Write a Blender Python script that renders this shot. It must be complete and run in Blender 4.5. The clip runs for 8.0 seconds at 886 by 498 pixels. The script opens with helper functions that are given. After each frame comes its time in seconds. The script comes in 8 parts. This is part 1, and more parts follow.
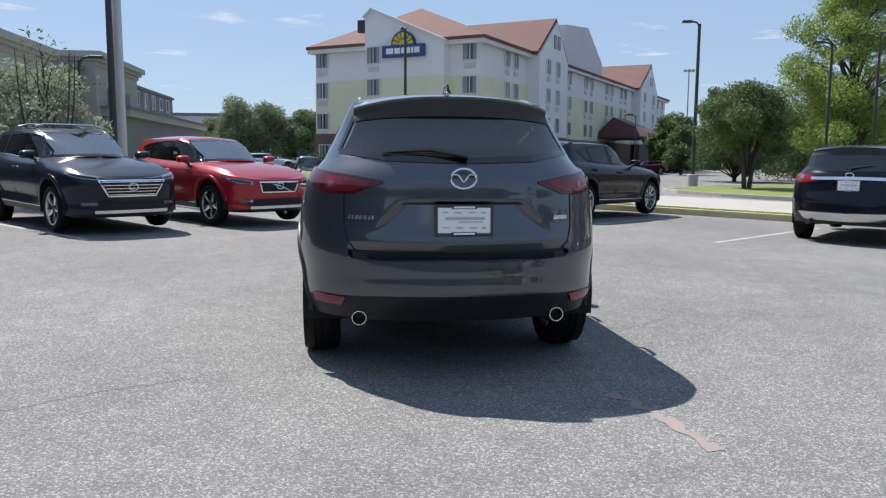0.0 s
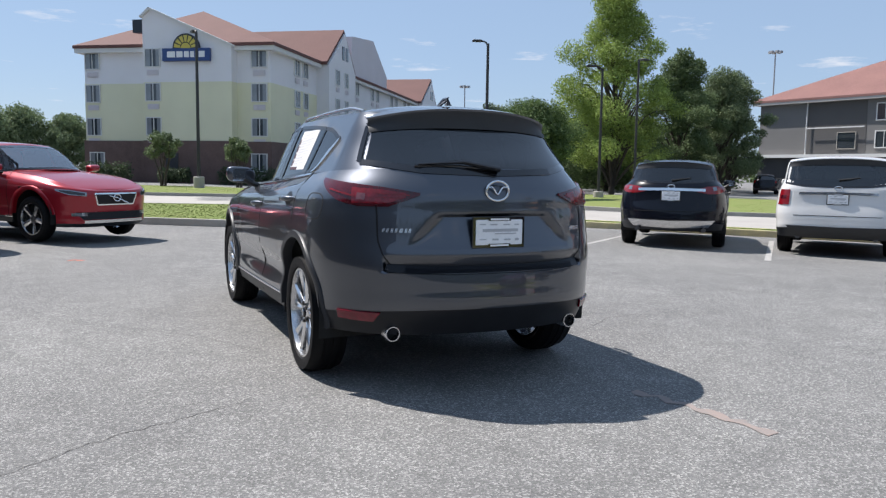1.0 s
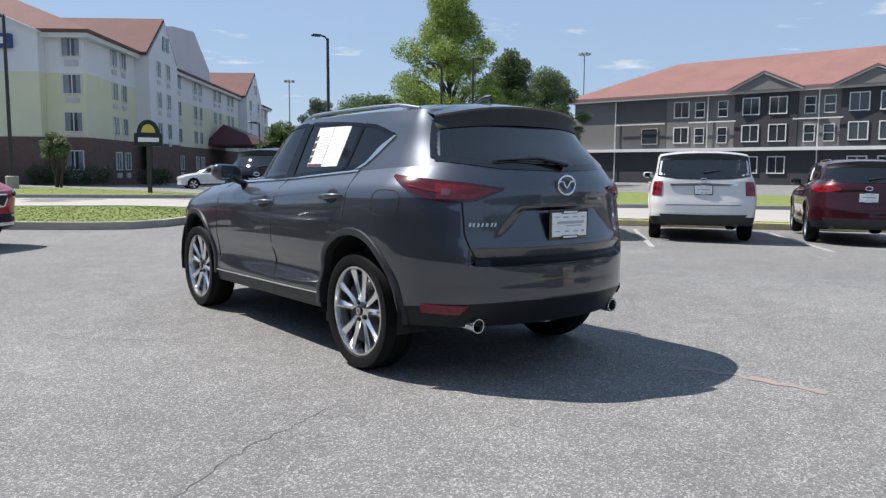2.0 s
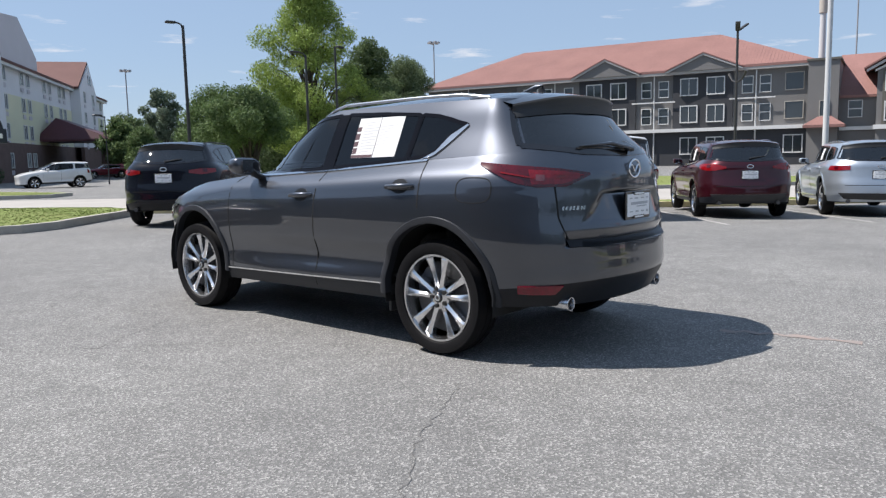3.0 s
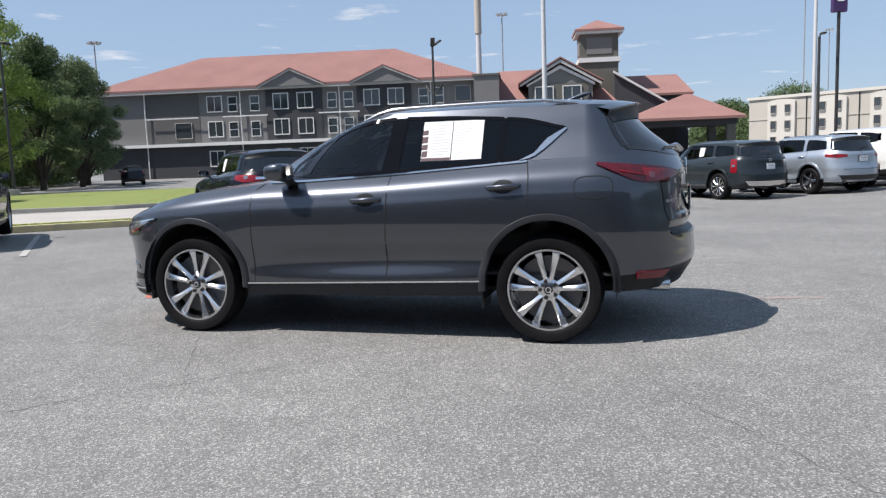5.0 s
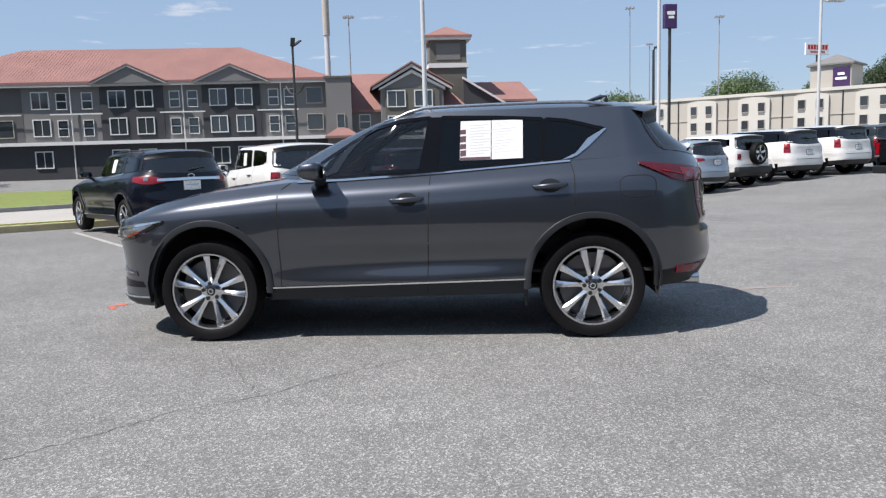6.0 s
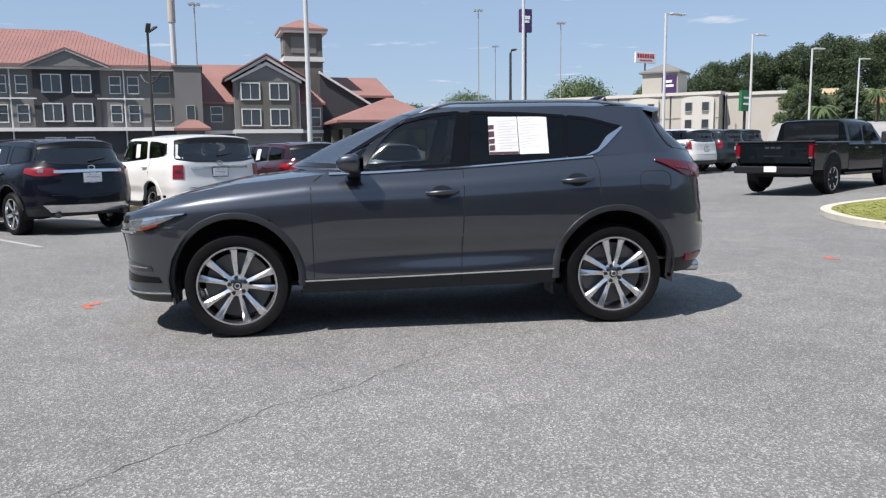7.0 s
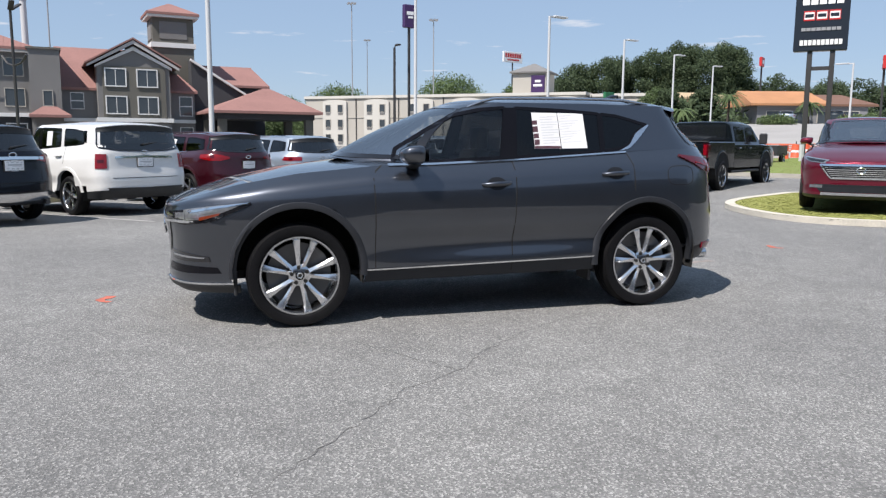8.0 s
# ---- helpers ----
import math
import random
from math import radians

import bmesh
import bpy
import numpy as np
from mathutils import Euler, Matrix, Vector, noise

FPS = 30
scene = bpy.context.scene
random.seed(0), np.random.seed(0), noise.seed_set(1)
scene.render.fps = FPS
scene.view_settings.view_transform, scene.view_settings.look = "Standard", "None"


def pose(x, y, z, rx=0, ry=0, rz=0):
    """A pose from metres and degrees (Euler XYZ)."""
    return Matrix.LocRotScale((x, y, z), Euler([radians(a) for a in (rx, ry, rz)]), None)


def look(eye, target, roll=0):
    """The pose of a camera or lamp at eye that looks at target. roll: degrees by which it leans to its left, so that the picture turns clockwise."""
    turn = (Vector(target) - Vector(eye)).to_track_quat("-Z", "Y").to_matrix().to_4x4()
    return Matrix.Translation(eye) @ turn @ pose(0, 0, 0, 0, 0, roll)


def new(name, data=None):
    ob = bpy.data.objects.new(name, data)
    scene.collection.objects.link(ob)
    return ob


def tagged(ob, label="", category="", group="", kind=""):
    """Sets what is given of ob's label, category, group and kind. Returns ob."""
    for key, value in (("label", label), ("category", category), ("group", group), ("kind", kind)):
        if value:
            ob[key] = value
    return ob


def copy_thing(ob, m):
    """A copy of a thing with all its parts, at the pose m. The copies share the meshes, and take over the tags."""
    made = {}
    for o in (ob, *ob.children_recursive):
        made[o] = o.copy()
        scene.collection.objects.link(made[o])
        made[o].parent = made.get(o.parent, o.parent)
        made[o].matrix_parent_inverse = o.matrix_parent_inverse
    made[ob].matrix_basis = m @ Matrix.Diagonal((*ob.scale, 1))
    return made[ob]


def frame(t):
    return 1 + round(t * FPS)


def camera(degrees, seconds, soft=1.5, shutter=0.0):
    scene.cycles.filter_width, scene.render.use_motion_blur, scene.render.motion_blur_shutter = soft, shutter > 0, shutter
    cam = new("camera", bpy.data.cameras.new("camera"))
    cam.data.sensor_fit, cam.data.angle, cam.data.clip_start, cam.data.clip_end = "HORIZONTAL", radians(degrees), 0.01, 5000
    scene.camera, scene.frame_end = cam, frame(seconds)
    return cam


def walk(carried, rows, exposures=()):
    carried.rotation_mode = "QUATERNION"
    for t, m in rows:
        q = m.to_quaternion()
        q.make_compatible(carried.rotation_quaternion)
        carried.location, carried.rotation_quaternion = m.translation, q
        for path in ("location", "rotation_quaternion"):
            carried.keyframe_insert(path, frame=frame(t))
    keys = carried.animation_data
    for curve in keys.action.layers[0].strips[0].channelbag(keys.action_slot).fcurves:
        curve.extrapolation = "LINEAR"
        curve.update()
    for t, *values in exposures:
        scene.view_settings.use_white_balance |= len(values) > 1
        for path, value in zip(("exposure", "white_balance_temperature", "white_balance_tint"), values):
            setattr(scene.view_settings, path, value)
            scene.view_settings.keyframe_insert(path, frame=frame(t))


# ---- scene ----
cam = camera(60.5, 8.0, soft=1.3)
PATH = [
    (0, (-0.653, -4.976, 1.249), (-0.392, -3.007, 1.012), 0.4),
    (0.5, (-1.343, -4.793, 1.254), (-0.8, -2.881, 1.031), 0.7),
    (1, (-1.99, -4.59, 1.245), (-1.174, -2.776, 1.041), 0.8),
    (1.5, (-2.655, -4.302, 1.23), (-1.617, -2.605, 1.028), 0.8),
    (3, (-4.368, -3.104, 1.238), (-2.872, -1.799, 0.996), -1.2),
    (3.5, (-4.881, -2.589, 1.24), (-3.256, -1.451, 0.985), -1.6),
    (4, (-5.27, -2.013, 1.254), (-3.531, -1.06, 0.997), -2.0),
    (4.5, (-5.618, -1.405, 1.266), (-3.786, -0.643, 1.015), -2.1),
    (6, (-6.077, 0.607, 1.293), (-4.099, 0.766, 1.043), -1.7),
    (6.5, (-6.172, 1.276, 1.295), (-4.19, 1.231, 1.033), -1.3),
    (7, (-6.188, 1.917, 1.301), (-4.221, 1.675, 1.034), -0.7),
    (7.5, (-6.149, 2.596, 1.292), (-4.213, 2.177, 1.02), -0.0),
    (8, (-6.114, 3.275, 1.293), (-4.221, 2.694, 1.011), 0.4),
]
walk(cam, [(t, look(eye, target, roll)) for t, eye, target, roll in PATH], exposures=[(0, 0.55, 6330, 13), (3, 0.52, 6420, 13), (8, 0.48, 6420, 13)])

# ---- sky and sun ----
SUN_TO = Vector((-0.39, 0.57, 1.0)).normalized()
world = bpy.data.worlds.new("sky")
scene.world = world
world.use_nodes = True
wn, wl = world.node_tree.nodes, world.node_tree.links
wn.clear()
w_out, w_bg, w_sky = wn.new("ShaderNodeOutputWorld"), wn.new("ShaderNodeBackground"), wn.new("ShaderNodeTexSky")
w_sky.sky_type, w_sky.sun_disc = "NISHITA", False
w_sky.sun_elevation, w_sky.sun_rotation = math.asin(SUN_TO.z), math.atan2(SUN_TO.x, SUN_TO.y)
w_sky.air_density, w_sky.dust_density, w_sky.ozone_density = 1.0, 0.22, 2.2
w_bg.inputs["Strength"].default_value = 0.08
# thin fair-weather clouds all round the dome
w_geo, w_sep, w_up, w_dx, w_dy, w_map, w_noise, w_ramp, w_mix = (wn.new(k) for k in ("ShaderNodeTexCoord", "ShaderNodeSeparateXYZ", "ShaderNodeMath", "ShaderNodeMath", "ShaderNodeMath", "ShaderNodeCombineXYZ", "ShaderNodeTexNoise", "ShaderNodeValToRGB", "ShaderNodeMixRGB"))
# a flat cloud layer: the dome's directions thrown onto a level sheet
w_up.operation, w_dx.operation, w_dy.operation = "MAXIMUM", "DIVIDE", "DIVIDE"
w_up.inputs[1].default_value = 0.07
wl.new(w_geo.outputs["Generated"], w_sep.inputs[0])
wl.new(w_sep.outputs["Z"], w_up.inputs[0])
for w_d, axis in ((w_dx, "X"), (w_dy, "Y")):
    wl.new(w_sep.outputs[axis], w_d.inputs[0])
    wl.new(w_up.outputs[0], w_d.inputs[1])
    wl.new(w_d.outputs[0], w_map.inputs[axis])
w_map.inputs["Z"].default_value = 3.7
w_noise.inputs["Scale"].default_value, w_noise.inputs["Detail"].default_value, w_noise.inputs["Roughness"].default_value = 1.1, 8.0, 0.60
w_ramp.color_ramp.elements[0].position, w_ramp.color_ramp.elements[1].position = 0.610, 0.74
w_ramp.color_ramp.elements[0].color, w_ramp.color_ramp.elements[1].color = (0, 0, 0, 1), (0.85, 0.85, 0.85, 1)
w_mix.inputs["Color2"].default_value = (7.5, 7.7, 8.0, 1)
wl.new(w_map.outputs["Vector"], w_noise.inputs["Vector"])
wl.new(w_noise.outputs["Fac"], w_ramp.inputs["Fac"])
wl.new(w_ramp.outputs["Color"], w_mix.inputs["Fac"])
# thin even haze that pales the zenith and blues the horizon
w_haze = wn.new("ShaderNodeMixRGB")
w_haze.inputs["Fac"].default_value, w_haze.inputs["Color2"].default_value = 0.68, (3.5, 4.8, 6.6, 1)
wl.new(w_sky.outputs["Color"], w_haze.inputs["Color1"])
wl.new(w_haze.outputs["Color"], w_mix.inputs["Color1"])
wl.new(w_mix.outputs["Color"], w_bg.inputs["Color"])
wl.new(w_bg.outputs["Background"], w_out.inputs["Surface"])

sun = new("sun", bpy.data.lights.new("sun", "SUN"))
sun.data.energy, sun.data.angle, sun.data.color = 5.0, radians(0.53), (1.0, 0.95, 0.87)
sun.matrix_world = look(SUN_TO * 60, (0, 0, 0))


# ---- materials ----
def mat(name, color, rough=0.6, metal=0.0, vary=0.15, scale=6.0, grain=60.0, bump=0.0, coat=0.0, spec=0.5, alter=None, per_object=0.0, island=0.0, coat_rough=0.03, emit=0.0):
    """A surface with colour changes at two scales, and fine relief."""
    m = bpy.data.materials.new(name)
    m.use_nodes = True
    n, l = m.node_tree.nodes, m.node_tree.links
    b = n["Principled BSDF"]
    b.inputs["Roughness"].default_value, b.inputs["Metallic"].default_value = rough, metal
    b.inputs["Specular IOR Level"].default_value = spec
    b.inputs["Coat Weight"].default_value, b.inputs["Coat Roughness"].default_value = coat, coat_rough
    co = n.new("ShaderNodeTexCoord")
    big, small = n.new("ShaderNodeTexNoise"), n.new("ShaderNodeTexNoise")
    big.inputs["Scale"].default_value, small.inputs["Scale"].default_value = scale, grain
    big.inputs["Detail"].default_value, small.inputs["Detail"].default_value = 4, 3
    l.new(co.outputs["Object"], big.inputs["Vector"])
    l.new(co.outputs["Object"], small.inputs["Vector"])
    add = n.new("ShaderNodeMath")
    add.operation = "ADD"
    l.new(big.outputs["Fac"], add.inputs[0])
    l.new(small.outputs["Fac"], add.inputs[1])
    last = add.outputs[0]
    for amount, kind, socket in ((per_object, "ShaderNodeObjectInfo", "Random"), (island, "ShaderNodeNewGeometry", "Random Per Island")):
        if amount:
            r, k = n.new(kind), n.new("ShaderNodeMath")
            k.operation = "MULTIPLY_ADD"
            k.inputs[1].default_value = amount
            l.new(r.outputs[socket], k.inputs[0])
            l.new(last, k.inputs[2])
            last = k.outputs[0]
    span = n.new("ShaderNodeMapRange")
    span.inputs["From Min"].default_value, span.inputs["From Max"].default_value = 0.6, 1.4 + per_object + island
    l.new(last, span.inputs["Value"])
    mix = n.new("ShaderNodeMixRGB")
    c = Vector(color)
    low = c * (1 - vary) if alter is None else Vector(alter)
    mix.inputs["Color1"].default_value, mix.inputs["Color2"].default_value = (*low, 1), (*(c * (1 + vary)), 1)
    l.new(span.outputs["Result"], mix.inputs["Fac"])
    l.new(mix.outputs["Color"], b.inputs["Base Color"])
    if bump:
        bp = n.new("ShaderNodeBump")
        bp.inputs["Strength"].default_value, bp.inputs["Distance"].default_value = min(1.0, bump), 0.004
        l.new(small.outputs["Fac"], bp.inputs["Height"])
        l.new(bp.outputs["Normal"], b.inputs["Normal"])
    if emit:
        b.inputs["Emission Color"].default_value, b.inputs["Emission Strength"].default_value = (*color, 1), emit
    return m


def paint(name, color, metal=0.0, rough=0.3, coat=0.9, coat_ior=1.5):
    """Car paint: a pigment or flake coat under clear lacquer."""
    m = mat(name, color, rough=rough, metal=metal, vary=0.10, scale=1.2, grain=900.0, coat=coat, coat_rough=0.02, spec=0.2)
    m.node_tree.nodes["Principled BSDF"].inputs["Coat IOR"].default_value = coat_ior
    return m


def glass(name, tint, gloss=0.03, ior=1.55):
    """A tinted pane: sees through by its tint, mirrors by Fresnel."""
    m = bpy.data.materials.new(name)
    m.use_nodes = True
    n, l = m.node_tree.nodes, m.node_tree.links
    n.remove(n["Principled BSDF"])
    t, g, mx, fr = (n.new(k) for k in ("ShaderNodeBsdfTransparent", "ShaderNodeBsdfGlossy", "ShaderNodeMixShader", "ShaderNodeFresnel"))
    t.inputs["Color"].default_value = (*tint, 1)
    g.inputs["Color"].default_value, g.inputs["Roughness"].default_value = (1, 1, 1, 1), gloss
    fr.inputs["IOR"].default_value = ior
    l.new(fr.outputs[0], mx.inputs[0])
    l.new(t.outputs[0], mx.inputs[1])
    l.new(g.outputs[0], mx.inputs[2])
    l.new(mx.outputs[0], n["Material Output"].inputs["Surface"])
    return m


def asphalt():
    """Aged lot paving: grey binder with pale and dark stones, worn tracks and oil spots."""
    m = bpy.data.materials.new("asphalt")
    m.use_nodes = True
    n, l = m.node_tree.nodes, m.node_tree.links
    b = n["Principled BSDF"]
    b.inputs["Roughness"].default_value = 0.88
    b.inputs["Specular IOR Level"].default_value = 0.3
    co = n.new("ShaderNodeTexCoord")

    def tex(kind, scale, **more):
        t = n.new(kind)
        t.inputs["Scale"].default_value = scale
        for k, v in more.items():
            t.inputs[k].default_value = v
        l.new(co.outputs["Object"], t.inputs["Vector"])
        return t

    stones = tex("ShaderNodeTexVoronoi", 120.0)
    grit = tex("ShaderNodeTexNoise", 180.0, Detail=2.0)
    blotch = tex("ShaderNodeTexNoise", 0.35, Detail=5.0, Roughness=0.6)
    mid = tex("ShaderNodeTexNoise", 3.5, Detail=5.0, Roughness=0.65)
    base = n.new("ShaderNodeValToRGB")
    base.color_ramp.elements[0].position, base.color_ramp.elements[0].color = 0.30, (0.166, 0.165, 0.164, 1)
    base.color_ramp.elements[1].position, base.color_ramp.elements[1].color = 0.72, (0.225, 0.224, 0.219, 1)
    l.new(blotch.outputs["Fac"], base.inputs["Fac"])
    sep = n.new("ShaderNodeSeparateColor")
    l.new(stones.outputs["Color"], sep.inputs["Color"])
    pale = n.new("ShaderNodeValToRGB")
    pale.color_ramp.elements[0].position, pale.color_ramp.elements[0].color = 0.0, (0.34, 0.34, 0.34, 1)
    pale.color_ramp.elements[1].position, pale.color_ramp.elements[1].color = 1.0, (2.40, 2.37, 2.30, 1)
    pale.color_ramp.elements.new(0.72).color = (0.98, 0.98, 0.97, 1)
    l.new(sep.outputs[0], pale.inputs["Fac"])
    mul = n.new("ShaderNodeMixRGB")
    mul.blend_type = "MULTIPLY"
    mul.inputs["Fac"].default_value = 0.60
    l.new(base.outputs["Color"], mul.inputs["Color1"])
    l.new(pale.outputs["Color"], mul.inputs["Color2"])
    m2 = n.new("ShaderNodeMixRGB")
    m2.blend_type = "OVERLAY"
    m2.inputs["Fac"].default_value = 0.28
    l.new(mul.outputs["Color"], m2.inputs["Color1"])
    l.new(mid.outputs["Fac"], m2.inputs["Color2"])
    l.new(m2.outputs["Color"], b.inputs["Base Color"])
    bp = n.new("ShaderNodeBump")
    bp.inputs["Strength"].default_value, bp.inputs["Distance"].default_value = 0.55, 0.006
    ad = n.new("ShaderNodeMath")
    l.new(stones.outputs["Distance"], ad.inputs[0])
    l.new(grit.outputs["Fac"], ad.inputs[1])
    l.new(ad.outputs[0], bp.inputs["Height"])
    l.new(bp.outputs["Normal"], b.inputs["Normal"])
    return m


M_ASPHALT = asphalt()
M_CRACK = mat("crack_tar", (0.120, 0.118, 0.115), 0.95, vary=0.3, scale=8)
M_CONCRETE = mat("concrete", (0.35, 0.33, 0.305), 0.9, vary=0.14, scale=0.8, grain=40, bump=0.3)
M_KERB = mat("kerb_concrete", (0.36, 0.34, 0.30), 0.9, vary=0.22, scale=2.0, grain=50, bump=0.3)
M_KERB_PALE = mat("pale_kerb_concrete", (0.50, 0.465, 0.40), 0.9, vary=0.2, scale=2.5, grain=50, bump=0.3)
M_KERB_YELLOW = mat("kerb_yellow_paint", (0.50, 0.42, 0.20), 0.85, vary=0.3, scale=3.0, grain=50, bump=0.2, alter=(0.33, 0.30, 0.24))
M_GRASS = mat("grass", (0.130, 0.185, 0.050), 0.95, vary=0.3, scale=0.7, grain=22, bump=0.8, spec=0.1, alter=(0.19, 0.185, 0.08))
M_BLADE = mat("grass_blade", (0.135, 0.20, 0.050), 0.8, vary=0.2, scale=0.6, grain=5, island=0.3, spec=0.15, alter=(0.19, 0.215, 0.075))
M_GRASS_DRY = mat("dry_grass", (0.235, 0.235, 0.075), 0.95, vary=0.2, scale=0.9, grain=22, bump=0.3, spec=0.1, alter=(0.185, 0.205, 0.06))
M_BLADE_DRY = mat("dry_grass_blade", (0.25, 0.25, 0.085), 0.8, vary=0.2, scale=0.7, grain=5, island=0.3, spec=0.15, alter=(0.175, 0.205, 0.06))
M_LINE = mat("worn_line_paint", (0.40, 0.39, 0.37), 0.8, vary=0.2, scale=5.0, grain=70, alter=(0.21, 0.205, 0.20))
M_REDMARK = mat("red_marking_paint", (0.45, 0.12, 0.08), 0.8, vary=0.3, scale=9, grain=80)
M_RUST = mat("faded_orange_paint", (0.29, 0.215, 0.185), 0.9, vary=0.15, scale=9, grain=120, alter=(0.20, 0.195, 0.19))
M_VALANCE = mat("smooth_black_plastic", (0.013, 0.014, 0.017), 0.38, vary=0.2, scale=8, grain=200, spec=0.25)
M_RUBBER = mat("tyre_rubber", (0.006, 0.006, 0.007), 0.62, vary=0.3, scale=5, grain=90, bump=0.2, spec=0.16)
M_TRIM = mat("black_plastic", (0.022, 0.023, 0.025), 0.5, vary=0.2, scale=8, grain=200, bump=0.1)
M_CLAD = mat("grey_cladding", (0.024, 0.026, 0.031), 0.42, vary=0.12, scale=4, grain=300, spec=0.3)
M_GLOSSBLACK = mat("gloss_black", (0.008, 0.008, 0.010), 0.08, vary=0.1, coat=0.6)
M_CHROME = mat("chrome", (0.78, 0.79, 0.80), 0.10, metal=1.0, vary=0.05)
M_ALLOY = mat("bright_alloy", (0.66, 0.665, 0.68), 0.14, metal=1.0, vary=0.08, scale=20)
M_SPOKE = mat("polished_spoke", (0.80, 0.805, 0.82), 0.24, metal=1.0, vary=0.06, scale=20)
M_ALLOY_RIM = mat("rim_alloy", (0.60, 0.605, 0.62), 0.24, metal=1.0, vary=0.1)
M_ALLOY_DARK = mat("dark_alloy", (0.10, 0.10, 0.105), 0.4, metal=0.8, vary=0.1)
M_DISC = mat("brake_steel", (0.30, 0.29, 0.28), 0.4, metal=1.0, vary=0.2)
M_DARK = mat("underbody_black", (0.010, 0.010, 0.010), 0.9, vary=0.3)
M_SEAT = mat("dark_upholstery", (0.030, 0.030, 0.032), 0.8, vary=0.2)
M_RED_LENS = mat("red_lamp_lens", (0.19, 0.002, 0.004), 0.18, vary=0.25, scale=18, grain=60, coat=0.35)
M_RED_DEEP = mat("deep_red_lamp_lens", (0.19, 0.003, 0.009), 0.10, vary=0.4, scale=30, grain=80, coat=0.4)
M_RED_DARK = mat("dark_red_lamp_lens", (0.065, 0.001, 0.005), 0.12, vary=0.4, scale=14, grain=50, coat=0.4)
M_CLEAR_LENS = mat("clear_lamp_lens", (0.26, 0.27, 0.29), 0.10, metal=0.6, vary=0.3, scale=25, coat=1.0)
M_PINK_LENS = mat("pale_red_lamp_lens", (0.20, 0.055, 0.058), 0.12, metal=0.3, vary=0.3, scale=25, coat=1.0)
M_REFLECTOR = mat("red_reflector", (0.15, 0.001, 0.012), 0.25, vary=0.25, scale=30, coat=0.3)
M_BG_LENS = mat("bright_red_lamp_lens", (0.20, 0.004, 0.009), 0.2, vary=0.25, scale=18, grain=60, coat=0.5)
M_PILLAR = mat("satin_black_pillar", (0.005, 0.005, 0.007), 0.09, vary=0.1, spec=0.15)
M_AMBER = mat("amber_lens", (0.15, 0.026, 0.010), 0.15, vary=0.2, scale=20, coat=1.0)
M_PLATE = mat("white_plate", (0.86, 0.87, 0.88), 0.4, vary=0.08, scale=9)
M_PAPER = mat("white_paper", (0.62, 0.62, 0.63), 0.7, vary=0.04, scale=9)
M_FAINT_INK = mat("pale_grey_ink", (0.46, 0.47, 0.49), 0.6, vary=0.1)
M_REDINK = mat("dark_red_ink", (0.06, 0.022, 0.032), 0.6, vary=0.1)
G_CLEAR = glass("windscreen_glass", (0.66, 0.70, 0.69), ior=4.5)
G_TINT = glass("tinted_glass", (0.42, 0.44, 0.44))
M_DARKGLASS = mat("dark_cab_glass", (0.010, 0.012, 0.015), 0.04, vary=0.1, spec=0.9)
G_DARK = glass("privacy_glass", (0.03, 0.031, 0.034), ior=1.45)
G_REAR = glass("coated_privacy_glass", (0.10, 0.102, 0.106), ior=1.85)
P_GREY = paint("machine_grey_paint", (0.070, 0.077, 0.093), metal=0.95, rough=0.36, coat=1.0, coat_ior=1.65)
M_STEEL_WHITE = mat("white_pole_paint", (0.50, 0.51, 0.52), 0.45, vary=0.06, scale=1)
M_MAST = mat("galvanised_mast", (0.30, 0.30, 0.31), 0.5, metal=0.3, vary=0.1, scale=1)
M_POLE_DARK = mat("dark_bronze_pole", (0.030, 0.029, 0.030), 0.5, vary=0.15, scale=2)


# ---- mesh helpers ----
def part(name, bm, material, parent=None, label="", smooth=0.0, at=None):
    """Links a bmesh as one mesh object under a thing or part. smooth: the angle in degrees up to which edges are shaded round."""
    me = bpy.data.meshes.new(name)
    bm.to_mesh(me)
    bm.free()
    me.materials.append(material)
    if smooth:
        me.polygons.foreach_set("use_smooth", [True] * len(me.polygons))
        me.set_sharp_from_angle(angle=radians(smooth))
    return hang(name, me, parent, label, at)


def hang(name, me, parent=None, label="", at=None):
    ob = new(name, me)
    if parent is not None:
        ob.parent = parent
    if at is not None:
        ob.matrix_basis = at
    if label:
        ob["label"] = label
    return ob


def thing(name, label, category, at=None, group="", kind=""):
    ob = new(name)
    ob.empty_display_size = 0.2
    if at is not None:
        ob.matrix_basis = at
    return tagged(ob, label, category, group, kind)


def box(bm, x0, x1, y0, y1, z0, z1, m=None):
    r = bmesh.ops.create_cube(bm, size=1.0, matrix=Matrix.Translation(((x0 + x1) / 2, (y0 + y1) / 2, (z0 + z1) / 2)) @ Matrix.Diagonal((abs(x1 - x0), abs(y1 - y0), abs(z1 - z0), 1)))
    if m is not None:
        bmesh.ops.transform(bm, matrix=m, verts=r["verts"])
    return r["verts"]


def boxes(*dims, bevel=0.0, seg=1):
    bm = bmesh.new()
    for d in dims:
        box(bm, *d)
    if bevel:
        bmesh.ops.bevel(bm, geom=bm.edges[:], offset=bevel, segments=seg, affect="EDGES", profile=0.5)
    return bm


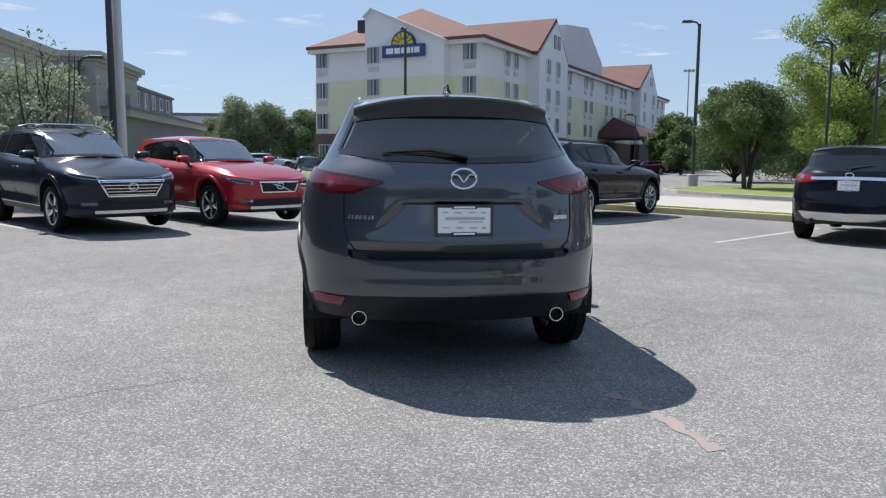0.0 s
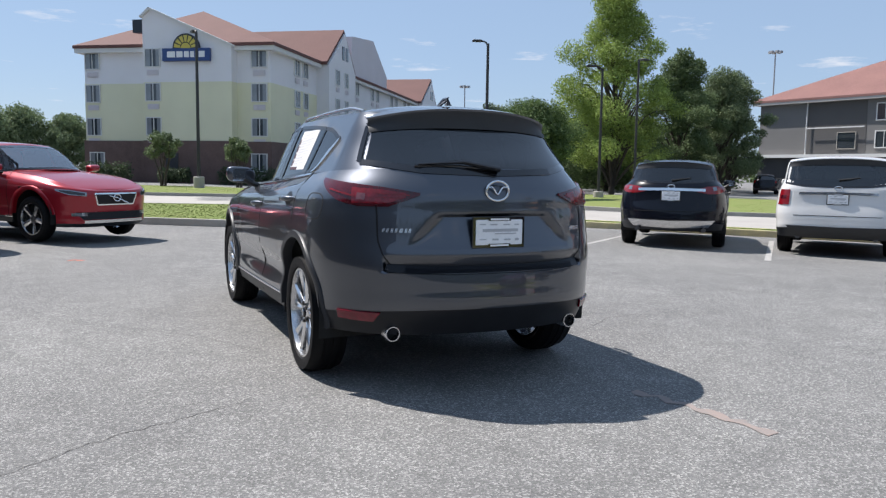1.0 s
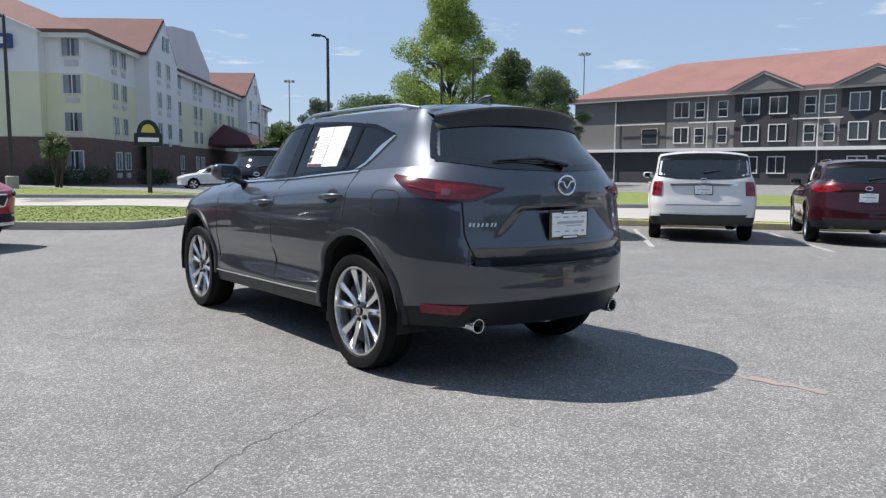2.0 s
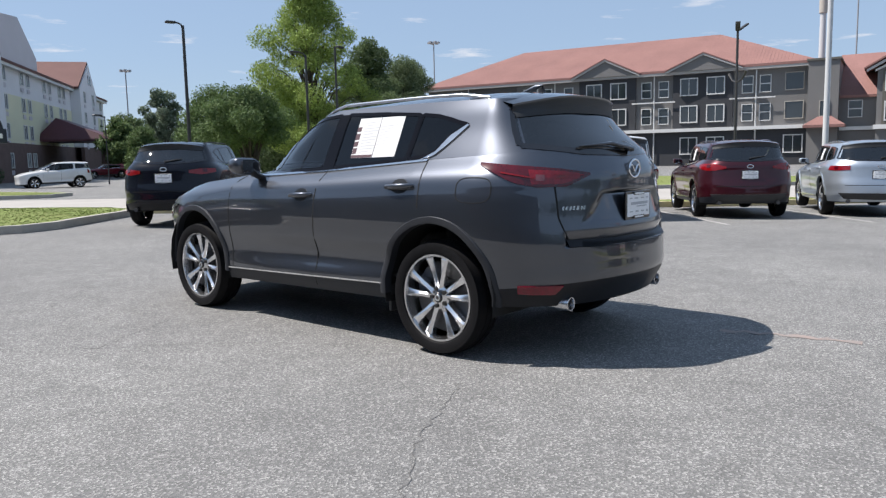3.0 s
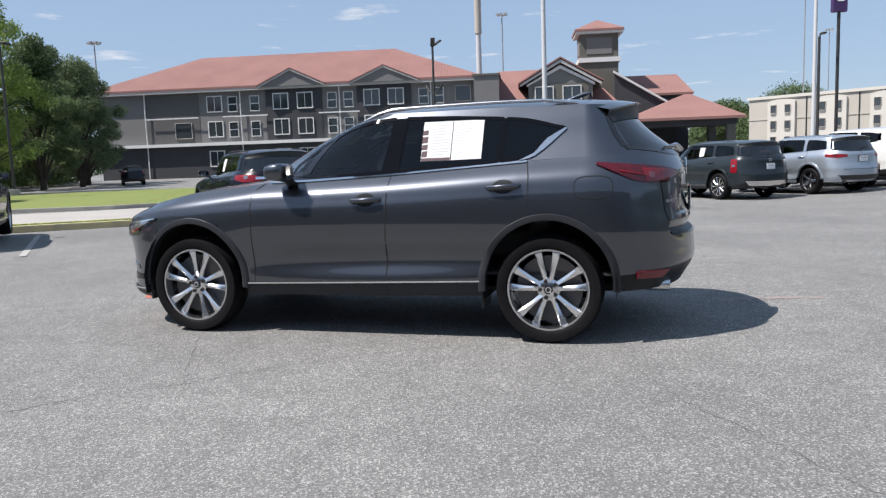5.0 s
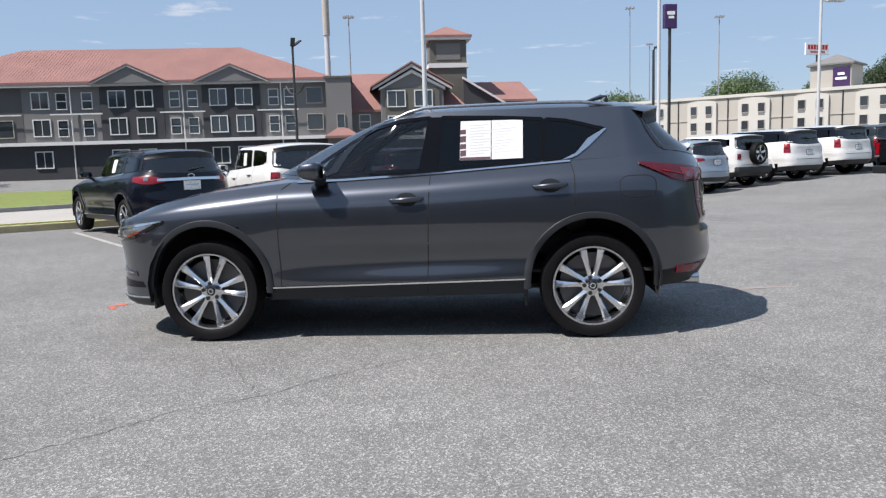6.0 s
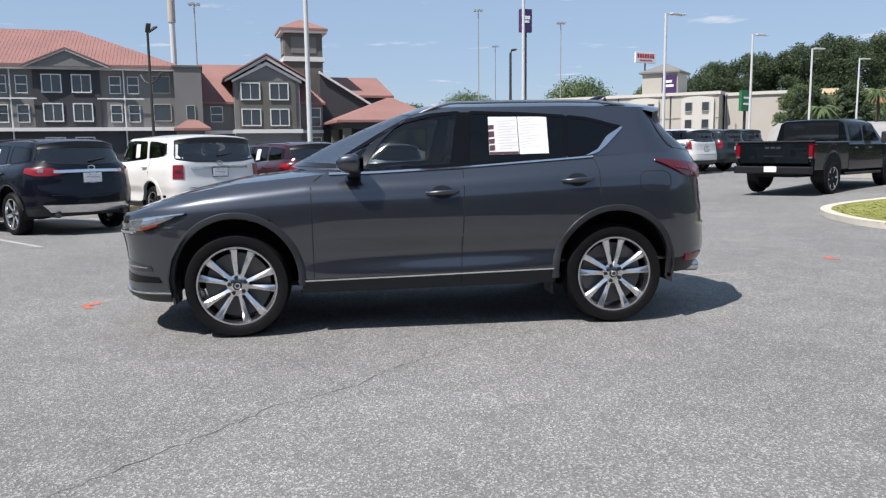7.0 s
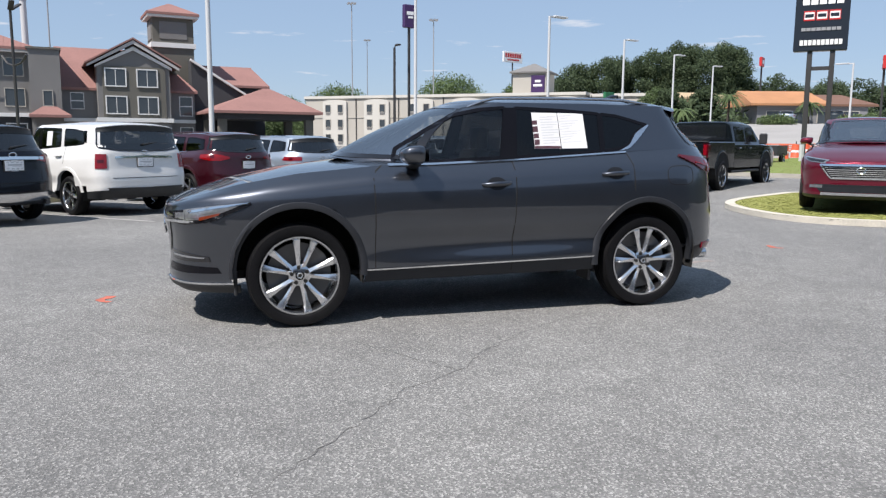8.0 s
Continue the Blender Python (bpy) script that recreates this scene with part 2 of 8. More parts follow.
def tube(bm, pts, radii, seg=8, caps=True, squash=1.0):
    """A round bar through pts; radii one number or one for each point."""
    pts = [Vector(p) for p in pts]
    if not isinstance(radii, (list, tuple)):
        radii = [radii] * len(pts)
    rings = []
    for i, p in enumerate(pts):
        d = (pts[min(i + 1, len(pts) - 1)] - pts[max(i - 1, 0)]).normalized()
        side = d.cross(Vector((0, 0, 1)))
        side = Vector((1, 0, 0)) if side.length < 1e-3 else side.normalized()
        up = side.cross(d)
        rings.append([bm.verts.new(p + (side * math.cos(a) + up * math.sin(a) * squash) * radii[i]) for a in (2 * math.pi * k / seg for k in range(seg))])
    for a, b in zip(rings, rings[1:]):
        for k in range(seg):
            bm.faces.new((a[k], a[(k + 1) % seg], b[(k + 1) % seg], b[k]))
    if caps:
        bm.faces.new(rings[0])
        bm.faces.new(rings[-1][::-1])
    return bm


def lathe(bm, profile, seg=48, close=False):
    """Turns (radius, x) pairs round the x axis."""
    rings = [[bm.verts.new((x, r * math.cos(a), r * math.sin(a))) for a in (2 * math.pi * k / seg for k in range(seg))] for r, x in profile]
    pairs = list(zip(rings, rings[1:])) + ([(rings[-1], rings[0])] if close else [])
    for a, b in pairs:
        for k in range(seg):
            bm.faces.new((a[k], b[k], b[(k + 1) % seg], a[(k + 1) % seg]))
    return bm


def sheet(bm, grid):
    """Quads over a grid of points."""
    vs = [[bm.verts.new(p) for p in row] for row in grid]
    for a, b in zip(vs, vs[1:]):
        for k in range(len(a) - 1):
            bm.faces.new((a[k], a[k + 1], b[k + 1], b[k]))
    return vs


def slab(bm, outline, z0, z1):
    """A flat prism over an outline of (x, y); z0 and z1 numbers or functions of x and y."""
    f0 = z0 if callable(z0) else (lambda x, y: z0)
    f1 = z1 if callable(z1) else (lambda x, y: z1)
    low = [bm.verts.new((x, y, f0(x, y))) for x, y in outline]
    top = [bm.verts.new((x, y, f1(x, y))) for x, y in outline]
    bm.faces.new(top)
    k = len(outline)
    for i in range(k):
        bm.faces.new((low[i], low[(i + 1) % k], top[(i + 1) % k], top[i]))
    bmesh.ops.recalc_face_normals(bm, faces=bm.faces[:])
    return bm


def lerp(a, b, f):
    return a + (b - a) * f


def clamp(v, a, b):
    return max(a, min(b, v))


def ground_z(x, y):
    """The lot falls to the east and rises gently to the south."""
    w = clamp((y + 12) / 8, 0, 1)
    up = 0.02 * clamp(-x - 2, 0, 6) * clamp((y - 3) / 4, 0, 1)
    return -0.022 * clamp(x - 3, 0, 14) * w + 0.012 * clamp(-y - 8, 0, 60) + up


def along(pts, n):
    """n + 1 points at even steps of length along a polyline."""
    pts = [Vector(p) for p in pts]
    cum = [0.0]
    for a, b in zip(pts, pts[1:]):
        cum.append(cum[-1] + (b - a).length)
    out = []
    for i in range(n + 1):
        d = cum[-1] * i / n
        k = max(0, min(len(pts) - 2, next((j for j in range(len(cum) - 1) if cum[j + 1] >= d - 1e-9), len(pts) - 2)))
        f = (d - cum[k]) / max(1e-9, cum[k + 1] - cum[k])
        out.append(pts[k].lerp(pts[k + 1], f))
    return out


def smooth_line(pts, n):
    """A Catmull-Rom curve through pts, n steps a piece."""
    p = [Vector(q) for q in pts]
    p = [p[0] * 2 - p[1]] + p + [p[-1] * 2 - p[-2]]
    out = []
    for i in range(1, len(p) - 2):
        for k in range(n):
            t = k / n
            out.append(0.5 * (2 * p[i] + (p[i + 1] - p[i - 1]) * t + (2 * p[i - 1] - 5 * p[i] + 4 * p[i + 1] - p[i + 2]) * t * t + (3 * p[i] - p[i - 1] - 3 * p[i + 1] + p[i + 2]) * t ** 3))
    out.append(p[-2])
    return out


# ---- ground ----
xs = [-2500, -600, -150, -60] + list(np.arange(-30, 60, 2.0)) + [70, 90, 130, 200, 600, 2500]
ys = [-2500, -600, -150, -80] + list(np.arange(-50, 50, 2.0)) + [60, 80, 120, 200, 600, 2500]
bm = bmesh.new()
sheet(bm, [[(float(x), float(y), ground_z(x, y)) for x in xs] for y in ys])
ground = tagged(part("ground", bm, M_ASPHALT), "worn grey asphalt car park with fine cracks", "ground", kind="structure")


def ribbon(name, line, width, material, parent=None, lift=0.004, wobble=0.0, label="", seed=1, step=0.12):
    """A flat band on the ground along a line of (x, y)."""
    rng = random.Random(seed)
    n = max(3, int(sum(math.dist(a, b) for a, b in zip(line, line[1:])) / step))
    c = along([(*p, 0) for p in line], n)
    left, right = [], []
    for i, p in enumerate(c):
        d = (c[min(i + 1, n)] - c[max(i - 1, 0)]).normalized()
        nn = Vector((-d.y, d.x, 0))
        p = p + nn * rng.uniform(-1, 1) * wobble
        w = width * (rng.uniform(0.35, 1.1) if wobble else 1.0) / 2
        left.append(p + nn * w)
        right.append(p - nn * w)
    bm = bmesh.new()
    sheet(bm, [[(p.x, p.y, ground_z(p.x, p.y) + lift) for p in line2] for line2 in (left, right)])
    bmesh.ops.recalc_face_normals(bm, faces=bm.faces[:])
    return part(name, bm, material, parent, label)


CRACKS = [
    [(-3.6, 3.3), (-3.23, 3.02), (-2.76, 2.63), (-2.38, 2.32), (-2.12, 1.9), (-1.8, 1.68), (-1.5, 1.34), (-1.25, 1.01), (-1.03, 0.6)],
    [(-2.9, -1.5), (-2.36, -1.14), (-2.0, -0.88), (-1.66, -0.71), (-1.26, -0.5)],
    [(1.17, 0.33), (1.44, 0.34), (1.97, 0.73), (2.29, 0.8), (2.86, 0.53), (3.55, 0.35), (5.2, 0.1)],
    [(-2.1, 1.99), (-1.36, 2.41), (-1.05, 2.59)],
    [(4.35, 1.74), (5.3, 2.1), (6.09, 2.6), (6.57, 3.13)],
    [(-6.5, 5.2), (-5.0, 4.3), (-4.2, 3.4), (-3.7, 3.2)],
]
for k, line in enumerate(CRACKS):
    ribbon("crack", line, 0.007, M_CRACK, ground, 0.0025, 0.02, seed=k, step=0.05)
# painted stall lines and utility marks
for line in ([(5.17, 6.30), (9.2, 9.6)], [(7.6, 4.2), (11.4, 7.6)], [(3.2, 8.5), (7.0, 11.9)], [(9.9, 2.2), (13.6, 5.4)], [(12.1, 0.2), (15.8, 3.1)], [(14.3, -1.9), (18.0, 1.0)], [(-6.4, 8.7), (-4.31, 6.49)]):
    ribbon("stall_line", line, 0.10, M_LINE, ground, 0.004, step=0.5)
for x, y, w in ((-2.32, 6.47, 0.10), (0.46, 4.13, 0.13), (1.71, -3.45, 0.14)):
    ribbon("red_mark", [(x - w, y - 0.05), (x - w * 0.2, y + 0.03), (x + w, y - 0.02)], 0.12, M_REDMARK, ground, 0.0035, 0.03, seed=7, step=0.06)
ribbon("orange_stain", [(0.78, -1.15), (0.86, -1.45), (0.91, -1.7), (0.96, -2.0)], 0.09, M_RUST, ground, 0.003, 0.035, seed=9, step=0.05)


def kerbed(name, outline, grass_label, closed=True, width=0.16, high=0.15, kerb_m=None, blades=0, seed=3, turf=None):
    """A grassed island: a kerb ring with a real step, and turf inside it."""
    pts = [Vector((*p, 0)) for p in outline]
    n = len(pts)
    inner = []
    for i in range(n):
        a, b, c = pts[i - 1], pts[i], pts[(i + 1) % n]
        d1, d2 = (b - a).normalized(), (c - b).normalized()
        nn = (Vector((-d1.y, d1.x, 0)) + Vector((-d2.y, d2.x, 0))).normalized()
        inner.append(b + nn * width)
    bm = bmesh.new()
    rows = []
    for off, z in ((0, 0.0), (0.02, high - 0.02), (0.05, high), (1.0, high), (1.0, 0.0)):
        rows.append([(p.lerp(q, off).x, p.lerp(q, off).y, ground_z(p.x, p.y) + z) for p, q in zip(pts + pts[:1], inner + inner[:1])])
    sheet(bm, rows)
    bmesh.ops.recalc_face_normals(bm, faces=bm.faces[:])
    tagged(part("kerb_" + name, bm, kerb_m or M_KERB), "worn concrete kerb edging the grass", "kerb", kind="structure")
    bm = bmesh.new()
    f = bm.faces.new([bm.verts.new((p.x, p.y, ground_z(p.x, p.y) + high - 0.01)) for p in inner])
    if f.normal.z < 0:
        f.normal_flip()
    bmesh.ops.triangulate(bm, faces=bm.faces[:])
    tagged(part("lawn_" + name, bm, turf or M_GRASS), grass_label, "lawn", kind="structure")
    if blades:
        rng = random.Random(seed)
        poly = [(p.x, p.y) for p in inner]
        x0, x1 = min(p[0] for p in poly), max(p[0] for p in poly)
        y0, y1 = min(p[1] for p in poly), max(p[1] for p in poly)
        v, fc = [], []
        while len(fc) < blades:
            x, y = rng.uniform(x0, x1), rng.uniform(y0, y1)
            if not inside(poly, x, y):
                continue
            z, a, h = ground_z(x, y) + high - 0.012, rng.uniform(0, math.pi), (rng.uniform(0.012, 0.024) if turf is None else rng.uniform(0.006, 0.013))
            c, s = math.cos(a) * 0.02, math.sin(a) * 0.02
            lx, ly = rng.uniform(-0.07, 0.07), rng.uniform(-0.07, 0.07)
            b = len(v)
            v += [(x - c, y - s, z), (x + c, y + s, z), (x + lx, y + ly, z + h)]
            fc.append((b, b + 1, b + 2))
        me = bpy.data.meshes.new("grass")
        me.from_pydata(v, [], fc)
        me.materials.append(M_BLADE if turf is None else M_BLADE_DRY)
        tagged(new("grass", me), "short green mown grass with pale dry tips", "grass", kind="stuff")


def inside(poly, a, b):
    c = False
    for (x0, y0), (x1, y1) in zip(poly, poly[1:] + poly[:1]):
        if (y0 > b) != (y1 > b) and a < (x1 - x0) * (b - y0) / (y1 - y0) + x0:
            c = not c
    return c


def paved(name, outline, label, lift=0.012):
    bm = bmesh.new()
    near, far = outline
    n = 24
    a, b = along([(*p, 0) for p in near], n), along([(*p, 0) for p in far], n)
    sheet(bm, [[(q.x, q.y, ground_z(q.x, q.y) + lift) for q in (p0.lerp(p1, f) for p0, p1 in zip(a, b))] for f in (0, 0.25, 0.5, 0.75, 1)])
    bmesh.ops.recalc_face_normals(bm, faces=bm.faces[:])
    return tagged(part(name, bm, M_CONCRETE), label, "road", kind="structure")


paved("road", ([(-40, 51), (-14, 31.5), (-0.6, 20.9), (2.8, 19.2), (8.4, 15.4), (13.4, 10.9), (19.0, 5.6), (26, -1.0), (40, -14)], [(-40, 63), (-14, 42), (-0.4, 30.4), (5, 28.4), (13.0, 24.2), (18, 18.6), (26.5, 10.0), (33, 3.4), (48, -11)]), "pale concrete street between the kerbed lawns")
kerbed("west", [(1.0, 11.75), (1.75, 12.0), (2.6, 12.75), (4.2, 14.2), (4.9, 15.2), (5.0, 16.4), (4.2, 17.6), (2.7, 18.9), (-0.7, 20.6), (-14, 31.2), (-24, 39), (-26, 33.5), (-12, 21.8), (-1.2, 13.15), (0.3, 12.0)], "sunlit green lawn beside the street", blades=45000)
kerbed("stalls", [(5.3, 15.1), (7.7, 12.95), (9.4, 11.35), (13.0, 8.0), (18.0, 3.35), (25.0, -3.2), (25.8, -2.3), (18.8, 4.3), (13.8, 8.9), (10.2, 12.3), (8.6, 13.8), (6.2, 16.1)], "narrow grass strip along the parking stalls", kerb_m=M_KERB_YELLOW, blades=9000)
kerbed("north", [(14.3, 27.6), (15.0, 25.0), (18.1, 19.2), (26.6, 10.6), (33.1, 4.0), (38.5, 9.5), (38.0, 18), (35.0, 27), (31.6, 35.0), (27, 38.2), (22.5, 37.2), (19.0, 34.8), (16.4, 32.4), (14.6, 30.0)], "broad green lawn across the street", blades=9000)
kerbed("inn", [(-14, 42.6), (-0.3, 31.0), (5.0, 29.0), (8.6, 29.4), (10.4, 31.6), (9.6, 35.0), (4.5, 43.4), (-2.0, 47.5), (-14, 54)], "green lawn with young trees before the inn", blades=6000)
tip = [(2.6, -10), (3.2, -7.4), (3.55, -6.75), (4.5, -6.35), (5.9, -6.6), (7.3, -7.25), (8.3, -8.3), (9.2, -10.4)]
kerbed("south", [(p.x, p.y) for p in smooth_line([(*p, 0) for p in tip], 5)] + [(8.4, -13.5), (5.5, -16.0), (3.2, -15.0)], "small kerbed island of dry yellow-green grass", blades=26000, kerb_m=M_KERB_PALE, high=0.10, width=0.20, turf=M_GRASS_DRY)
kerbed("southeast", [(15.2, -16.2), (18.8, -14.8), (24, -19.5), (33, -26.5), (31.5, -33), (24, -31), (17, -23)], "grass verge under the tall dealer sign", blades=5000)


# ---- vehicles ----
from mathutils.bvhtree import BVHTree

WHEEL_MESH = {}


def wheel_meshes(style):
    """The tyre, rim, spoke, hub and disc meshes of a wheel of radius 1 that turns round x and shows its face towards -x."""
    if style in WHEEL_MESH:
        return WHEEL_MESH[style]
    fine = style == "ten"
    seg = 64 if fine else 32
    out = {}

    def keep(key, bm, material, smooth=40):
        me = bpy.data.meshes.new(key)
        bmesh.ops.recalc_face_normals(bm, faces=bm.faces[:])
        bm.to_mesh(me)
        bm.free()
        me.materials.append(material)
        me.polygons.foreach_set("use_smooth", [True] * len(me.polygons))
        me.set_sharp_from_angle(angle=radians(smooth))
        out[key] = me

    ri, w = (0.755 if fine else 0.70), 0.30
    bm = lathe(bmesh.new(), [(ri, -w + 0.05), (ri + 0.03, -w - 0.005), (ri + 0.10, -w - 0.03), (ri + 0.2, -w - 0.02), (0.955, -w + 0.04), (0.985, -w + 0.09), (1.0, -w + 0.16), (0.985, -w + 0.165), (0.985, -w + 0.185), (1.0, -w + 0.19), (1.0, -0.03), (0.983, -0.025), (0.983, 0.025), (1.0, 0.03), (1.0, w - 0.19), (0.983, w - 0.185), (0.983, w - 0.165), (1.0, w - 0.16), (0.955, w - 0.04), (0.84, w), (ri, w - 0.05)], seg)
    keep("tyre", bm, M_RUBBER)
    bm = lathe(bmesh.new(), [(ri + 0.005, -w + 0.03), (ri + 0.004, -w + 0.012), (ri - 0.03, -w + 0.012), (ri - 0.045, -w + 0.06), (ri - 0.07, -0.05), (ri - 0.05, w - 0.06)], seg)
    keep("rim", bm, M_ALLOY_RIM)
    bm = lathe(bmesh.new(), [(0.02, 0.02), (0.46, 0.02), (0.46, 0.06), (0.2, 0.06), (0.2, 0.1), (0.02, 0.1)], seg)
    keep("brake_disc", bm, M_DISC)
    bm = bmesh.new()
    n = {"ten": 10, "five": 5, "six": 6, "multi": 10}[style]
    for k in range(n):
        a = 2 * math.pi * k / n
        outer, inner = ri - 0.02, 0.12
        pts = []
        if style == "ten":
            # paired flared spokes, each with a ridge that runs from one edge to the other
            hand = 1 if k % 2 else -1
            a += 0.065 * hand
            for f, wd in ((0.0, 0.048), (0.25, 0.046), (0.5, 0.051), (0.75, 0.064), (0.93, 0.080), (1.0, 0.090)):
                r, x = lerp(inner, outer, f), -w + 0.085 - 0.05 * f ** 1.5 + (0.02 if f == 1.0 else 0.0)
                ridge = hand * lerp(-0.75, 0.62, f)
                pts.append([Vector((x + d, e * wd, r)) for d, e in ((0.17, -0.80), (0.040, -0.98), (0.028, -0.90), (0.0, ridge - 0.06), (0.0, ridge + 0.06), (0.028, 0.90), (0.040, 0.98), (0.17, 0.80))])
        else:
            wi, wo = {"five": (0.085, 0.12), "six": (0.07, 0.10), "multi": (0.035, 0.045)}[style]
            for f in (0.0, 0.3, 0.65, 1.0):
                r, wd, x = lerp(inner, outer, f), lerp(wi, wo, f), -w + 0.09 - 0.045 * f ** 1.5
                pts.append([Vector((x + 0.10, -wd * 0.55, r)), Vector((x + 0.028, -wd, r)), Vector((x, -wd * 0.18, r)), Vector((x, wd * 0.18, r)), Vector((x + 0.028, wd, r)), Vector((x + 0.10, wd * 0.55, r))])
        m = Matrix.Rotation(a, 4, "X")
        sheet(bm, [[m @ p for p in row] for row in pts])
    keep("spokes", bm, M_SPOKE, 18)
    bm = lathe(bmesh.new(), [(0.002, -w + 0.055), (0.075, -w + 0.06), (0.085, -w + 0.075), (0.15, -w + 0.085), (0.21, -w + 0.115), (0.22, 0.0)], 32)
    keep("hub", bm, M_ALLOY_DARK if style != "ten" else M_ALLOY)
    if fine:
        keep("hub_cap", lathe(bmesh.new(), [(0.002, -w + 0.045), (0.075, -w + 0.047), (0.088, -w + 0.06), (0.088, -w + 0.08)], 24), M_GLOSSBLACK)
        keep("cap_badge", lathe(bmesh.new(), [(0.036, -w + 0.043), (0.040, -w + 0.039), (0.052, -w + 0.039), (0.056, -w + 0.043)], 24), M_CHROME)
    bm = tube(bmesh.new(), [(-w + 0.062, 0, 0.158), (-w + 0.13, 0, 0.158)], 0.036, 12)
    keep("lug_nut", bm, M_DARK)
    bm = lathe(bmesh.new(), [(0.62, -0.06), (0.3, -0.02), (0.02, -0.02)], 24)
    keep("wheel_back", bm, M_ALLOY_DARK if fine else M_DARK)
    WHEEL_MESH[style] = out
    return out


def add_wheel(car, x, y, r, style, turn=0.0):
    wheel = new("wheel")
    wheel.empty_display_size = 0.1
    wheel.parent = car
    flip = Matrix.Rotation(math.pi, 4, "Z") if x > 0 else Matrix.Identity(4)
    wheel.matrix_basis = Matrix.Translation((x, y, r)) @ flip @ Matrix.Rotation(turn, 4, "X") @ Matrix.Diagonal((r, r, r, 1))
    for key, me in wheel_meshes(style).items():
        if key == "lug_nut":
            for k in range(5 if style == "ten" else 0):
                hang(key, me, wheel, at=Matrix.Rotation(2 * math.pi * (k + 0.5) / 5, 4, "X"))
        else:
            hang(key, me, wheel)
    return wheel


class Shell:
    """The body surface of one car, and the ways to lay parts upon it."""

    def __init__(self, s):
        self.s = s
        q = s["fine"]
        self.nr, self.ns, self.nf, self.sub = (84, 132, 30, 12) if q else (14, 56, 12, 4)
        X, Y, Z = self.X, self.Y, self.Z
        R = [  # rear y, front y, half width, then z along the length
            (-0.862, 3.53, 0.862, [(-0.9, 0.350), (-0.4, 0.35), (0.45, 0.315), (2.2, 0.295), (3.1, 0.25), (3.6, 0.235)]),
            (-0.947, 3.595, 0.890, [(-0.9, 0.50), (-0.4, 0.455), (0.45, 0.43), (2.2, 0.40), (3.1, 0.31), (3.6, 0.30)], 0.016),
            (-0.949, 3.585, 0.897, [(-0.9, 0.61), (0.0, 0.580), (2.2, 0.545), (3.6, 0.46)], -0.026),
            (-0.940, 3.59, 0.911, [(-0.9, 0.705), (2.2, 0.69), (3.6, 0.60)], 0.004),
            (-0.928, 3.61, 0.911, [(-0.9, 0.775), (0.2, 0.80), (2.2, 0.80), (3.6, 0.70)]),
            (-0.908, 3.615, 0.905, [(-0.9, 0.87), (0.2, 0.92), (2.2, 0.90), (3.6, 0.755)]),
            (-0.892, 3.61, 0.890, [(-0.9, 1.02), (0.2, 1.02), (1.2, 0.985), (2.2, 0.965), (3.0, 0.90), (3.6, 0.80)]),
            (-0.878, 3.60, 0.857, [(-0.9, 1.14), (0.2, 1.115), (1.2, 1.065), (2.2, 1.035), (2.9, 0.965), (3.3, 0.90), (3.6, 0.83)]),
            (-0.815, 3.55, 0.760, [(-0.9, 1.265), (0.1, 1.222), (1.1, 1.155), (2.1, 1.118), (2.7, 1.06), (3.1, 0.985), (3.4, 0.895), (3.6, 0.82)]),
        ]
        bx, up = s["boxy"], s.get("upright", 0.0)
        R[-1] = (R[-1][0], R[-1][1], R[-1][2] + 0.05 * up, R[-1][3])
        G = [
            (-0.815, 2.36, 0.755, [(-0.9, 1.265), (0.1, 1.222), (1.1, 1.155), (2.1, 1.118), (2.4, 1.17)]),
            (lerp(-0.645, -0.80, bx), 1.98, lerp(0.682, 0.74, bx) + 0.05 * up, [(-0.9, 1.40), (0.2, 1.375), (1.9, 1.36)]),
            (lerp(-0.53, -0.77, bx), 1.60, lerp(0.626, 0.70, bx) + 0.07 * up, [(-0.9, 1.515), (0.2, 1.50), (1.9, 1.52)]),
            (lerp(-0.455, -0.71, bx), 1.40, lerp(0.585, 0.655, bx) + 0.08 * up, [(-0.9, 1.575), (0.3, 1.59), (1.5, 1.585)]),
        ]
        G[0] = (G[0][0], G[0][1], R[-1][2], G[0][3])
        self.low = self.grid(R, s["n_rear"] - 0.2, s["n_front"], (-0.22, 2.45))
        self.top = self.grid(G, s["n_rear"] - 0.2, 2.3, (-0.22, 1.25))
        self.bvh = self.tree()

    # plan and height of the reference car, scaled to this one
    def X(self, x):
        return x * self.s["w"] / 0.91

    def Y(self, y):
        s = self.s
        return y * s["ro"] / 0.94 if y < 0 else (y * s["wb"] / 2.70 if y < 2.70 else s["wb"] + (y - 2.70) * s["fo"] / 0.91)

    def Z(self, z):
        s = self.s
        if z <= 0.36:
            return z * s["clear"]
        base = 0.36 * s["clear"]
        return base + (z - 0.36) * (s["h"] - base) / (1.66 - 0.36)

    def grid(self, rows, n_r, n_f, joins):
        out = []
        for yr, yf, w, zs, *more in rows:
            bulge = more[0] if more else 0.012
            yr, yf, w = self.Y(yr), self.Y(yf), self.X(w)
            ys, zz = [self.Y(a) for a, b in zs], [self.Z(b) for a, b in zs]
            jr, jf = self.Y(joins[0]), min(self.Y(joins[1]), yf - 0.3)
            line = []
            for k in range(self.nr + 1):
                a = math.pi / 2 * k / self.nr
                line.append((w * math.sin(a) ** (2 / n_r), jr - (jr - yr) * math.cos(a) ** (2 / n_r)))
            for k in range(1, self.ns):
                f = k / self.ns
                line.append((w * (1 + bulge * math.sin(math.pi * f)), lerp(jr, jf, f)))
            for k in range(self.nf, -1, -1):
                a = math.pi / 2 * k / self.nf
                line.append((w * math.sin(a) ** (2 / n_f), jf + (yf - jf) * math.cos(a) ** (2 / n_f)))
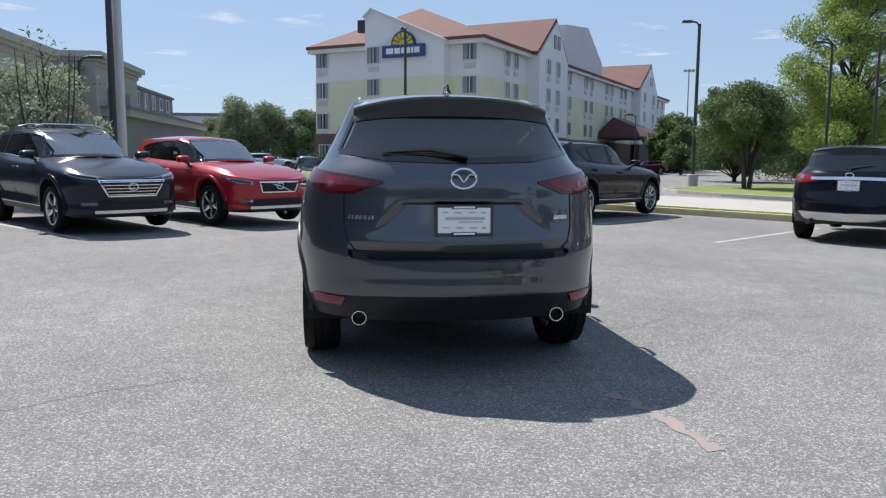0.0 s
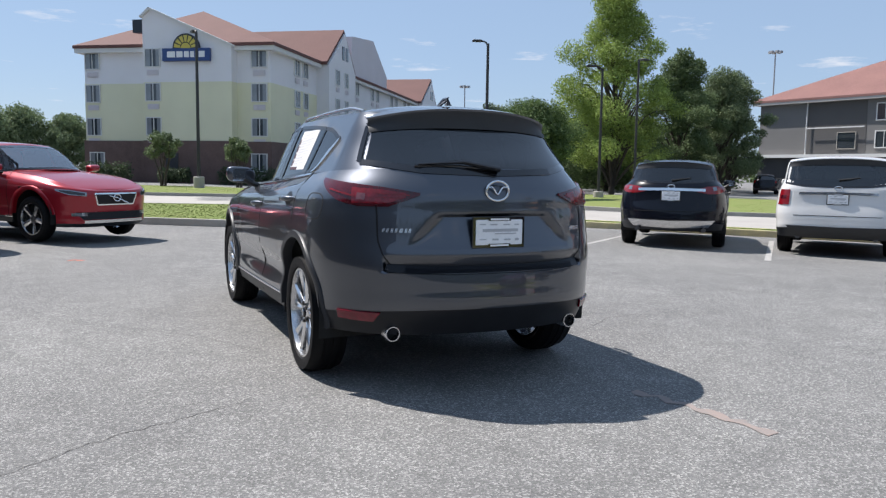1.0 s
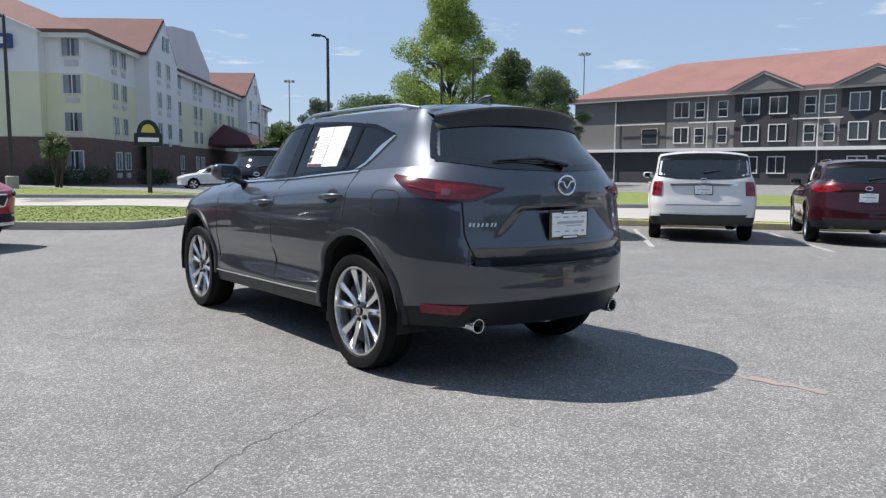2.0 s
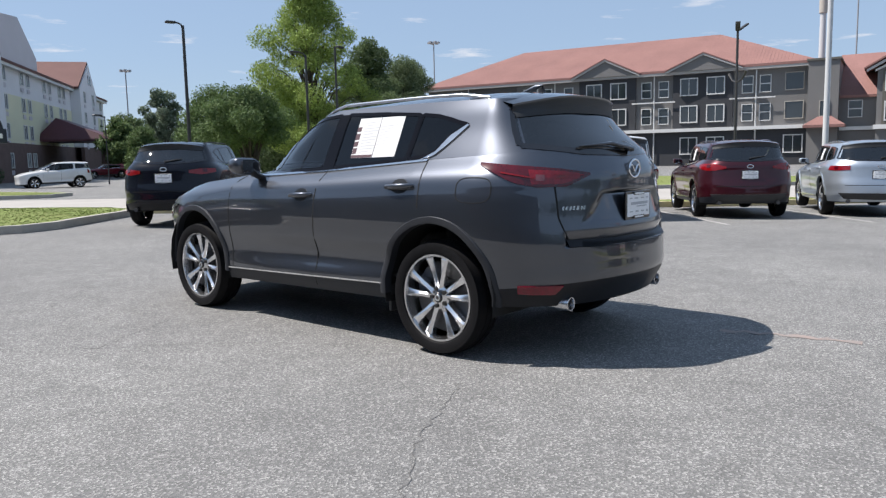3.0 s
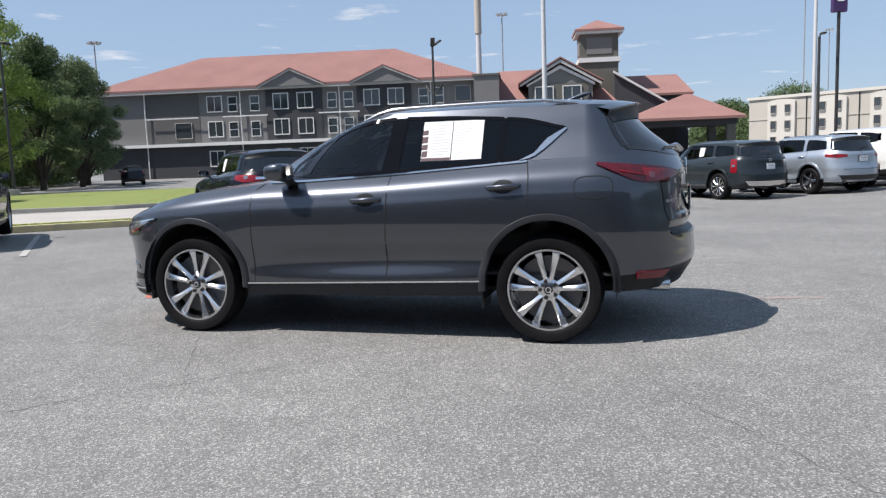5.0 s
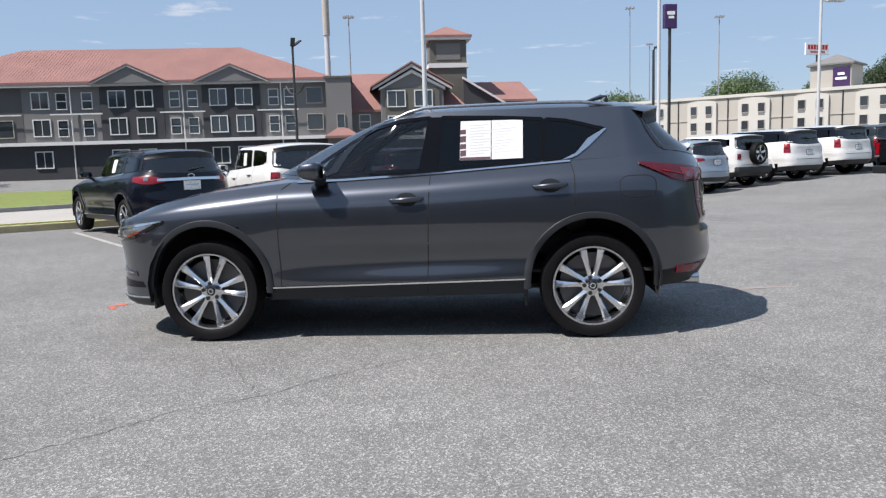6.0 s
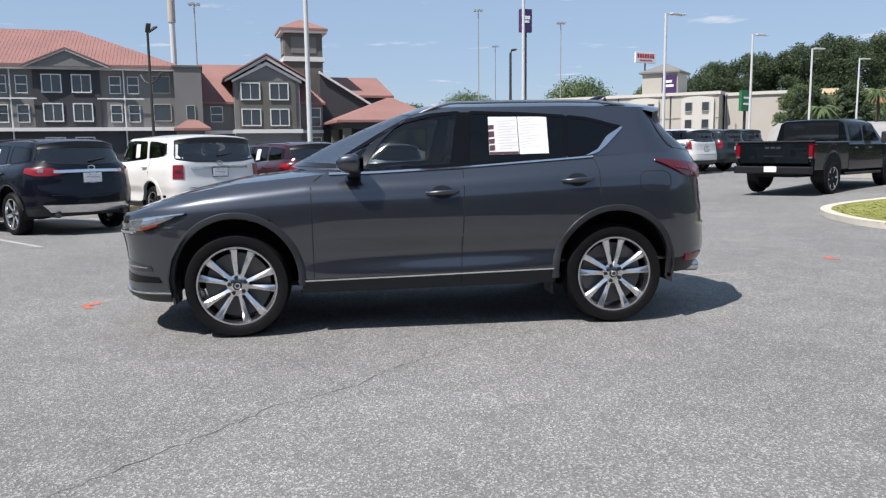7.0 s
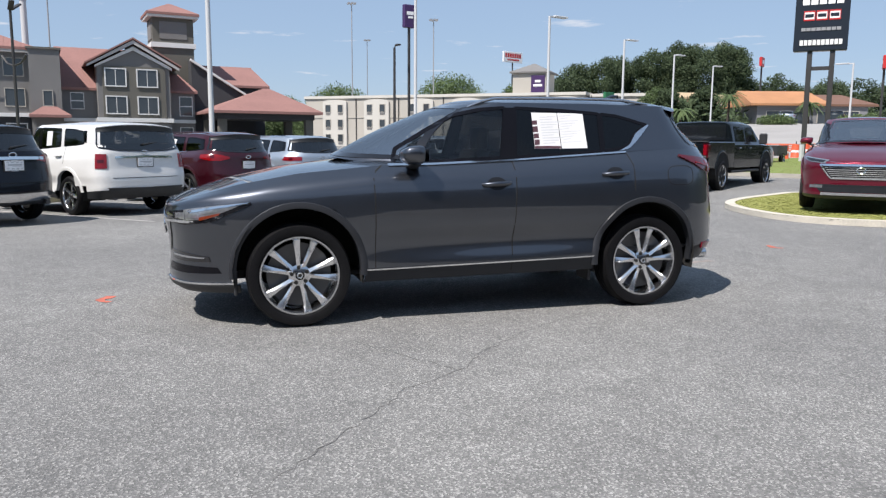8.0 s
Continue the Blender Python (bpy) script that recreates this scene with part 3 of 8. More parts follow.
            out.append([Vector((x, y, float(np.interp(y, ys, zz)))) for x, y in line])
        cols = [smooth_line([r[j] for r in out], self.sub) for j in range(len(out[0]))]
        for c in cols:
            for p in c:
                p.x = max(0.0, p.x)
        if self.s["fine"]:
            for c in cols:
                for p in c:
                    if p.y < -0.5:
                        # the sunk panel round the plate, deepest along its top edge
                        half = lerp(0.495, 0.335, clamp((p.z - 0.835) / 0.165, 0, 1))
                        k = clamp((half + 0.028 - p.x) / 0.060, 0, 1) * clamp((p.z - 0.826) / 0.014, 0, 1) * clamp((1.012 - p.z) / 0.016, 0, 1)
                        p.y += lerp(0.006, 0.030, clamp((p.z - 0.84) / 0.16, 0, 1)) * k
                        # the undercut foot of the tailgate over the bumper
                        k = clamp((0.628 - p.x) / 0.022, 0, 1) * clamp((p.z - 0.700) / 0.012, 0, 1) * clamp((0.792 - p.z) / 0.080, 0, 1)
                        p.y += 0.052 * k
        return [[cols[j][i] for j in range(len(cols))] for i in range(len(cols[0]))]

    def tree(self):
        v, f = [], []
        for g in (self.low, self.top):
            for sign in (1, -1):
                b, c = len(v), len(g[0])
                v += [(p.x * sign, p.y, p.z) for r in g for p in r]
                f += [(b + i * c + j, b + i * c + j + 1, b + (i + 1) * c + j + 1, b + (i + 1) * c + j) for i in range(len(g) - 1) for j in range(c - 1)]
        # hood and roof close the top
        for g, lo in ((self.low, self.Y(1.9)), (self.top, -9)):
            for st in (self.deck(g, lo),):
                b, c = len(v), len(st[0])
                v += [tuple(p) for r in st for p in r]
                f += [(b + i * c + j, b + i * c + j + 1, b + (i + 1) * c + j + 1, b + (i + 1) * c + j) for i in range(len(st) - 1) for j in range(c - 1)]
        return BVHTree.FromPolygons(v, f)

    def deck(self, g, y_from):
        """A crowned panel inside the top row of g, ahead of y_from: the hood, or the roof."""
        s = self.s
        rim = [p for p in g[-1] if p.y >= y_from]
        m = 16 if s["fine"] else 10
        rise = self.Z(1.655) - self.Z(1.585) if y_from < 0 else 0.05
        length = rim[-1].y - rim[0].y
        out = []
        for p in rim:
            f = (p.y - rim[0].y) / length
            lift = rise * (math.sin(math.pi * clamp(0.16 + 0.80 * f, 0, 1)) ** 0.6 if y_from < 0 else lerp(1.0, 0.25, f))
            out.append([Vector((p.x * k / m, p.y, p.z + lift * (1 - abs(k / m) ** 2.4) * (min(1.0, p.x / self.X(0.45))))) for k in range(-m, m + 1)])
        return out

    def emit(self, g, name, keep, material, car, label="", smooth=50):
        """Faces of the grid g for which keep(centre, row) holds, as one mesh."""
        bm = bmesh.new()
        made = {}
        for sign in (1, -1):
            def vert(i, j):
                key = (i, j, sign if g[i][j].x > 1e-4 else 0)
                if key not in made:
                    p = g[i][j]
                    made[key] = bm.verts.new((p.x * sign, p.y, p.z))
                return made[key]
            for i in range(len(g) - 1):
                for j in range(len(g[0]) - 1):
                    c = (g[i][j] + g[i + 1][j + 1]) / 2
                    if keep(Vector((c.x * sign, c.y, c.z)), i, j):
                        q = [vert(i, j), vert(i, j + 1), vert(i + 1, j + 1), vert(i + 1, j)]
                        q = list(dict.fromkeys(q))
                        if len(q) > 2:
                            try:
                                bm.faces.new(q if sign > 0 else q[::-1])
                            except ValueError:
                                pass
        if not bm.faces:
            bm.free()
            return None
        return part(name, bm, material, car, label, smooth)

    def hit(self, side, a, b):
        """The place and outward normal on the body. side: 'L', 'R' at (y, z); 'rear', 'front' at (x, z); 'top' at (x, y); 'corner', 'cornerR', 'nose', 'noseR' at (degrees, z)."""
        if side in "LR":
            o, d = Vector((-4 if side == "L" else 4, a, b)), Vector((1 if side == "L" else -1, 0, 0))
        elif side == "rear":
            o, d = Vector((a, -4, b)), Vector((0, 1, 0))
        elif side == "front":
            o, d = Vector((a, 9, b)), Vector((0, -1, 0))
        elif side == "top":
            o, d = Vector((a, b, 6)), Vector((0, 0, -1))
        else:
            sx = 1 if side.endswith("R") else -1
            t = radians(a)
            if side.startswith("corner"):
                c, out = Vector((0, -0.1, b)), Vector((math.sin(t) * sx, -math.cos(t), 0))
            else:
                c, out = Vector((0, self.s["wb"] + 0.1, b)), Vector((math.sin(t) * sx, math.cos(t), 0))
            o, d = c + out * 5, -out
        p, n, _, _ = self.bvh.ray_cast(o, d)
        if p is not None and side == "rear" and p.y > self.Y(0.0):
            p, n, _, _ = self.bvh.find_nearest(Vector((a, self.Y(-0.75), b)))
        elif p is not None and side == "front" and p.y < self.Y(1.2):
            p, n, _, _ = self.bvh.find_nearest(Vector((a, self.Y(1.9), b)))
        elif p is not None and side in "LR" and abs(p.x) < self.X(0.45):
            p, n, _, _ = self.bvh.find_nearest(Vector((math.copysign(self.X(0.75), o.x), a, b)))
        if p is None:
            p, n, _, _ = self.bvh.find_nearest(o + d * (4 if side != "top" else 4.6))
        if n.dot(d) > 0:
            n = -n
        return p, n

    def patch(self, bm, side, low, high, off=0.004, n=14, m=5, edge=0.006, push=None):
        """A panel between two lines on the body, raised by off, with edges that run back into it."""
        a, b = along([(*p, 0) for p in low], n), along([(*p, 0) for p in high], n)
        grid = []
        for i in range(m + 1):
            row = []
            for j in range(n + 1):
                q = a[j].lerp(b[j], i / m)
                p, nn = self.hit(side, q.x, q.y)
                row.append((p, nn))
            grid.append(row)
        (p0, n0), u, v = grid[m // 2][n // 2], grid[m // 2][min(n // 2 + 1, n)][0], grid[min(m // 2 + 1, m)][n // 2][0]
        if (u - p0).cross(v - p0).dot(n0) < 0:
            grid = [row[::-1] for row in grid]
        vs = sheet(bm, [[p + (push or nn) * off for p, nn in row] for row in grid])
        ring = [(i, 0) for i in range(m + 1)] + [(m, j) for j in range(1, n + 1)] + [(i, n) for i in range(m - 1, -1, -1)] + [(0, j) for j in range(n - 1, 0, -1)]
        under = [bm.verts.new(grid[i][j][0] - grid[i][j][1] * edge) for i, j in ring]
        k = len(ring)
        for t in range(k):
            i, j = ring[t]
            i2, j2 = ring[(t + 1) % k]
            bm.faces.new((vs[i][j], under[t], under[(t + 1) % k], vs[i2][j2]))
        return bm

    def strip(self, bm, side, line, width, off=0.004, n=None, edge=0.004):
        """A band of that width along a line on the body."""
        n = n or max(6, int(sum(math.dist(p, q) for p, q in zip(line, line[1:])) / 0.06))
        c = along([(*p, 0) for p in line], n)
        low, high = [], []
        for i, p in enumerate(c):
            d = c[min(i + 1, n)] - c[max(i - 1, 0)]
            nrm = Vector((-d.y, d.x, 0)).normalized() * width / 2
            low.append(((p - nrm).x, (p - nrm).y))
            high.append(((p + nrm).x, (p + nrm).y))
        return self.patch(bm, side, low, high, off, n, 1, edge)




WINDOWS = {
    "sport": [
        ([(1.985, 1.132), (1.72, 1.142), (1.18, 1.168)], [(1.945, 1.232), (1.715, 1.370), (1.511, 1.482), (1.307, 1.528), (1.108, 1.545)]),
        ([(1.066, 1.174), (0.70, 1.196), (0.345, 1.220)], [(1.022, 1.545), (0.655, 1.533), (0.318, 1.512)]),
        ([(0.325, 1.224), (0.165, 1.244), (0.095, 1.275), (0.02, 1.362), (-0.098, 1.424)], [(0.296, 1.510), (0.16, 1.496), (0.05, 1.470), (-0.04, 1.444), (-0.10, 1.432)]),
    ],
    "box": [
        ([(1.985, 1.132), (1.72, 1.142), (1.18, 1.168)], [(1.945, 1.232), (1.715, 1.370), (1.511, 1.482), (1.307, 1.525), (1.108, 1.535)]),
        ([(1.066, 1.174), (0.70, 1.196), (0.33, 1.22)], [(1.03, 1.535), (0.655, 1.528), (0.33, 1.518)]),
        ([(0.20, 1.225), (-0.1, 1.24), (-0.42, 1.27)], [(0.20, 1.515), (-0.1, 1.505), (-0.38, 1.47)]),
    ],
}


def car_body(s, label, at, group=""):
    """One car from its sizes: shell, glass, arches, wheels, lamps and trim."""
    car = thing(s["name"], label, s["category"], at, group)
    sh = Shell(s)
    X, Y, Z = sh.X, sh.Y, sh.Z
    fine = s["fine"]
    r, wb = s["r"], s["wb"]
    hub = r * 0.985
    arch_z, arch_in, arch_out = hub + 0.045, r + 0.068, r + (0.118 if fine else 0.14)
    hole = (arch_in + arch_out) / 2 - 0.005

    def in_arch(c):
        return abs(c.x) > 0.5 and any((c.y - y) ** 2 + (c.z - arch_z) ** 2 < hole ** 2 for y in (0.0, wb))

    wins = [([(Y(a), Z(b)) for a, b in lo], [(Y(a), Z(b)) for a, b in hi]) for lo, hi in WINDOWS[s["windows"]]]
    bx = s["boxy"]
    g0, g1 = lerp(1.235, 1.20, bx) - 0.05 * s.get("upright", 0.0), lerp(1.545, 1.56, bx)
    up = s.get("upright", 0.0)
    gw0, gw1 = X(lerp(0.665, 0.735, bx) + 0.03 * up), X(lerp(0.575, 0.655, bx) + 0.07 * up)
    rear_lo = [(-gw0, Z(g0 + 0.055)), (-gw0 * 0.6, Z(g0 + 0.012)), (0, Z(g0)), (gw0 * 0.6, Z(g0 + 0.012)), (gw0, Z(g0 + 0.055))]
    rear_hi = [(-gw1, Z(g1 - 0.05)), (-gw1 * 0.75, Z(g1 - 0.016)), (0, Z(g1)), (gw1 * 0.75, Z(g1 - 0.016)), (gw1, Z(g1 - 0.05))]
    ws_lo = [(-X(0.655), Z(1.168)), (0, Z(1.19)), (X(0.655), Z(1.168))]
    ws_hi = [(-X(0.515), Z(1.548)), (0, Z(1.572)), (X(0.515), Z(1.548))]
    polys = [lo + hi[::-1] for lo, hi in wins]
    rp, wp = rear_lo + rear_hi[::-1], ws_lo + ws_hi[::-1]

    def shrink(poly, k):
        cx, cy = sum(p[0] for p in poly) / len(poly), sum(p[1] for p in poly) / len(poly)
        return [(cx + (a - cx) * k, cy + (b - cy) * k) for a, b in poly]

    polys_in = [shrink(p, 0.98) for p in polys]
    rp_in, wp_in = shrink(rp, 0.96), shrink(wp, 0.96)

    def opening(c):
        if abs(c.x) > X(0.5) and any(inside(p, c.y, c.z) for p in polys_in):
            return True
        if c.y < Y(-0.2) and inside(rp_in, c.x, c.z):
            return True
        return c.y > Y(1.2) and inside(wp_in, c.x, c.z)

    row1 = sh.sub
    paint_m = s["paint"]
    door_a, door_b, door_c = Y(2.172), Y(1.118), Y(0.12)

    def zone(c, i):
        if i < row1:
            return "lower_cladding"
        if abs(c.x) > X(0.7) and c.z < Z(1.3):
            if door_b < c.y < door_a:
                return "front_door" + ("R" if c.x > 0 else "L")
            if door_c < c.y < door_b:
                return "rear_door" + ("R" if c.x > 0 else "L")
        return "body"

    clad_m = s.get("clad", M_CLAD)
    sh.emit(sh.low, "rear_valance", lambda c, i, j: i < row1 and c.y < 0 and not in_arch(c), clad_m, car)
    sh.emit(sh.low, "front_valance", lambda c, i, j: i < row1 and c.y > wb and not in_arch(c), clad_m, car)
    for sx in (-1, 1):
        sh.emit(sh.low, "side_sill", lambda c, i, j: i < row1 and 0 <= c.y <= wb and c.x * sx > 0 and not in_arch(c), s.get("sill_clad", clad_m), car)
    sh.emit(sh.low, "rear_body", lambda c, i, j: zone(c, i) == "body" and c.y < door_b and not in_arch(c), paint_m, car)
    sh.emit(sh.low, "front_body", lambda c, i, j: zone(c, i) == "body" and c.y >= door_b and not in_arch(c), paint_m, car)
    doors = {}
    for d in ("front_door", "rear_door"):
        for k in "LR":
            doors[d, k] = sh.emit(sh.low, d, lambda c, i, j: zone(c, i) == d + k and not in_arch(c), paint_m, car)
    sh.emit(sh.top, "cabin_frame", lambda c, i, j: not opening(c), s.get("pillar", paint_m), car)
    bm = bmesh.new()
    sheet(bm, sh.deck(sh.low, Y(1.9)))
    part("hood", bm, paint_m, car, smooth=40)
    bm = bmesh.new()
    sheet(bm, sh.deck(sh.top, -9))
    part("roof", bm, s.get("roof", paint_m), car, smooth=40)
    # floor and wheel wells
    bm = boxes((-X(0.74), X(0.74), Y(-0.35), Y(3.0), Z(0.33), Z(0.36)), (-X(0.5), X(0.5), Y(-0.68), Y(3.3), Z(0.325), Z(0.355)))
    part("floor_pan", bm, M_DARK, car)
    for y in (0.0, wb):
        for sx in (-1, 1):
            bm = bmesh.new()
            grid = []
            for k in range(13):
                a = math.pi * (-0.08 + 1.16 * k / 12)
                grid.append([(sx * X(0.47), y + hole * math.cos(a), arch_z + hole * math.sin(a)), (sx * X(0.885), y + (hole + 0.004) * math.cos(a), arch_z + (hole + 0.004) * math.sin(a))])
            sheet(bm, grid)
            ring = [bm.verts.new(g[0]) for g in grid]
            bm.faces.new(ring)
            part("wheel_well", bm, M_DARK, car, smooth=60)
    # arches
    for y in (0.0, wb):
        for side, sx in (("L", -1), ("R", 1)):
            bm = bmesh.new()
            k = 30 if fine else 18
            grid = []
            for i in range(k + 1):
                a = math.pi * (-0.035 + 1.07 * i / k if fine else 0.03 + 0.94 * i / k)
                row = []
                for rad, off in ((arch_in, -0.05), (arch_in, 0.010), (lerp(arch_in, arch_out, 0.25), 0.014), (lerp(arch_in, arch_out, 0.8), 0.012), (arch_out, 0.005), (arch_out + 0.002, -0.01)):
                    yy, zz = y + rad * math.cos(a) * 0.985, arch_z + rad * math.sin(a) * (1.0 if rad < arch_out else 0.985)
                    p, n = sh.hit(side, yy, max(zz, Z(0.40)))
                    px = max(abs(p.x), X(0.84)) if Y(-0.55) < yy < Y(3.3) else abs(p.x)
                    row.append(Vector((sx * (px + off), yy, zz)))
                grid.append(row)
            sheet(bm, grid)
            part("wheel_arch", bm, s.get("arch", paint_m), car, smooth=35)
    # side glass and its dark surrounds
    for side in "LR":
        for (lo, hi), tint, name in zip(wins, (s.get("front_glass", G_TINT), G_DARK, G_DARK), ("front_window", "rear_window", "quarter_window")):
            bm = bmesh.new()
            sh.patch(bm, side, lo, hi, 0.001, 16, 6, 0.0)
            pane = part(name, bm, tint, car, smooth=60)
            bm = bmesh.new()
            loop = lo + hi[::-1] + lo[:1]
            around = sum(math.dist(p, q) for p, q in zip(loop, loop[1:]))
            sh.strip(bm, side, loop, 0.024, 0.004, int(around / (0.014 if fine else 0.04)))
            part("window_seal", bm, M_PILLAR, car, smooth=60)
        bm = bmesh.new()
        (lo0, hi0), (lo1, hi1) = wins[0], wins[1]
        sh.patch(bm, side, [(lo0[-1][0] + 0.005, lo0[-1][1] - 0.01), (lo1[0][0] - 0.005, lo1[0][1] - 0.01)], [(hi0[-1][0] + 0.005, hi0[-1][1]), (hi1[0][0] - 0.005, hi1[0][1])], 0.006, 4, 6)
        part("door_pillar", bm, M_PILLAR, car, smooth=60)
        (lo2, hi2) = wins[2]
        if s["windows"] == "sport":
            bm = bmesh.new()
            sh.patch(bm, side, [lo1[-1], lo2[0]], [hi1[-1], hi2[0]], 0.005, 3, 6)
            part("door_pillar", bm, M_PILLAR, car, smooth=60)
        if s.get("belt_chrome", True):
            bm = bmesh.new()
            sh.strip(bm, side, [(Y(2.05), Z(1.116)), (Y(1.72), Z(1.122)), (Y(1.115), Z(1.150)), (Y(0.14), Z(1.214))], 0.014, 0.008)
            part("belt_molding", bm, M_CHROME, car, smooth=60)
    bm = bmesh.new()
    sh.patch(bm, "rear", rear_lo, rear_hi, 0.002, 20, 8, 0.0)
    part("rear_windscreen", bm, G_REAR, car, smooth=60)
    bm = bmesh.new()
    loop = rear_lo + rear_hi[::-1] + rear_lo[:1]
    for p, q in zip(loop, loop[1:]):
        sh.strip(bm, "rear", [p, q], 0.034 if abs(p[0] - q[0]) > abs(p[1] - q[1]) else 0.016, 0.005, max(3, int(math.dist(p, q) / 0.06)))
    part("rear_glass_seal", bm, M_GLOSSBLACK, car, smooth=60)
    bm = bmesh.new()
    sh.patch(bm, "front", ws_lo, ws_hi, 0.002, 20, 8, 0.0)
    part("windscreen", bm, G_CLEAR, car, smooth=60)
    bm = bmesh.new()
    loop = ws_lo + ws_hi[::-1] + ws_lo[:1]
    for p, q in zip(loop, loop[1:]):
        sh.strip(bm, "front", [p, q], 0.03, 0.004, max(3, int(math.dist(p, q) / 0.06)))
    part("windscreen_seal", bm, M_GLOSSBLACK, car, smooth=60)
    # roof spoiler: a dark lip over the glass and a painted deck that runs out to it
    lw = gw1 + X(0.005)
    reach = 0.062 if bx < 0.5 else 0.045
    deck_grid, lip_grid = [], []
    for k in range(-16, 17):
        f = k / 16
        x = lw * f
        ze = Z(lerp(1.604, 1.60, bx)) - 0.062 * abs(f) ** 2.4
        p, n = sh.hit("rear", x, Z(1.535) - 0.05 * abs(f) ** 2.4)
        e = Vector((x, p.y - reach * (1 - 0.85 * abs(f) ** 3), ze))
        low_p, low_n = sh.hit("rear", x, Z(1.487) - 0.03 * abs(f) ** 2.4)
        t0, n0 = sh.hit("top", x * 0.97, Y(lerp(-0.02, -0.35, bx)))
        deck_grid.append([t0 + n0 * 0.003, t0.lerp(e, 0.4) + Vector((0, 0, 0.012)), t0.lerp(e, 0.8) + Vector((0, 0, 0.008)), e, e + Vector((0, 0.004, -0.012))])
        lip_grid.append([e + Vector((0, 0.004, -0.012)), e + Vector((0, 0.010, -0.045)), e.lerp(low_p, 0.7), low_p + low_n * 0.006])
    bm = bmesh.new()
    sheet(bm, lip_grid)
    part("spoiler_lip", bm, M_TRIM, car, smooth=40)
    bm = bmesh.new()
    sheet(bm, deck_grid)
    part("spoiler", bm, s.get("spoiler", paint_m), car, smooth=40)
    # cabin
    for x in (-X(0.38), X(0.38)):
        for y, hgt in ((Y(1.05), 1.22), (Y(0.15), 1.18)):
            bm = bmesh.new()
            box(bm, x - 0.24, x + 0.24, y - 0.05, y + 0.5, Z(0.55), Z(0.74))
            box(bm, x - 0.23, x + 0.23, y - 0.14, y + 0.02, Z(0.62), Z(hgt))
            box(bm, x - 0.13, x + 0.13, y - 0.15, y - 0.04, Z(hgt - 0.01), Z(hgt + 0.20))
            bmesh.ops.bevel(bm, geom=bm.edges[:], offset=0.04, segments=2, affect="EDGES", profile=0.5)
            part("seat", bm, M_SEAT, car, smooth=60)
    bm = boxes((-X(0.70), X(0.70), Y(1.72), Y(2.2), Z(0.78), Z(1.10)), bevel=0.05, seg=2)
    part("dashboard", bm, M_SEAT, car, smooth=60)
    bm = boxes((-X(0.80), X(0.80), Y(-0.45), Y(2.2), Z(0.45), Z(0.47)), (-X(0.50), X(0.50), Y(-0.66), Y(-0.3), Z(0.452), Z(0.472)))
    part("cabin_floor", bm, M_SEAT, car)
    # wheels
    track = s["w"] - 0.045
    for y in (0.0, wb):
        for sx in (-1, 1):
            add_wheel(car, sx * (track - 0.30 * r + 0.02), y, r, s["wheel"], turn=0.3 + y)
    # mirrors
    for side, sx in (("L", -1), ("R", 1)):
        p, n = sh.hit(side, Y(1.86), Z(1.10))
        bm = bmesh.new()
        bmesh.ops.create_uvsphere(bm, u_segments=16, v_segments=10, radius=1.0)
        for v in bm.verts:
            x, y, z = v.co
            e = lambda q: math.copysign(abs(q) ** 0.55, q)
            v.co = Vector((sx * (abs(p.x) + 0.125) + sx * e(x) * 0.115, Y(1.855) + e(y) * 0.115 * (1 if y > 0 else 0.45) + 0.03, Z(1.192) + e(z) * 0.066 * (1 - 0.30 * max(0, y)) - 0.012 * x * sx))
        part("mirror_housing", bm, s.get("mirror", paint_m), car, smooth=80)
        bm = bmesh.new()
        tube(bm, [(sx * (abs(p.x) - 0.03), Y(1.88), Z(1.10)), (sx * (abs(p.x) + 0.05), Y(1.87), Z(1.125)), (sx * (abs(p.x) + 0.11), Y(1.86), Z(1.16))], [0.05, 0.04, 0.05], 8, squash=0.5)
        part("mirror_arm", bm, M_TRIM, car, smooth=60)
        bm = bmesh.new()
        grid = [[(sx * (abs(p.x) + 0.115) + sx * 0.085 * a, Y(1.855) - 0.0245 - 0.018 * a, Z(1.192) + 0.050 * b) for a in (-1, -0.4, 0.4, 1)] for b in (-1, 0, 1)]
        sheet(bm, grid)
        part("mirror_glass", bm, M_CHROME, car)
    # handles
    for side, sx in (("L", -1), ("R", 1)):
        for dn, y, z in (("front_door", 1.265, 0.985), ("rear_door", 0.285, 1.055)):
            p, n = sh.hit(side, Y(y), Z(z))
            bm = bmesh.new()
            tube(bm, [(p.x - sx * 0.01, Y(y) - 0.115, Z(z) + 0.008), (p.x + sx * 0.030, Y(y) - 0.09, Z(z) + 0.006), (p.x + sx * 0.036, Y(y), Z(z) + 0.002), (p.x + sx * 0.030, Y(y) + 0.09, Z(z) - 0.004), (p.x - sx * 0.01, Y(y) + 0.115, Z(z) - 0.006)], [0.010, 0.016, 0.018, 0.016, 0.010], 10, squash=1.0)
            part("door_handle", bm, s.get("handle", paint_m), doors.get((dn, side)) or car, smooth=60)
    # seams
    for side in "LR":
        for line in ([(door_a, Z(0.40)), (door_a, Z(0.75)), (Y(2.178), Z(1.06)), (Y(2.10), Z(1.115))], [(door_b + 0.02, Z(0.34)), (door_b, Z(0.8)), (Y(1.105), Z(1.15))], [(door_c, Z(0.92)), (door_c, Z(1.12)), (Y(0.14), Z(1.215))]):
            bm = bmesh.new()
            sh.strip(bm, side, line, 0.007, 0.0022)
            part("door_seam", bm, M_DARK, car)
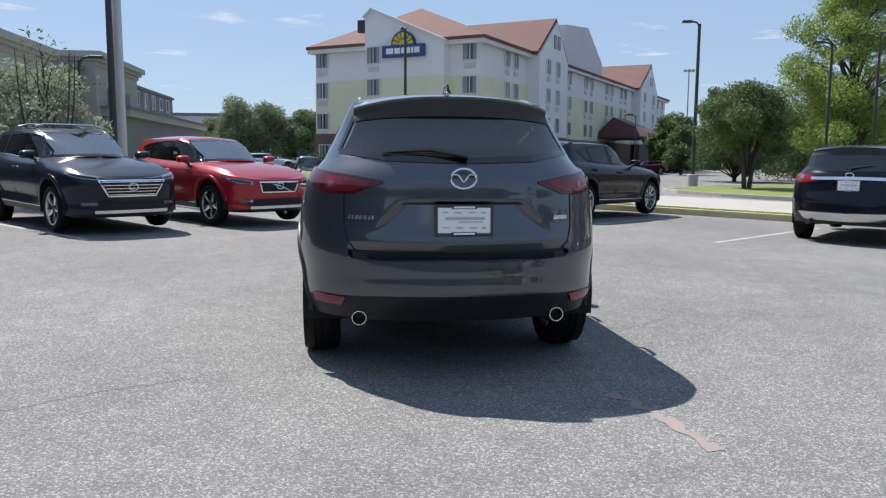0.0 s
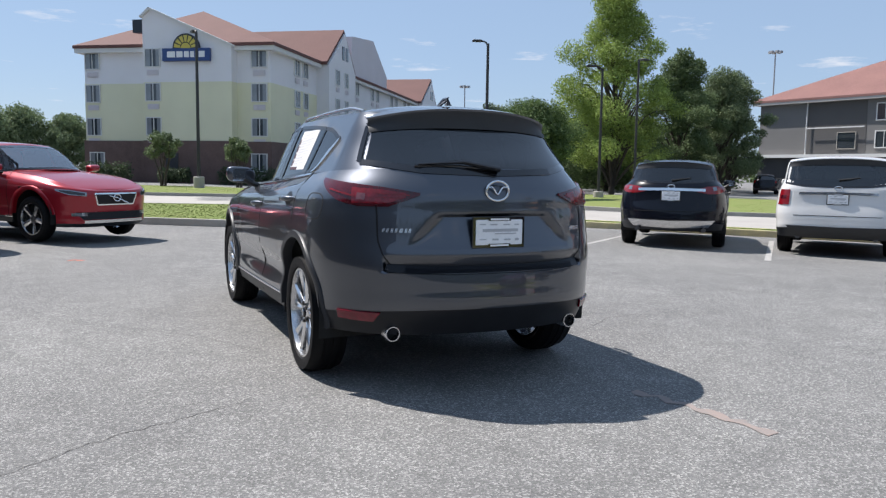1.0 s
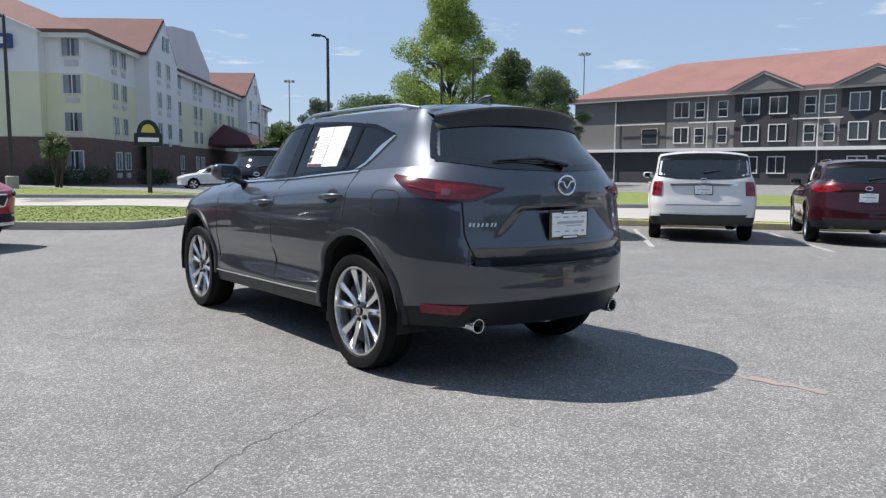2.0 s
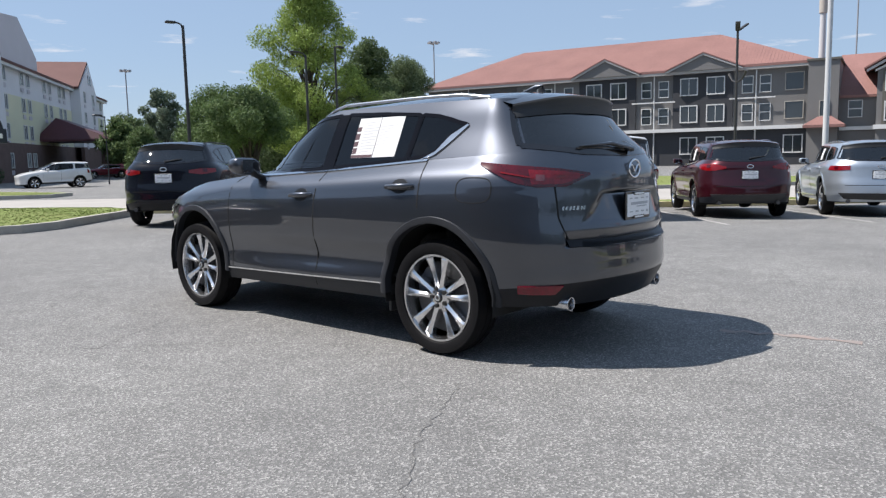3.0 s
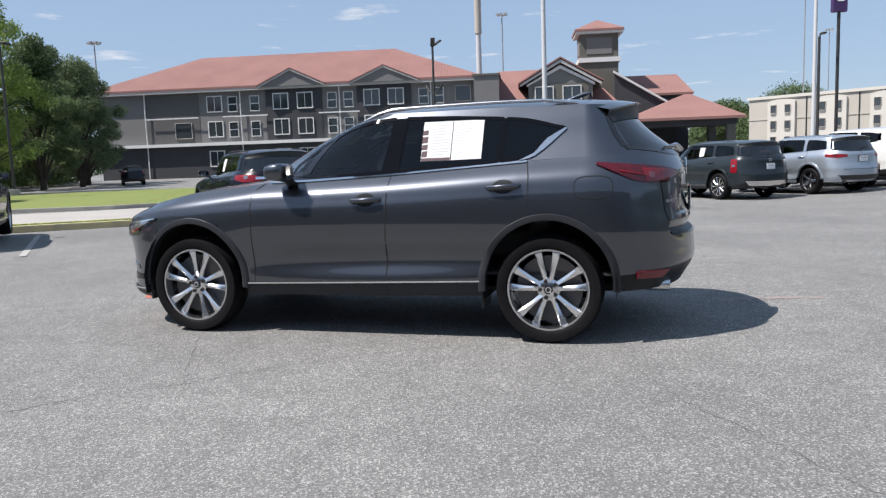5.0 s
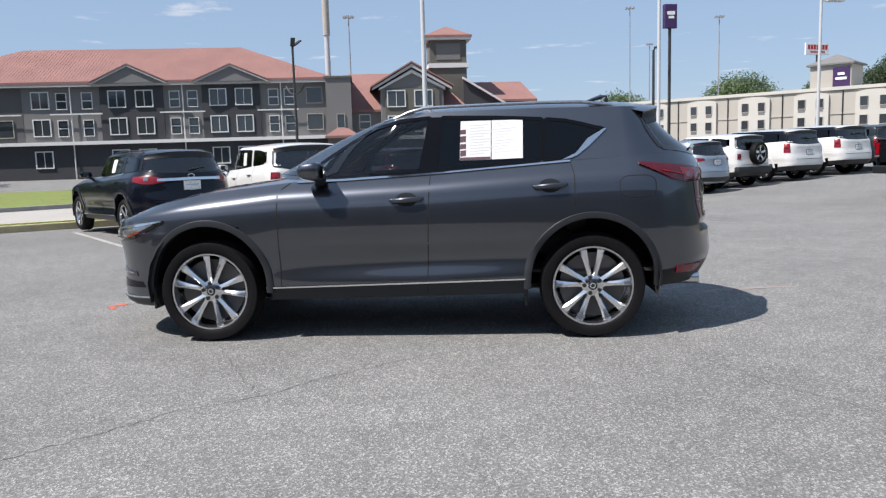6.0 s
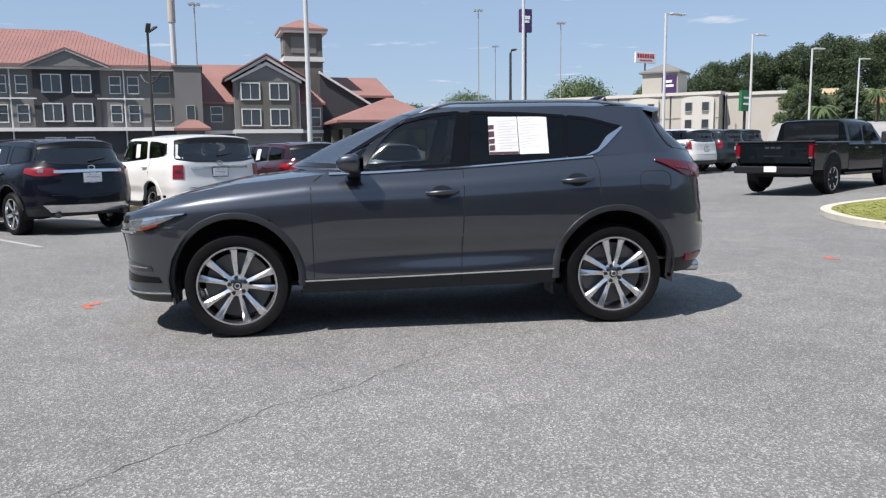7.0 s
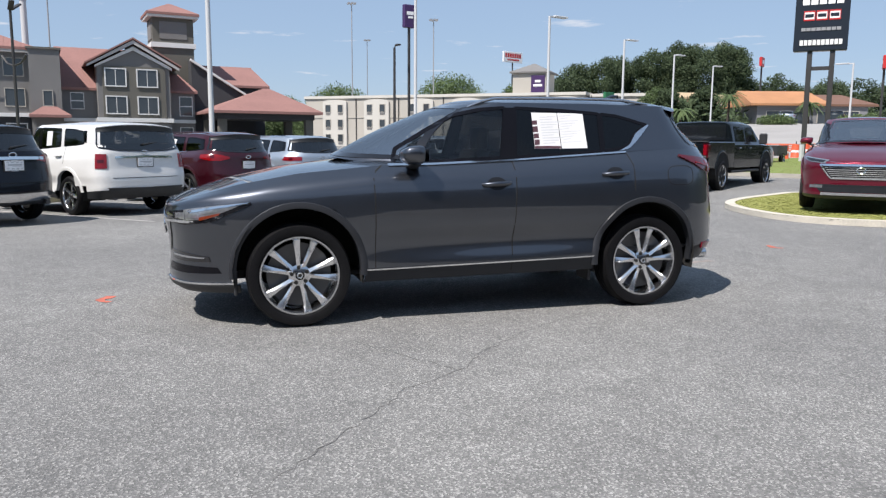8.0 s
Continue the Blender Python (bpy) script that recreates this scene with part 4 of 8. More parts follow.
    if s.get("sill", True):
        for side in "LR":
            bm = bmesh.new()
            sh.strip(bm, side, [(Y(2.28), Z(0.386)), (Y(0.43), Z(0.422))], 0.010, 0.010)
            part("sill_molding", bm, s.get("sill_mat", M_CHROME), car, smooth=60)
    # roof rails
    if s.get("rails"):
        for sx in (-1, 1):
            pts = []
            for k in range(15):
                f = k / 14
                y = lerp(Y(-0.18 - 0.2 * bx), Y(1.38), f)
                x = sx * X(0.535)
                p, n = sh.hit("top", x, y)
                pts.append((x, y, p.z + 0.024 * min(1.0, 7 * min(f, 1 - f)) + 0.002))
            bm = bmesh.new()
            tube(bm, pts, [0.008] + [0.012] * 13 + [0.008], 8)
            part("roof_rail", bm, s["rails"], car, smooth=60)
    return car, sh, doors


def lens(sh, car, side, low, high, material, name="tail_light", off=0.012, n=12, m=4, label=""):
    bm = bmesh.new()
    sh.patch(bm, side, low, high, off, n, m, 0.01)
    return part(name, bm, material, car, label, smooth=50)


def plate(sh, car, z, w=0.31, h=0.155, side="rear", frame_m=None, rim=0.016, lift=0.0):
    """A licence plate with its frame; the writing is bars."""
    p, n = sh.hit(side, 0, z)
    sg = -1 if side == "rear" else 1
    y = p.y + sg * (0.012 + lift)
    bm = boxes((-w / 2 - rim, w / 2 + rim, y - 0.006, y + 0.008, z - h / 2 - rim, z + h / 2 + rim), bevel=0.003)
    holder = part("plate_frame", bm, frame_m or M_TRIM, car)
    bm = boxes((-w / 2, w / 2, y + sg * 0.004, y + sg * 0.011, z - h / 2, z + h / 2), bevel=0.002)
    pl = part("licence_plate", bm, M_PLATE, car, "white dealer plate")
    bm = bmesh.new()
    for x0, x1, z0, z1 in ((-0.36, 0.40, 0.02, 0.14), (-0.10, 0.36, -0.08, -0.03), (-0.42, -0.30, 0.30, 0.34), (-0.2, -0.05, 0.28, 0.34), (0.08, 0.22, 0.28, 0.33), (0.32, 0.42, 0.28, 0.33), (-0.42, -0.28, -0.30, -0.26), (-0.15, -0.02, -0.32, -0.25), (0.1, 0.24, -0.32, -0.26), (0.34, 0.42, -0.34, -0.24)):
        box(bm, x0 * w, x1 * w, y + sg * 0.011, y + sg * 0.0125, z + z0 * h, z + z1 * h)
    part("plate_lettering", bm, M_FAINT_INK, pl)
    for sz in (-1, 1):
        zc = z + sz * (h / 2 + rim * 0.15)
        bar = boxes((-0.24 * w, 0.24 * w, y + sg * 0.011, y + sg * 0.014, zc - 0.009, zc + 0.009), bevel=0.001)
        part("frame_bar", bar, frame_m or M_TRIM, holder)
        bar = boxes((-0.20 * w, 0.20 * w, y + sg * 0.0145, y + sg * 0.0155, zc - 0.005, zc + 0.005))
        part("frame_lettering", bar, M_PLATE, holder)
    return holder


BASE = dict(name="suv", category="car", fine=False, w=0.93, ro=0.94, wb=2.75, fo=0.92, h=1.66, clear=1.0, r=0.36, boxy=0.4, n_rear=2.6, n_front=3.6, windows="box", wheel="five", paint=P_GREY)


# ---- the grey crossover ----
def main_car():
    s = dict(BASE, name="crossover_suv", fine=True, w=0.915, ro=0.94, wb=2.70, fo=0.90, h=1.66, r=0.362, boxy=0.0, n_rear=2.45, n_front=2.9, windows="sport", wheel="ten", paint=P_GREY, rails=M_ALLOY_RIM, clad=M_VALANCE, sill_clad=M_CLAD, arch=M_CLAD, handle=P_GREY)
    car, sh, doors = car_body(s, "dark grey metallic compact crossover with bright alloy wheels on the lot", None)
    # chrome triangle at the end of the side glass
    for side in "LR":
        bm = bmesh.new()
        sh.patch(bm, side, [(0.20, 1.220), (0.105, 1.238), (0.02, 1.30), (-0.118, 1.425)], [(0.16, 1.238), (0.095, 1.268), (0.016, 1.362), (-0.105, 1.432)], 0.009, 10, 3)
        part("quarter_trim", bm, M_ALLOY, car, "bright quarter window trim", smooth=40)
        bm = bmesh.new()
        ring = [(-0.302 + 0.122 * math.copysign(abs(math.cos(a)) ** 0.62, math.cos(a)), 1.036 + 0.074 * math.copysign(abs(math.sin(a)) ** 0.62, math.sin(a))) for a in (2 * math.pi * k / 40 for k in range(41))]
        sh.strip(bm, side, ring, 0.005, 0.002, 80)
        part("fuel_door_seam", bm, M_DARK, car)
        # flat dark patches put the handle cups' shade on the door
        for y, z in ((1.265, 0.985), (0.285, 1.055)):
            bm = bmesh.new()
            arc = [(y - 0.075 * math.cos(math.pi * k / 12), 0.046 * math.sin(math.pi * k / 12) + 0.001) for k in range(13)]
            sh.patch(bm, side, [(a, z - b) for a, b in arc], [(a, z + b) for a, b in arc], 0.0015, 16, 4)
            part("handle_cup_shade", bm, M_VALANCE, car, smooth=60)
        # mud flap
        sx = -1 if side == "L" else 1
        for y, z in ((0.455, 0.22), (3.13, 0.235)):
            bm = boxes((sx * 0.64, sx * 0.84, y - 0.012, y + 0.012, z, 0.40), bevel=0.006)
            part("splash_guard", bm, M_TRIM, car)
    # papers behind the rear door glass
    bm = bmesh.new()
    sh.patch(bm, "L", [(0.678, 1.240), (0.462, 1.244)], [(0.674, 1.512), (0.455, 1.512)], 0.0022, 6, 6, 0.0)
    paper = part("window_paper", bm, M_PAPER, car, "white paper sheet in the rear door window")
    bm = bmesh.new()
    sh.patch(bm, "L", [(0.900, 1.238), (0.684, 1.240)], [(0.892, 1.512), (0.679, 1.512)], 0.0022, 6, 6, 0.0)
    sticker = part("window_sticker", bm, M_PAPER, car, "printed price sticker in the rear door window")
    bm = bmesh.new()
    for k, (z0, z1) in enumerate(((1.265, 1.305), (1.315, 1.350), (1.362, 1.405), (1.418, 1.45))):
        sh.patch(bm, "L", [(0.897, z0), (0.856, z0 + 0.003)], [(0.895, z1), (0.854, z1 + 0.003)], 0.0032, 2, 2, 0.0)
    sh.patch(bm, "L", [(0.899, 1.239), (0.686, 1.241)], [(0.899, 1.258), (0.686, 1.260)], 0.0032, 6, 1, 0.0)
    part("sticker_panel", bm, M_REDINK, sticker)
    bm = bmesh.new()
    for k in range(11):
        z = 1.275 + 0.020 * k
        sh.patch(bm, "L", [(0.828, z), (0.828 - 0.10 - 0.035 * (k % 3), z + 0.006)], [(0.828, z + 0.006), (0.828 - 0.10 - 0.035 * (k % 3), z + 0.012)], 0.0030, 3, 1, 0.0)
        sh.patch(bm, "L", [(0.66, z + 0.01), (0.50 + 0.03 * (k * 7 % 4), z + 0.020)], [(0.66, z + 0.0135), (0.50 + 0.03 * (k * 7 % 4), z + 0.0235)], 0.0030, 3, 1, 0.0)
    part("sticker_print", bm, M_FAINT_INK, sticker)
    # lamps
    for side in ("corner", "cornerR"):
        tl = lens(sh, car, side, [(31, 1.112), (42, 1.050), (53, 1.050), (61, 1.075), (75, 1.178)], [(31, 1.124), (44, 1.150), (56, 1.166), (75, 1.192)], M_RED_DARK, n=24, m=6, label="dark red wraparound tail light")
        bm = bmesh.new()
        sh.patch(bm, side, [(36, 1.098), (43, 1.066), (55, 1.066)], [(36, 1.122), (44, 1.136), (56, 1.146)], 0.0145, 12, 3)
        part("red_lamp_segment", bm, M_RED_DEEP, tl, smooth=50)
        bm = bmesh.new()
        sh.patch(bm, side, [(50.2, 1.084), (53.4, 1.085)], [(50.2, 1.116), (53.4, 1.119)], 0.0165, 6, 3)
        part("clear_lamp_segment", bm, M_PINK_LENS, tl, smooth=50)
        for low, high in (([(34.5, 1.108), (46.5, 1.115)], [(34.5, 1.113), (46.5, 1.121)]), ([(37, 1.094), (46.5, 1.095)], [(37, 1.099), (46.5, 1.101)]), ([(54, 1.096), (66, 1.128)], [(54, 1.104), (66, 1.136)])):
            bm = bmesh.new()
            sh.patch(bm, side, low, high, 0.0175, 8, 1)
            part("light_bar", bm, M_RED_LENS, tl, smooth=50)
        lens(sh, car, side, [(46.5, 0.430), (53, 0.432), (60, 0.438)], [(43.5, 0.482), (53, 0.483), (60, 0.482)], M_REFLECTOR, "bumper_reflector", 0.012, 20, 5, label="red bumper reflector")
    # tailgate seams, logo, lettering, plate
    bm = bmesh.new()
    for sx in (-1, 1):
        sh.strip(bm, "rear", [(sx * 0.645, 1.05), (sx * 0.645, 0.87), (sx * 0.625, 0.79), (sx * 0.58, 0.735), (sx * 0.50, 0.718), (0, 0.712)], 0.008, 0.002, 40)
    part("tailgate_seam", bm, M_DARK, car)
    # dark band laid on for the shade under the tailgate's undercut foot
    bm = bmesh.new()
    sh.strip(bm, "rear", [(-0.60, 0.722), (-0.3, 0.712), (0.3, 0.712), (0.60, 0.722)], 0.044, 0.0035, 40)
    part("tailgate_shade", bm, M_VALANCE, car, "dark strip painted in for the shade below the tailgate", smooth=60)
    p, n = sh.hit("rear", 0, 1.14)
    bm = bmesh.new()
    ring = [(0.069 * math.cos(a), p.y - 0.010, 1.14 + 0.054 * math.sin(a)) for a in (2 * math.pi * k / 32 for k in range(33))]
    tube(bm, ring, 0.0075, 8, caps=False)
    tube(bm, smooth_line([(-0.064, p.y - 0.012, 1.158), (-0.03, p.y - 0.012, 1.158), (0, p.y - 0.012, 1.122), (0.03, p.y - 0.012, 1.158), (0.064, p.y - 0.012, 1.158)], 6), 0.006, 6)
    part("badge", bm, M_CHROME, car, "chrome oval badge with a winged shape", smooth=60)
    for x0, cells, z in ((-0.625, ((0, 0.012), (0.018, 0.030), (0.040, 0.052), (0.060, 0.072), (0.082, 0.098), (0.108, 0.120), (0.126, 0.138)), 0.925), (0.525, ((0, 0.088),), 0.922)):
        bm = bmesh.new()
        for a, b in cells:
            sh.patch(bm, "rear", [(x0 + a, z - 0.011), (x0 + b, z - 0.011)], [(x0 + a + 0.006, z + 0.011), (x0 + b + 0.006, z + 0.011)], 0.004, 3, 2)
        part("badge_lettering", bm, M_ALLOY_RIM, car, "chrome lettering as plain bars")
    plate(sh, car, 0.915, 0.288, 0.138, frame_m=M_GLOSSBLACK, rim=0.017, lift=0.012)
    # lower bumper lip and exhausts
    for x in (-0.567, 0.567):
        bm = lathe(bmesh.new(), [(0.032, 0.16), (0.032, 0.01), (0.036, 0.0), (0.041, 0.0), (0.0435, 0.006), (0.0435, 0.16)], 28)
        bmesh.ops.transform(bm, matrix=Matrix.Translation((x, -0.780, 0.359)) @ Matrix.Rotation(math.pi / 2, 4, "Z"), verts=bm.verts[:])
        tip = part("exhaust_tip", bm, M_ALLOY_RIM, car, "round chrome exhaust tip", smooth=40)
        bm = lathe(bmesh.new(), [(0.001, 0.05), (0.0325, 0.05), (0.0325, 0.012)], 20)
        bmesh.ops.transform(bm, matrix=Matrix.Translation((x, -0.780, 0.359)) @ Matrix.Rotation(math.pi / 2, 4, "Z"), verts=bm.verts[:])
        part("exhaust_bore", bm, M_DARK, tip)
    # wiper
    a, na = sh.hit("rear", 0.03, 1.245)
    b, nb = sh.hit("rear", -0.41, 1.266)
    c, nc = sh.hit("rear", -0.17, 1.268)
    bm = bmesh.new()
    tube(bm, [a + na * 0.03, c + nc * 0.035, b + nb * 0.02], [0.026, 0.019, 0.007], 8, squash=0.7)
    tube(bm, [sh.hit("rear", 0.0, 1.252)[0] + na * 0.012, sh.hit("rear", -0.2, 1.264)[0] + nc * 0.012, sh.hit("rear", -0.43, 1.264)[0] + nb * 0.012], 0.006, 6)
    part("rear_wiper", bm, M_GLOSSBLACK, car, smooth=50)
    # roof fin
    bm = bmesh.new()
    p, n = sh.hit("top", 0, -0.12)
    tube(bm, [(0, -0.21, p.z + 0.004), (0, -0.212, p.z + 0.052), (0, -0.16, p.z + 0.042), (0, -0.02, p.z + 0.0)], [0.026, 0.006, 0.018, 0.008], 8)
    part("shark_fin_antenna", bm, P_GREY, car, smooth=60)
    # front: lamps, grille, lower trim
    for side in ("nose", "noseR"):
        hl = lens(sh, car, side, [(28, 0.722), (45, 0.710), (58, 0.735), (76, 0.858)], [(28, 0.782), (45, 0.814), (58, 0.848), (76, 0.874)], M_GLOSSBLACK, "headlight", 0.008, 20, 5, label="slim dark headlight with bright bars and amber marker")
        for name, low, high, m in (("lamp_cover", [(44, 0.742), (56, 0.752), (70, 0.842)], [(44, 0.812), (58, 0.844), (73, 0.870)], M_CLEAR_LENS), ("daytime_bar", [(47, 0.790), (60, 0.826), (75, 0.862)], [(47, 0.806), (60, 0.840), (75, 0.872)], M_CHROME), ("daytime_bar", [(36, 0.734), (50, 0.734)], [(36, 0.741), (50, 0.742)], M_CHROME), ("reflector_bowl", [(38, 0.750), (45, 0.750)], [(38, 0.788), (45, 0.794)], M_CLEAR_LENS), ("reflector_bowl", [(47, 0.756), (53, 0.762)], [(47, 0.786), (53, 0.800)], M_CLEAR_LENS), ("amber_marker", [(53, 0.744), (62, 0.782)], [(53, 0.766), (63, 0.800)], M_AMBER), ("daytime_bar", [(50, 0.772), (62, 0.808)], [(50, 0.784), (62, 0.818)], M_CLEAR_LENS)):
            bm = bmesh.new()
            sh.patch(bm, side, low, high, 0.011 if name == "lamp_cover" else 0.0135, 10, 3)
            part(name, bm, m, hl, smooth=50)
        lens(sh, car, side, [(26, 0.722), (48, 0.725)], [(26, 0.737), (48, 0.740)], M_CHROME, "grille_wing", 0.016, 10, 1)
        lens(sh, car, side, [(27, 0.455), (42, 0.45), (57, 0.462)], [(27, 0.520), (42, 0.515), (56, 0.497)], M_GLOSSBLACK, "fog_lamp_slot", 0.005, 14, 3)
        lens(sh, car, side, [(30, 0.482), (44, 0.478), (54, 0.482)], [(30, 0.496), (44, 0.492), (54, 0.490)], M_ALLOY_RIM, "fog_lamp_bar", 0.010, 12, 1)
        lens(sh, car, side, [(24, 0.372), (42, 0.370), (62, 0.385)], [(24, 0.425), (42, 0.425), (60, 0.425)], M_PILLAR, "lower_intake", 0.005, 14, 3)
        lens(sh, car, side, [(10, 0.245), (40, 0.245), (70, 0.262)], [(10, 0.298), (40, 0.298), (70, 0.308)], M_TRIM, "bumper_lip", 0.016, 18, 2)
        lens(sh, car, side, [(20, 0.300), (45, 0.300), (68, 0.312)], [(20, 0.312), (45, 0.312), (68, 0.323)], M_CHROME, "bumper_molding", 0.012, 14, 1)
    bm = bmesh.new()
    sh.patch(bm, "front", [(-0.34, 0.50), (0, 0.47), (0.34, 0.50)], [(-0.46, 0.735), (0, 0.77), (0.46, 0.735)], 0.006, 18, 6)
    part("grille", bm, M_GLOSSBLACK, car, smooth=50)
    p, n = sh.hit("front", 0, 0.66)
    bm = bmesh.new()
    tube(bm, [(0.085 * math.cos(a), p.y + 0.015, 0.66 + 0.066 * math.sin(a)) for a in (2 * math.pi * k / 24 for k in range(25))], 0.009, 8, caps=False)
    part("badge", bm, M_CHROME, car, "chrome oval badge", smooth=60)
    return car


main_car()


# ---- buildings ----
M_STUCCO = mat("white_stucco", (0.72, 0.71, 0.73), 0.9, vary=0.06, scale=0.4, grain=30, bump=0.15)
M_YELLOW = mat("pale_yellow_stucco", (0.68, 0.665, 0.48), 0.9, vary=0.07, scale=0.4, grain=30, bump=0.15)
M_LILAC = mat("pale_grey_stucco", (0.58, 0.55, 0.58), 0.9, vary=0.06, scale=0.4, grain=30, bump=0.15)
M_BRICK = mat("brown_brick", (0.13, 0.085, 0.075), 0.9, vary=0.25, scale=1.5, grain=9, bump=0.4)
M_TILE = mat("red_roof_tile", (0.255, 0.140, 0.125), 0.9, vary=0.14, scale=0.35, grain=6, bump=0.3, spec=0.2, alter=(0.215, 0.120, 0.108))
M_REDROOF = mat("red_shingle", (0.130, 0.060, 0.052), 0.85, vary=0.15, scale=0.5, grain=8, bump=0.3)
M_MAROON = mat("maroon_metal_roof", (0.075, 0.018, 0.025), 0.5, vary=0.15, scale=1)
M_WHITE = mat("white_trim_paint", (0.62, 0.62, 0.61), 0.6, vary=0.05, scale=1)
M_GREYWALL = mat("grey_stucco", (0.17, 0.166, 0.163), 0.9, vary=0.08, scale=0.5, grain=20, bump=0.15)
M_DARKWALL = mat("charcoal_siding", (0.040, 0.042, 0.048), 0.85, vary=0.12, scale=0.6, grain=10, bump=0.15)
M_TRIMGREY = mat("pale_grey_trim", (0.42, 0.41, 0.40), 0.7, vary=0.06, scale=1)
M_MIDWALL = mat("mid_grey_stucco", (0.100, 0.097, 0.097), 0.9, vary=0.08, scale=0.5, grain=20)
M_OLIVE = mat("olive_grey_stucco", (0.115, 0.11, 0.095), 0.9, vary=0.1, scale=0.6, grain=20)
M_NET = mat("orange_plastic_net", (0.55, 0.13, 0.07), 0.7, vary=0.15, scale=2)
M_DRIVE = mat("worn_pale_paving", (0.30, 0.29, 0.28), 0.9, vary=0.16, scale=0.25, grain=9, bump=0.1)
M_BROWNROOF = mat("brown_metal_roof", (0.16, 0.085, 0.055), 0.6, vary=0.1, scale=0.4)
M_BEIGE = mat("beige_stucco", (0.40, 0.375, 0.335), 0.9, vary=0.07, scale=0.3, grain=20)
M_BAYWALL = mat("cream_stucco", (0.50, 0.48, 0.44), 0.9, vary=0.07, scale=0.3, grain=20)
M_TAN = mat("tan_stucco", (0.42, 0.32, 0.20), 0.9, vary=0.1, scale=0.3, grain=20)
M_CREAM = mat("cream_cornice_stucco", (0.34, 0.33, 0.315), 0.9, vary=0.06, scale=0.3, grain=20)
M_MALLWALL = mat("grey_block", (0.19, 0.192, 0.20), 0.9, vary=0.1, scale=0.5, grain=12)
M_PANE = mat("window_pane", (0.035, 0.042, 0.050), 0.08, vary=0.25, scale=0.7, spec=0.8)
M_PANE_PALE = mat("curtained_pane", (0.20, 0.22, 0.24), 0.15, vary=0.3, scale=1.6, spec=0.7)
M_BLUE = mat("blue_sign_face", (0.020, 0.055, 0.19), 0.4, vary=0.08)
M_SIGNYELLOW = mat("yellow_sign_face", (0.55, 0.45, 0.08), 0.45, vary=0.1)
M_PURPLE = mat("purple_sign_face", (0.045, 0.018, 0.085), 0.45, vary=0.1)
M_NAVY = mat("dark_sign_face", (0.010, 0.014, 0.022), 0.30, vary=0.1)
M_SIGNRED = mat("red_sign_face", (0.45, 0.02, 0.02), 0.45, vary=0.1)
M_SIGNWHITE = mat("white_sign_face", (0.75, 0.75, 0.75), 0.45, vary=0.04)
M_ORANGE = mat("orange_metal_roof", (0.40, 0.195, 0.09), 0.6, vary=0.22, scale=0.5)
M_GREENSIGN = mat("green_sign_face", (0.015, 0.13, 0.05), 0.5, vary=0.1)

WINDOW_MESH = {}


def window_kit(w, h, style):
    """Shared frame, pane and grille meshes of a window w by h, in the plane y = 0 with its outside towards -y."""
    key = (round(w, 2), round(h, 2), style)
    if key in WINDOW_MESH:
        return WINDOW_MESH[key]
    kit = {}

    def keep(name, bm, material):
        me = bpy.data.meshes.new(name)
        bm.to_mesh(me)
        bm.free()
        me.materials.append(material)
        kit[name] = me

    f = {"inn": 0.07, "lodge": 0.11, "sash": 0.08, "plain": 0.07}[style]
    a, b = w / 2, h / 2
    dims = [(-a - f, a + f, -0.07, 0.05, b, b + f), (-a - f, a + f, -0.09, 0.05, -b - f, -b), (-a - f, -a, -0.07, 0.05, -b, b), (a, a + f, -0.07, 0.05, -b, b)]
    if style == "inn":
        dims += [(-0.035, 0.035, -0.05, 0.05, -b, b)]
    if style == "sash":
        dims += [(-a, a, -0.05, 0.05, -0.05, 0.05)]
    if style == "lodge":
        dims += [(-0.03, 0.03, -0.04, 0.05, -b, b)]
    keep("window_frame", boxes(*dims), M_WHITE if style != "plain" else M_BEIGE)
    keep("pane", boxes((-a, a, -0.012, 0.03, -b, b)), M_PANE)
    if style in ("inn",):
        keep("curtain", boxes((-a, -a * 0.35, -0.018, -0.013, -b, b), (a * 0.45, a, -0.018, -0.013, -b, b)), M_PANE_PALE)
        keep("air_grille", boxes(*[(-a * 0.8, a * 0.8, -0.06 - 0.02 * (k % 2), 0.04, -b - 0.70 + 0.06 * k, -b - 0.645 + 0.06 * k) for k in range(7)]), M_LILAC)
    WINDOW_MESH[key] = kit
    return kit


def add_window(house, m, w, h, style):
    win = new("window")
    win.empty_display_size = 0.3
    win.parent = house
    win.matrix_basis = m
    for name, me in window_kit(w, h, style).items():
        hang(name, me, win)


def prism(bm, face, y0, y1):
    """A wall slab from an outline in (x, z), between y0 and y1."""
    a = [bm.verts.new((x, y0, z)) for x, z in face]
    b = [bm.verts.new((x, y1, z)) for x, z in face]
    bm.faces.new(a)
    bm.faces.new(b[::-1])
    k = len(face)
    for i in range(k):
        bm.faces.new((a[i], b[i], b[(i + 1) % k], a[(i + 1) % k]))
    bmesh.ops.recalc_face_normals(bm, faces=bm.faces[:])
    return bm


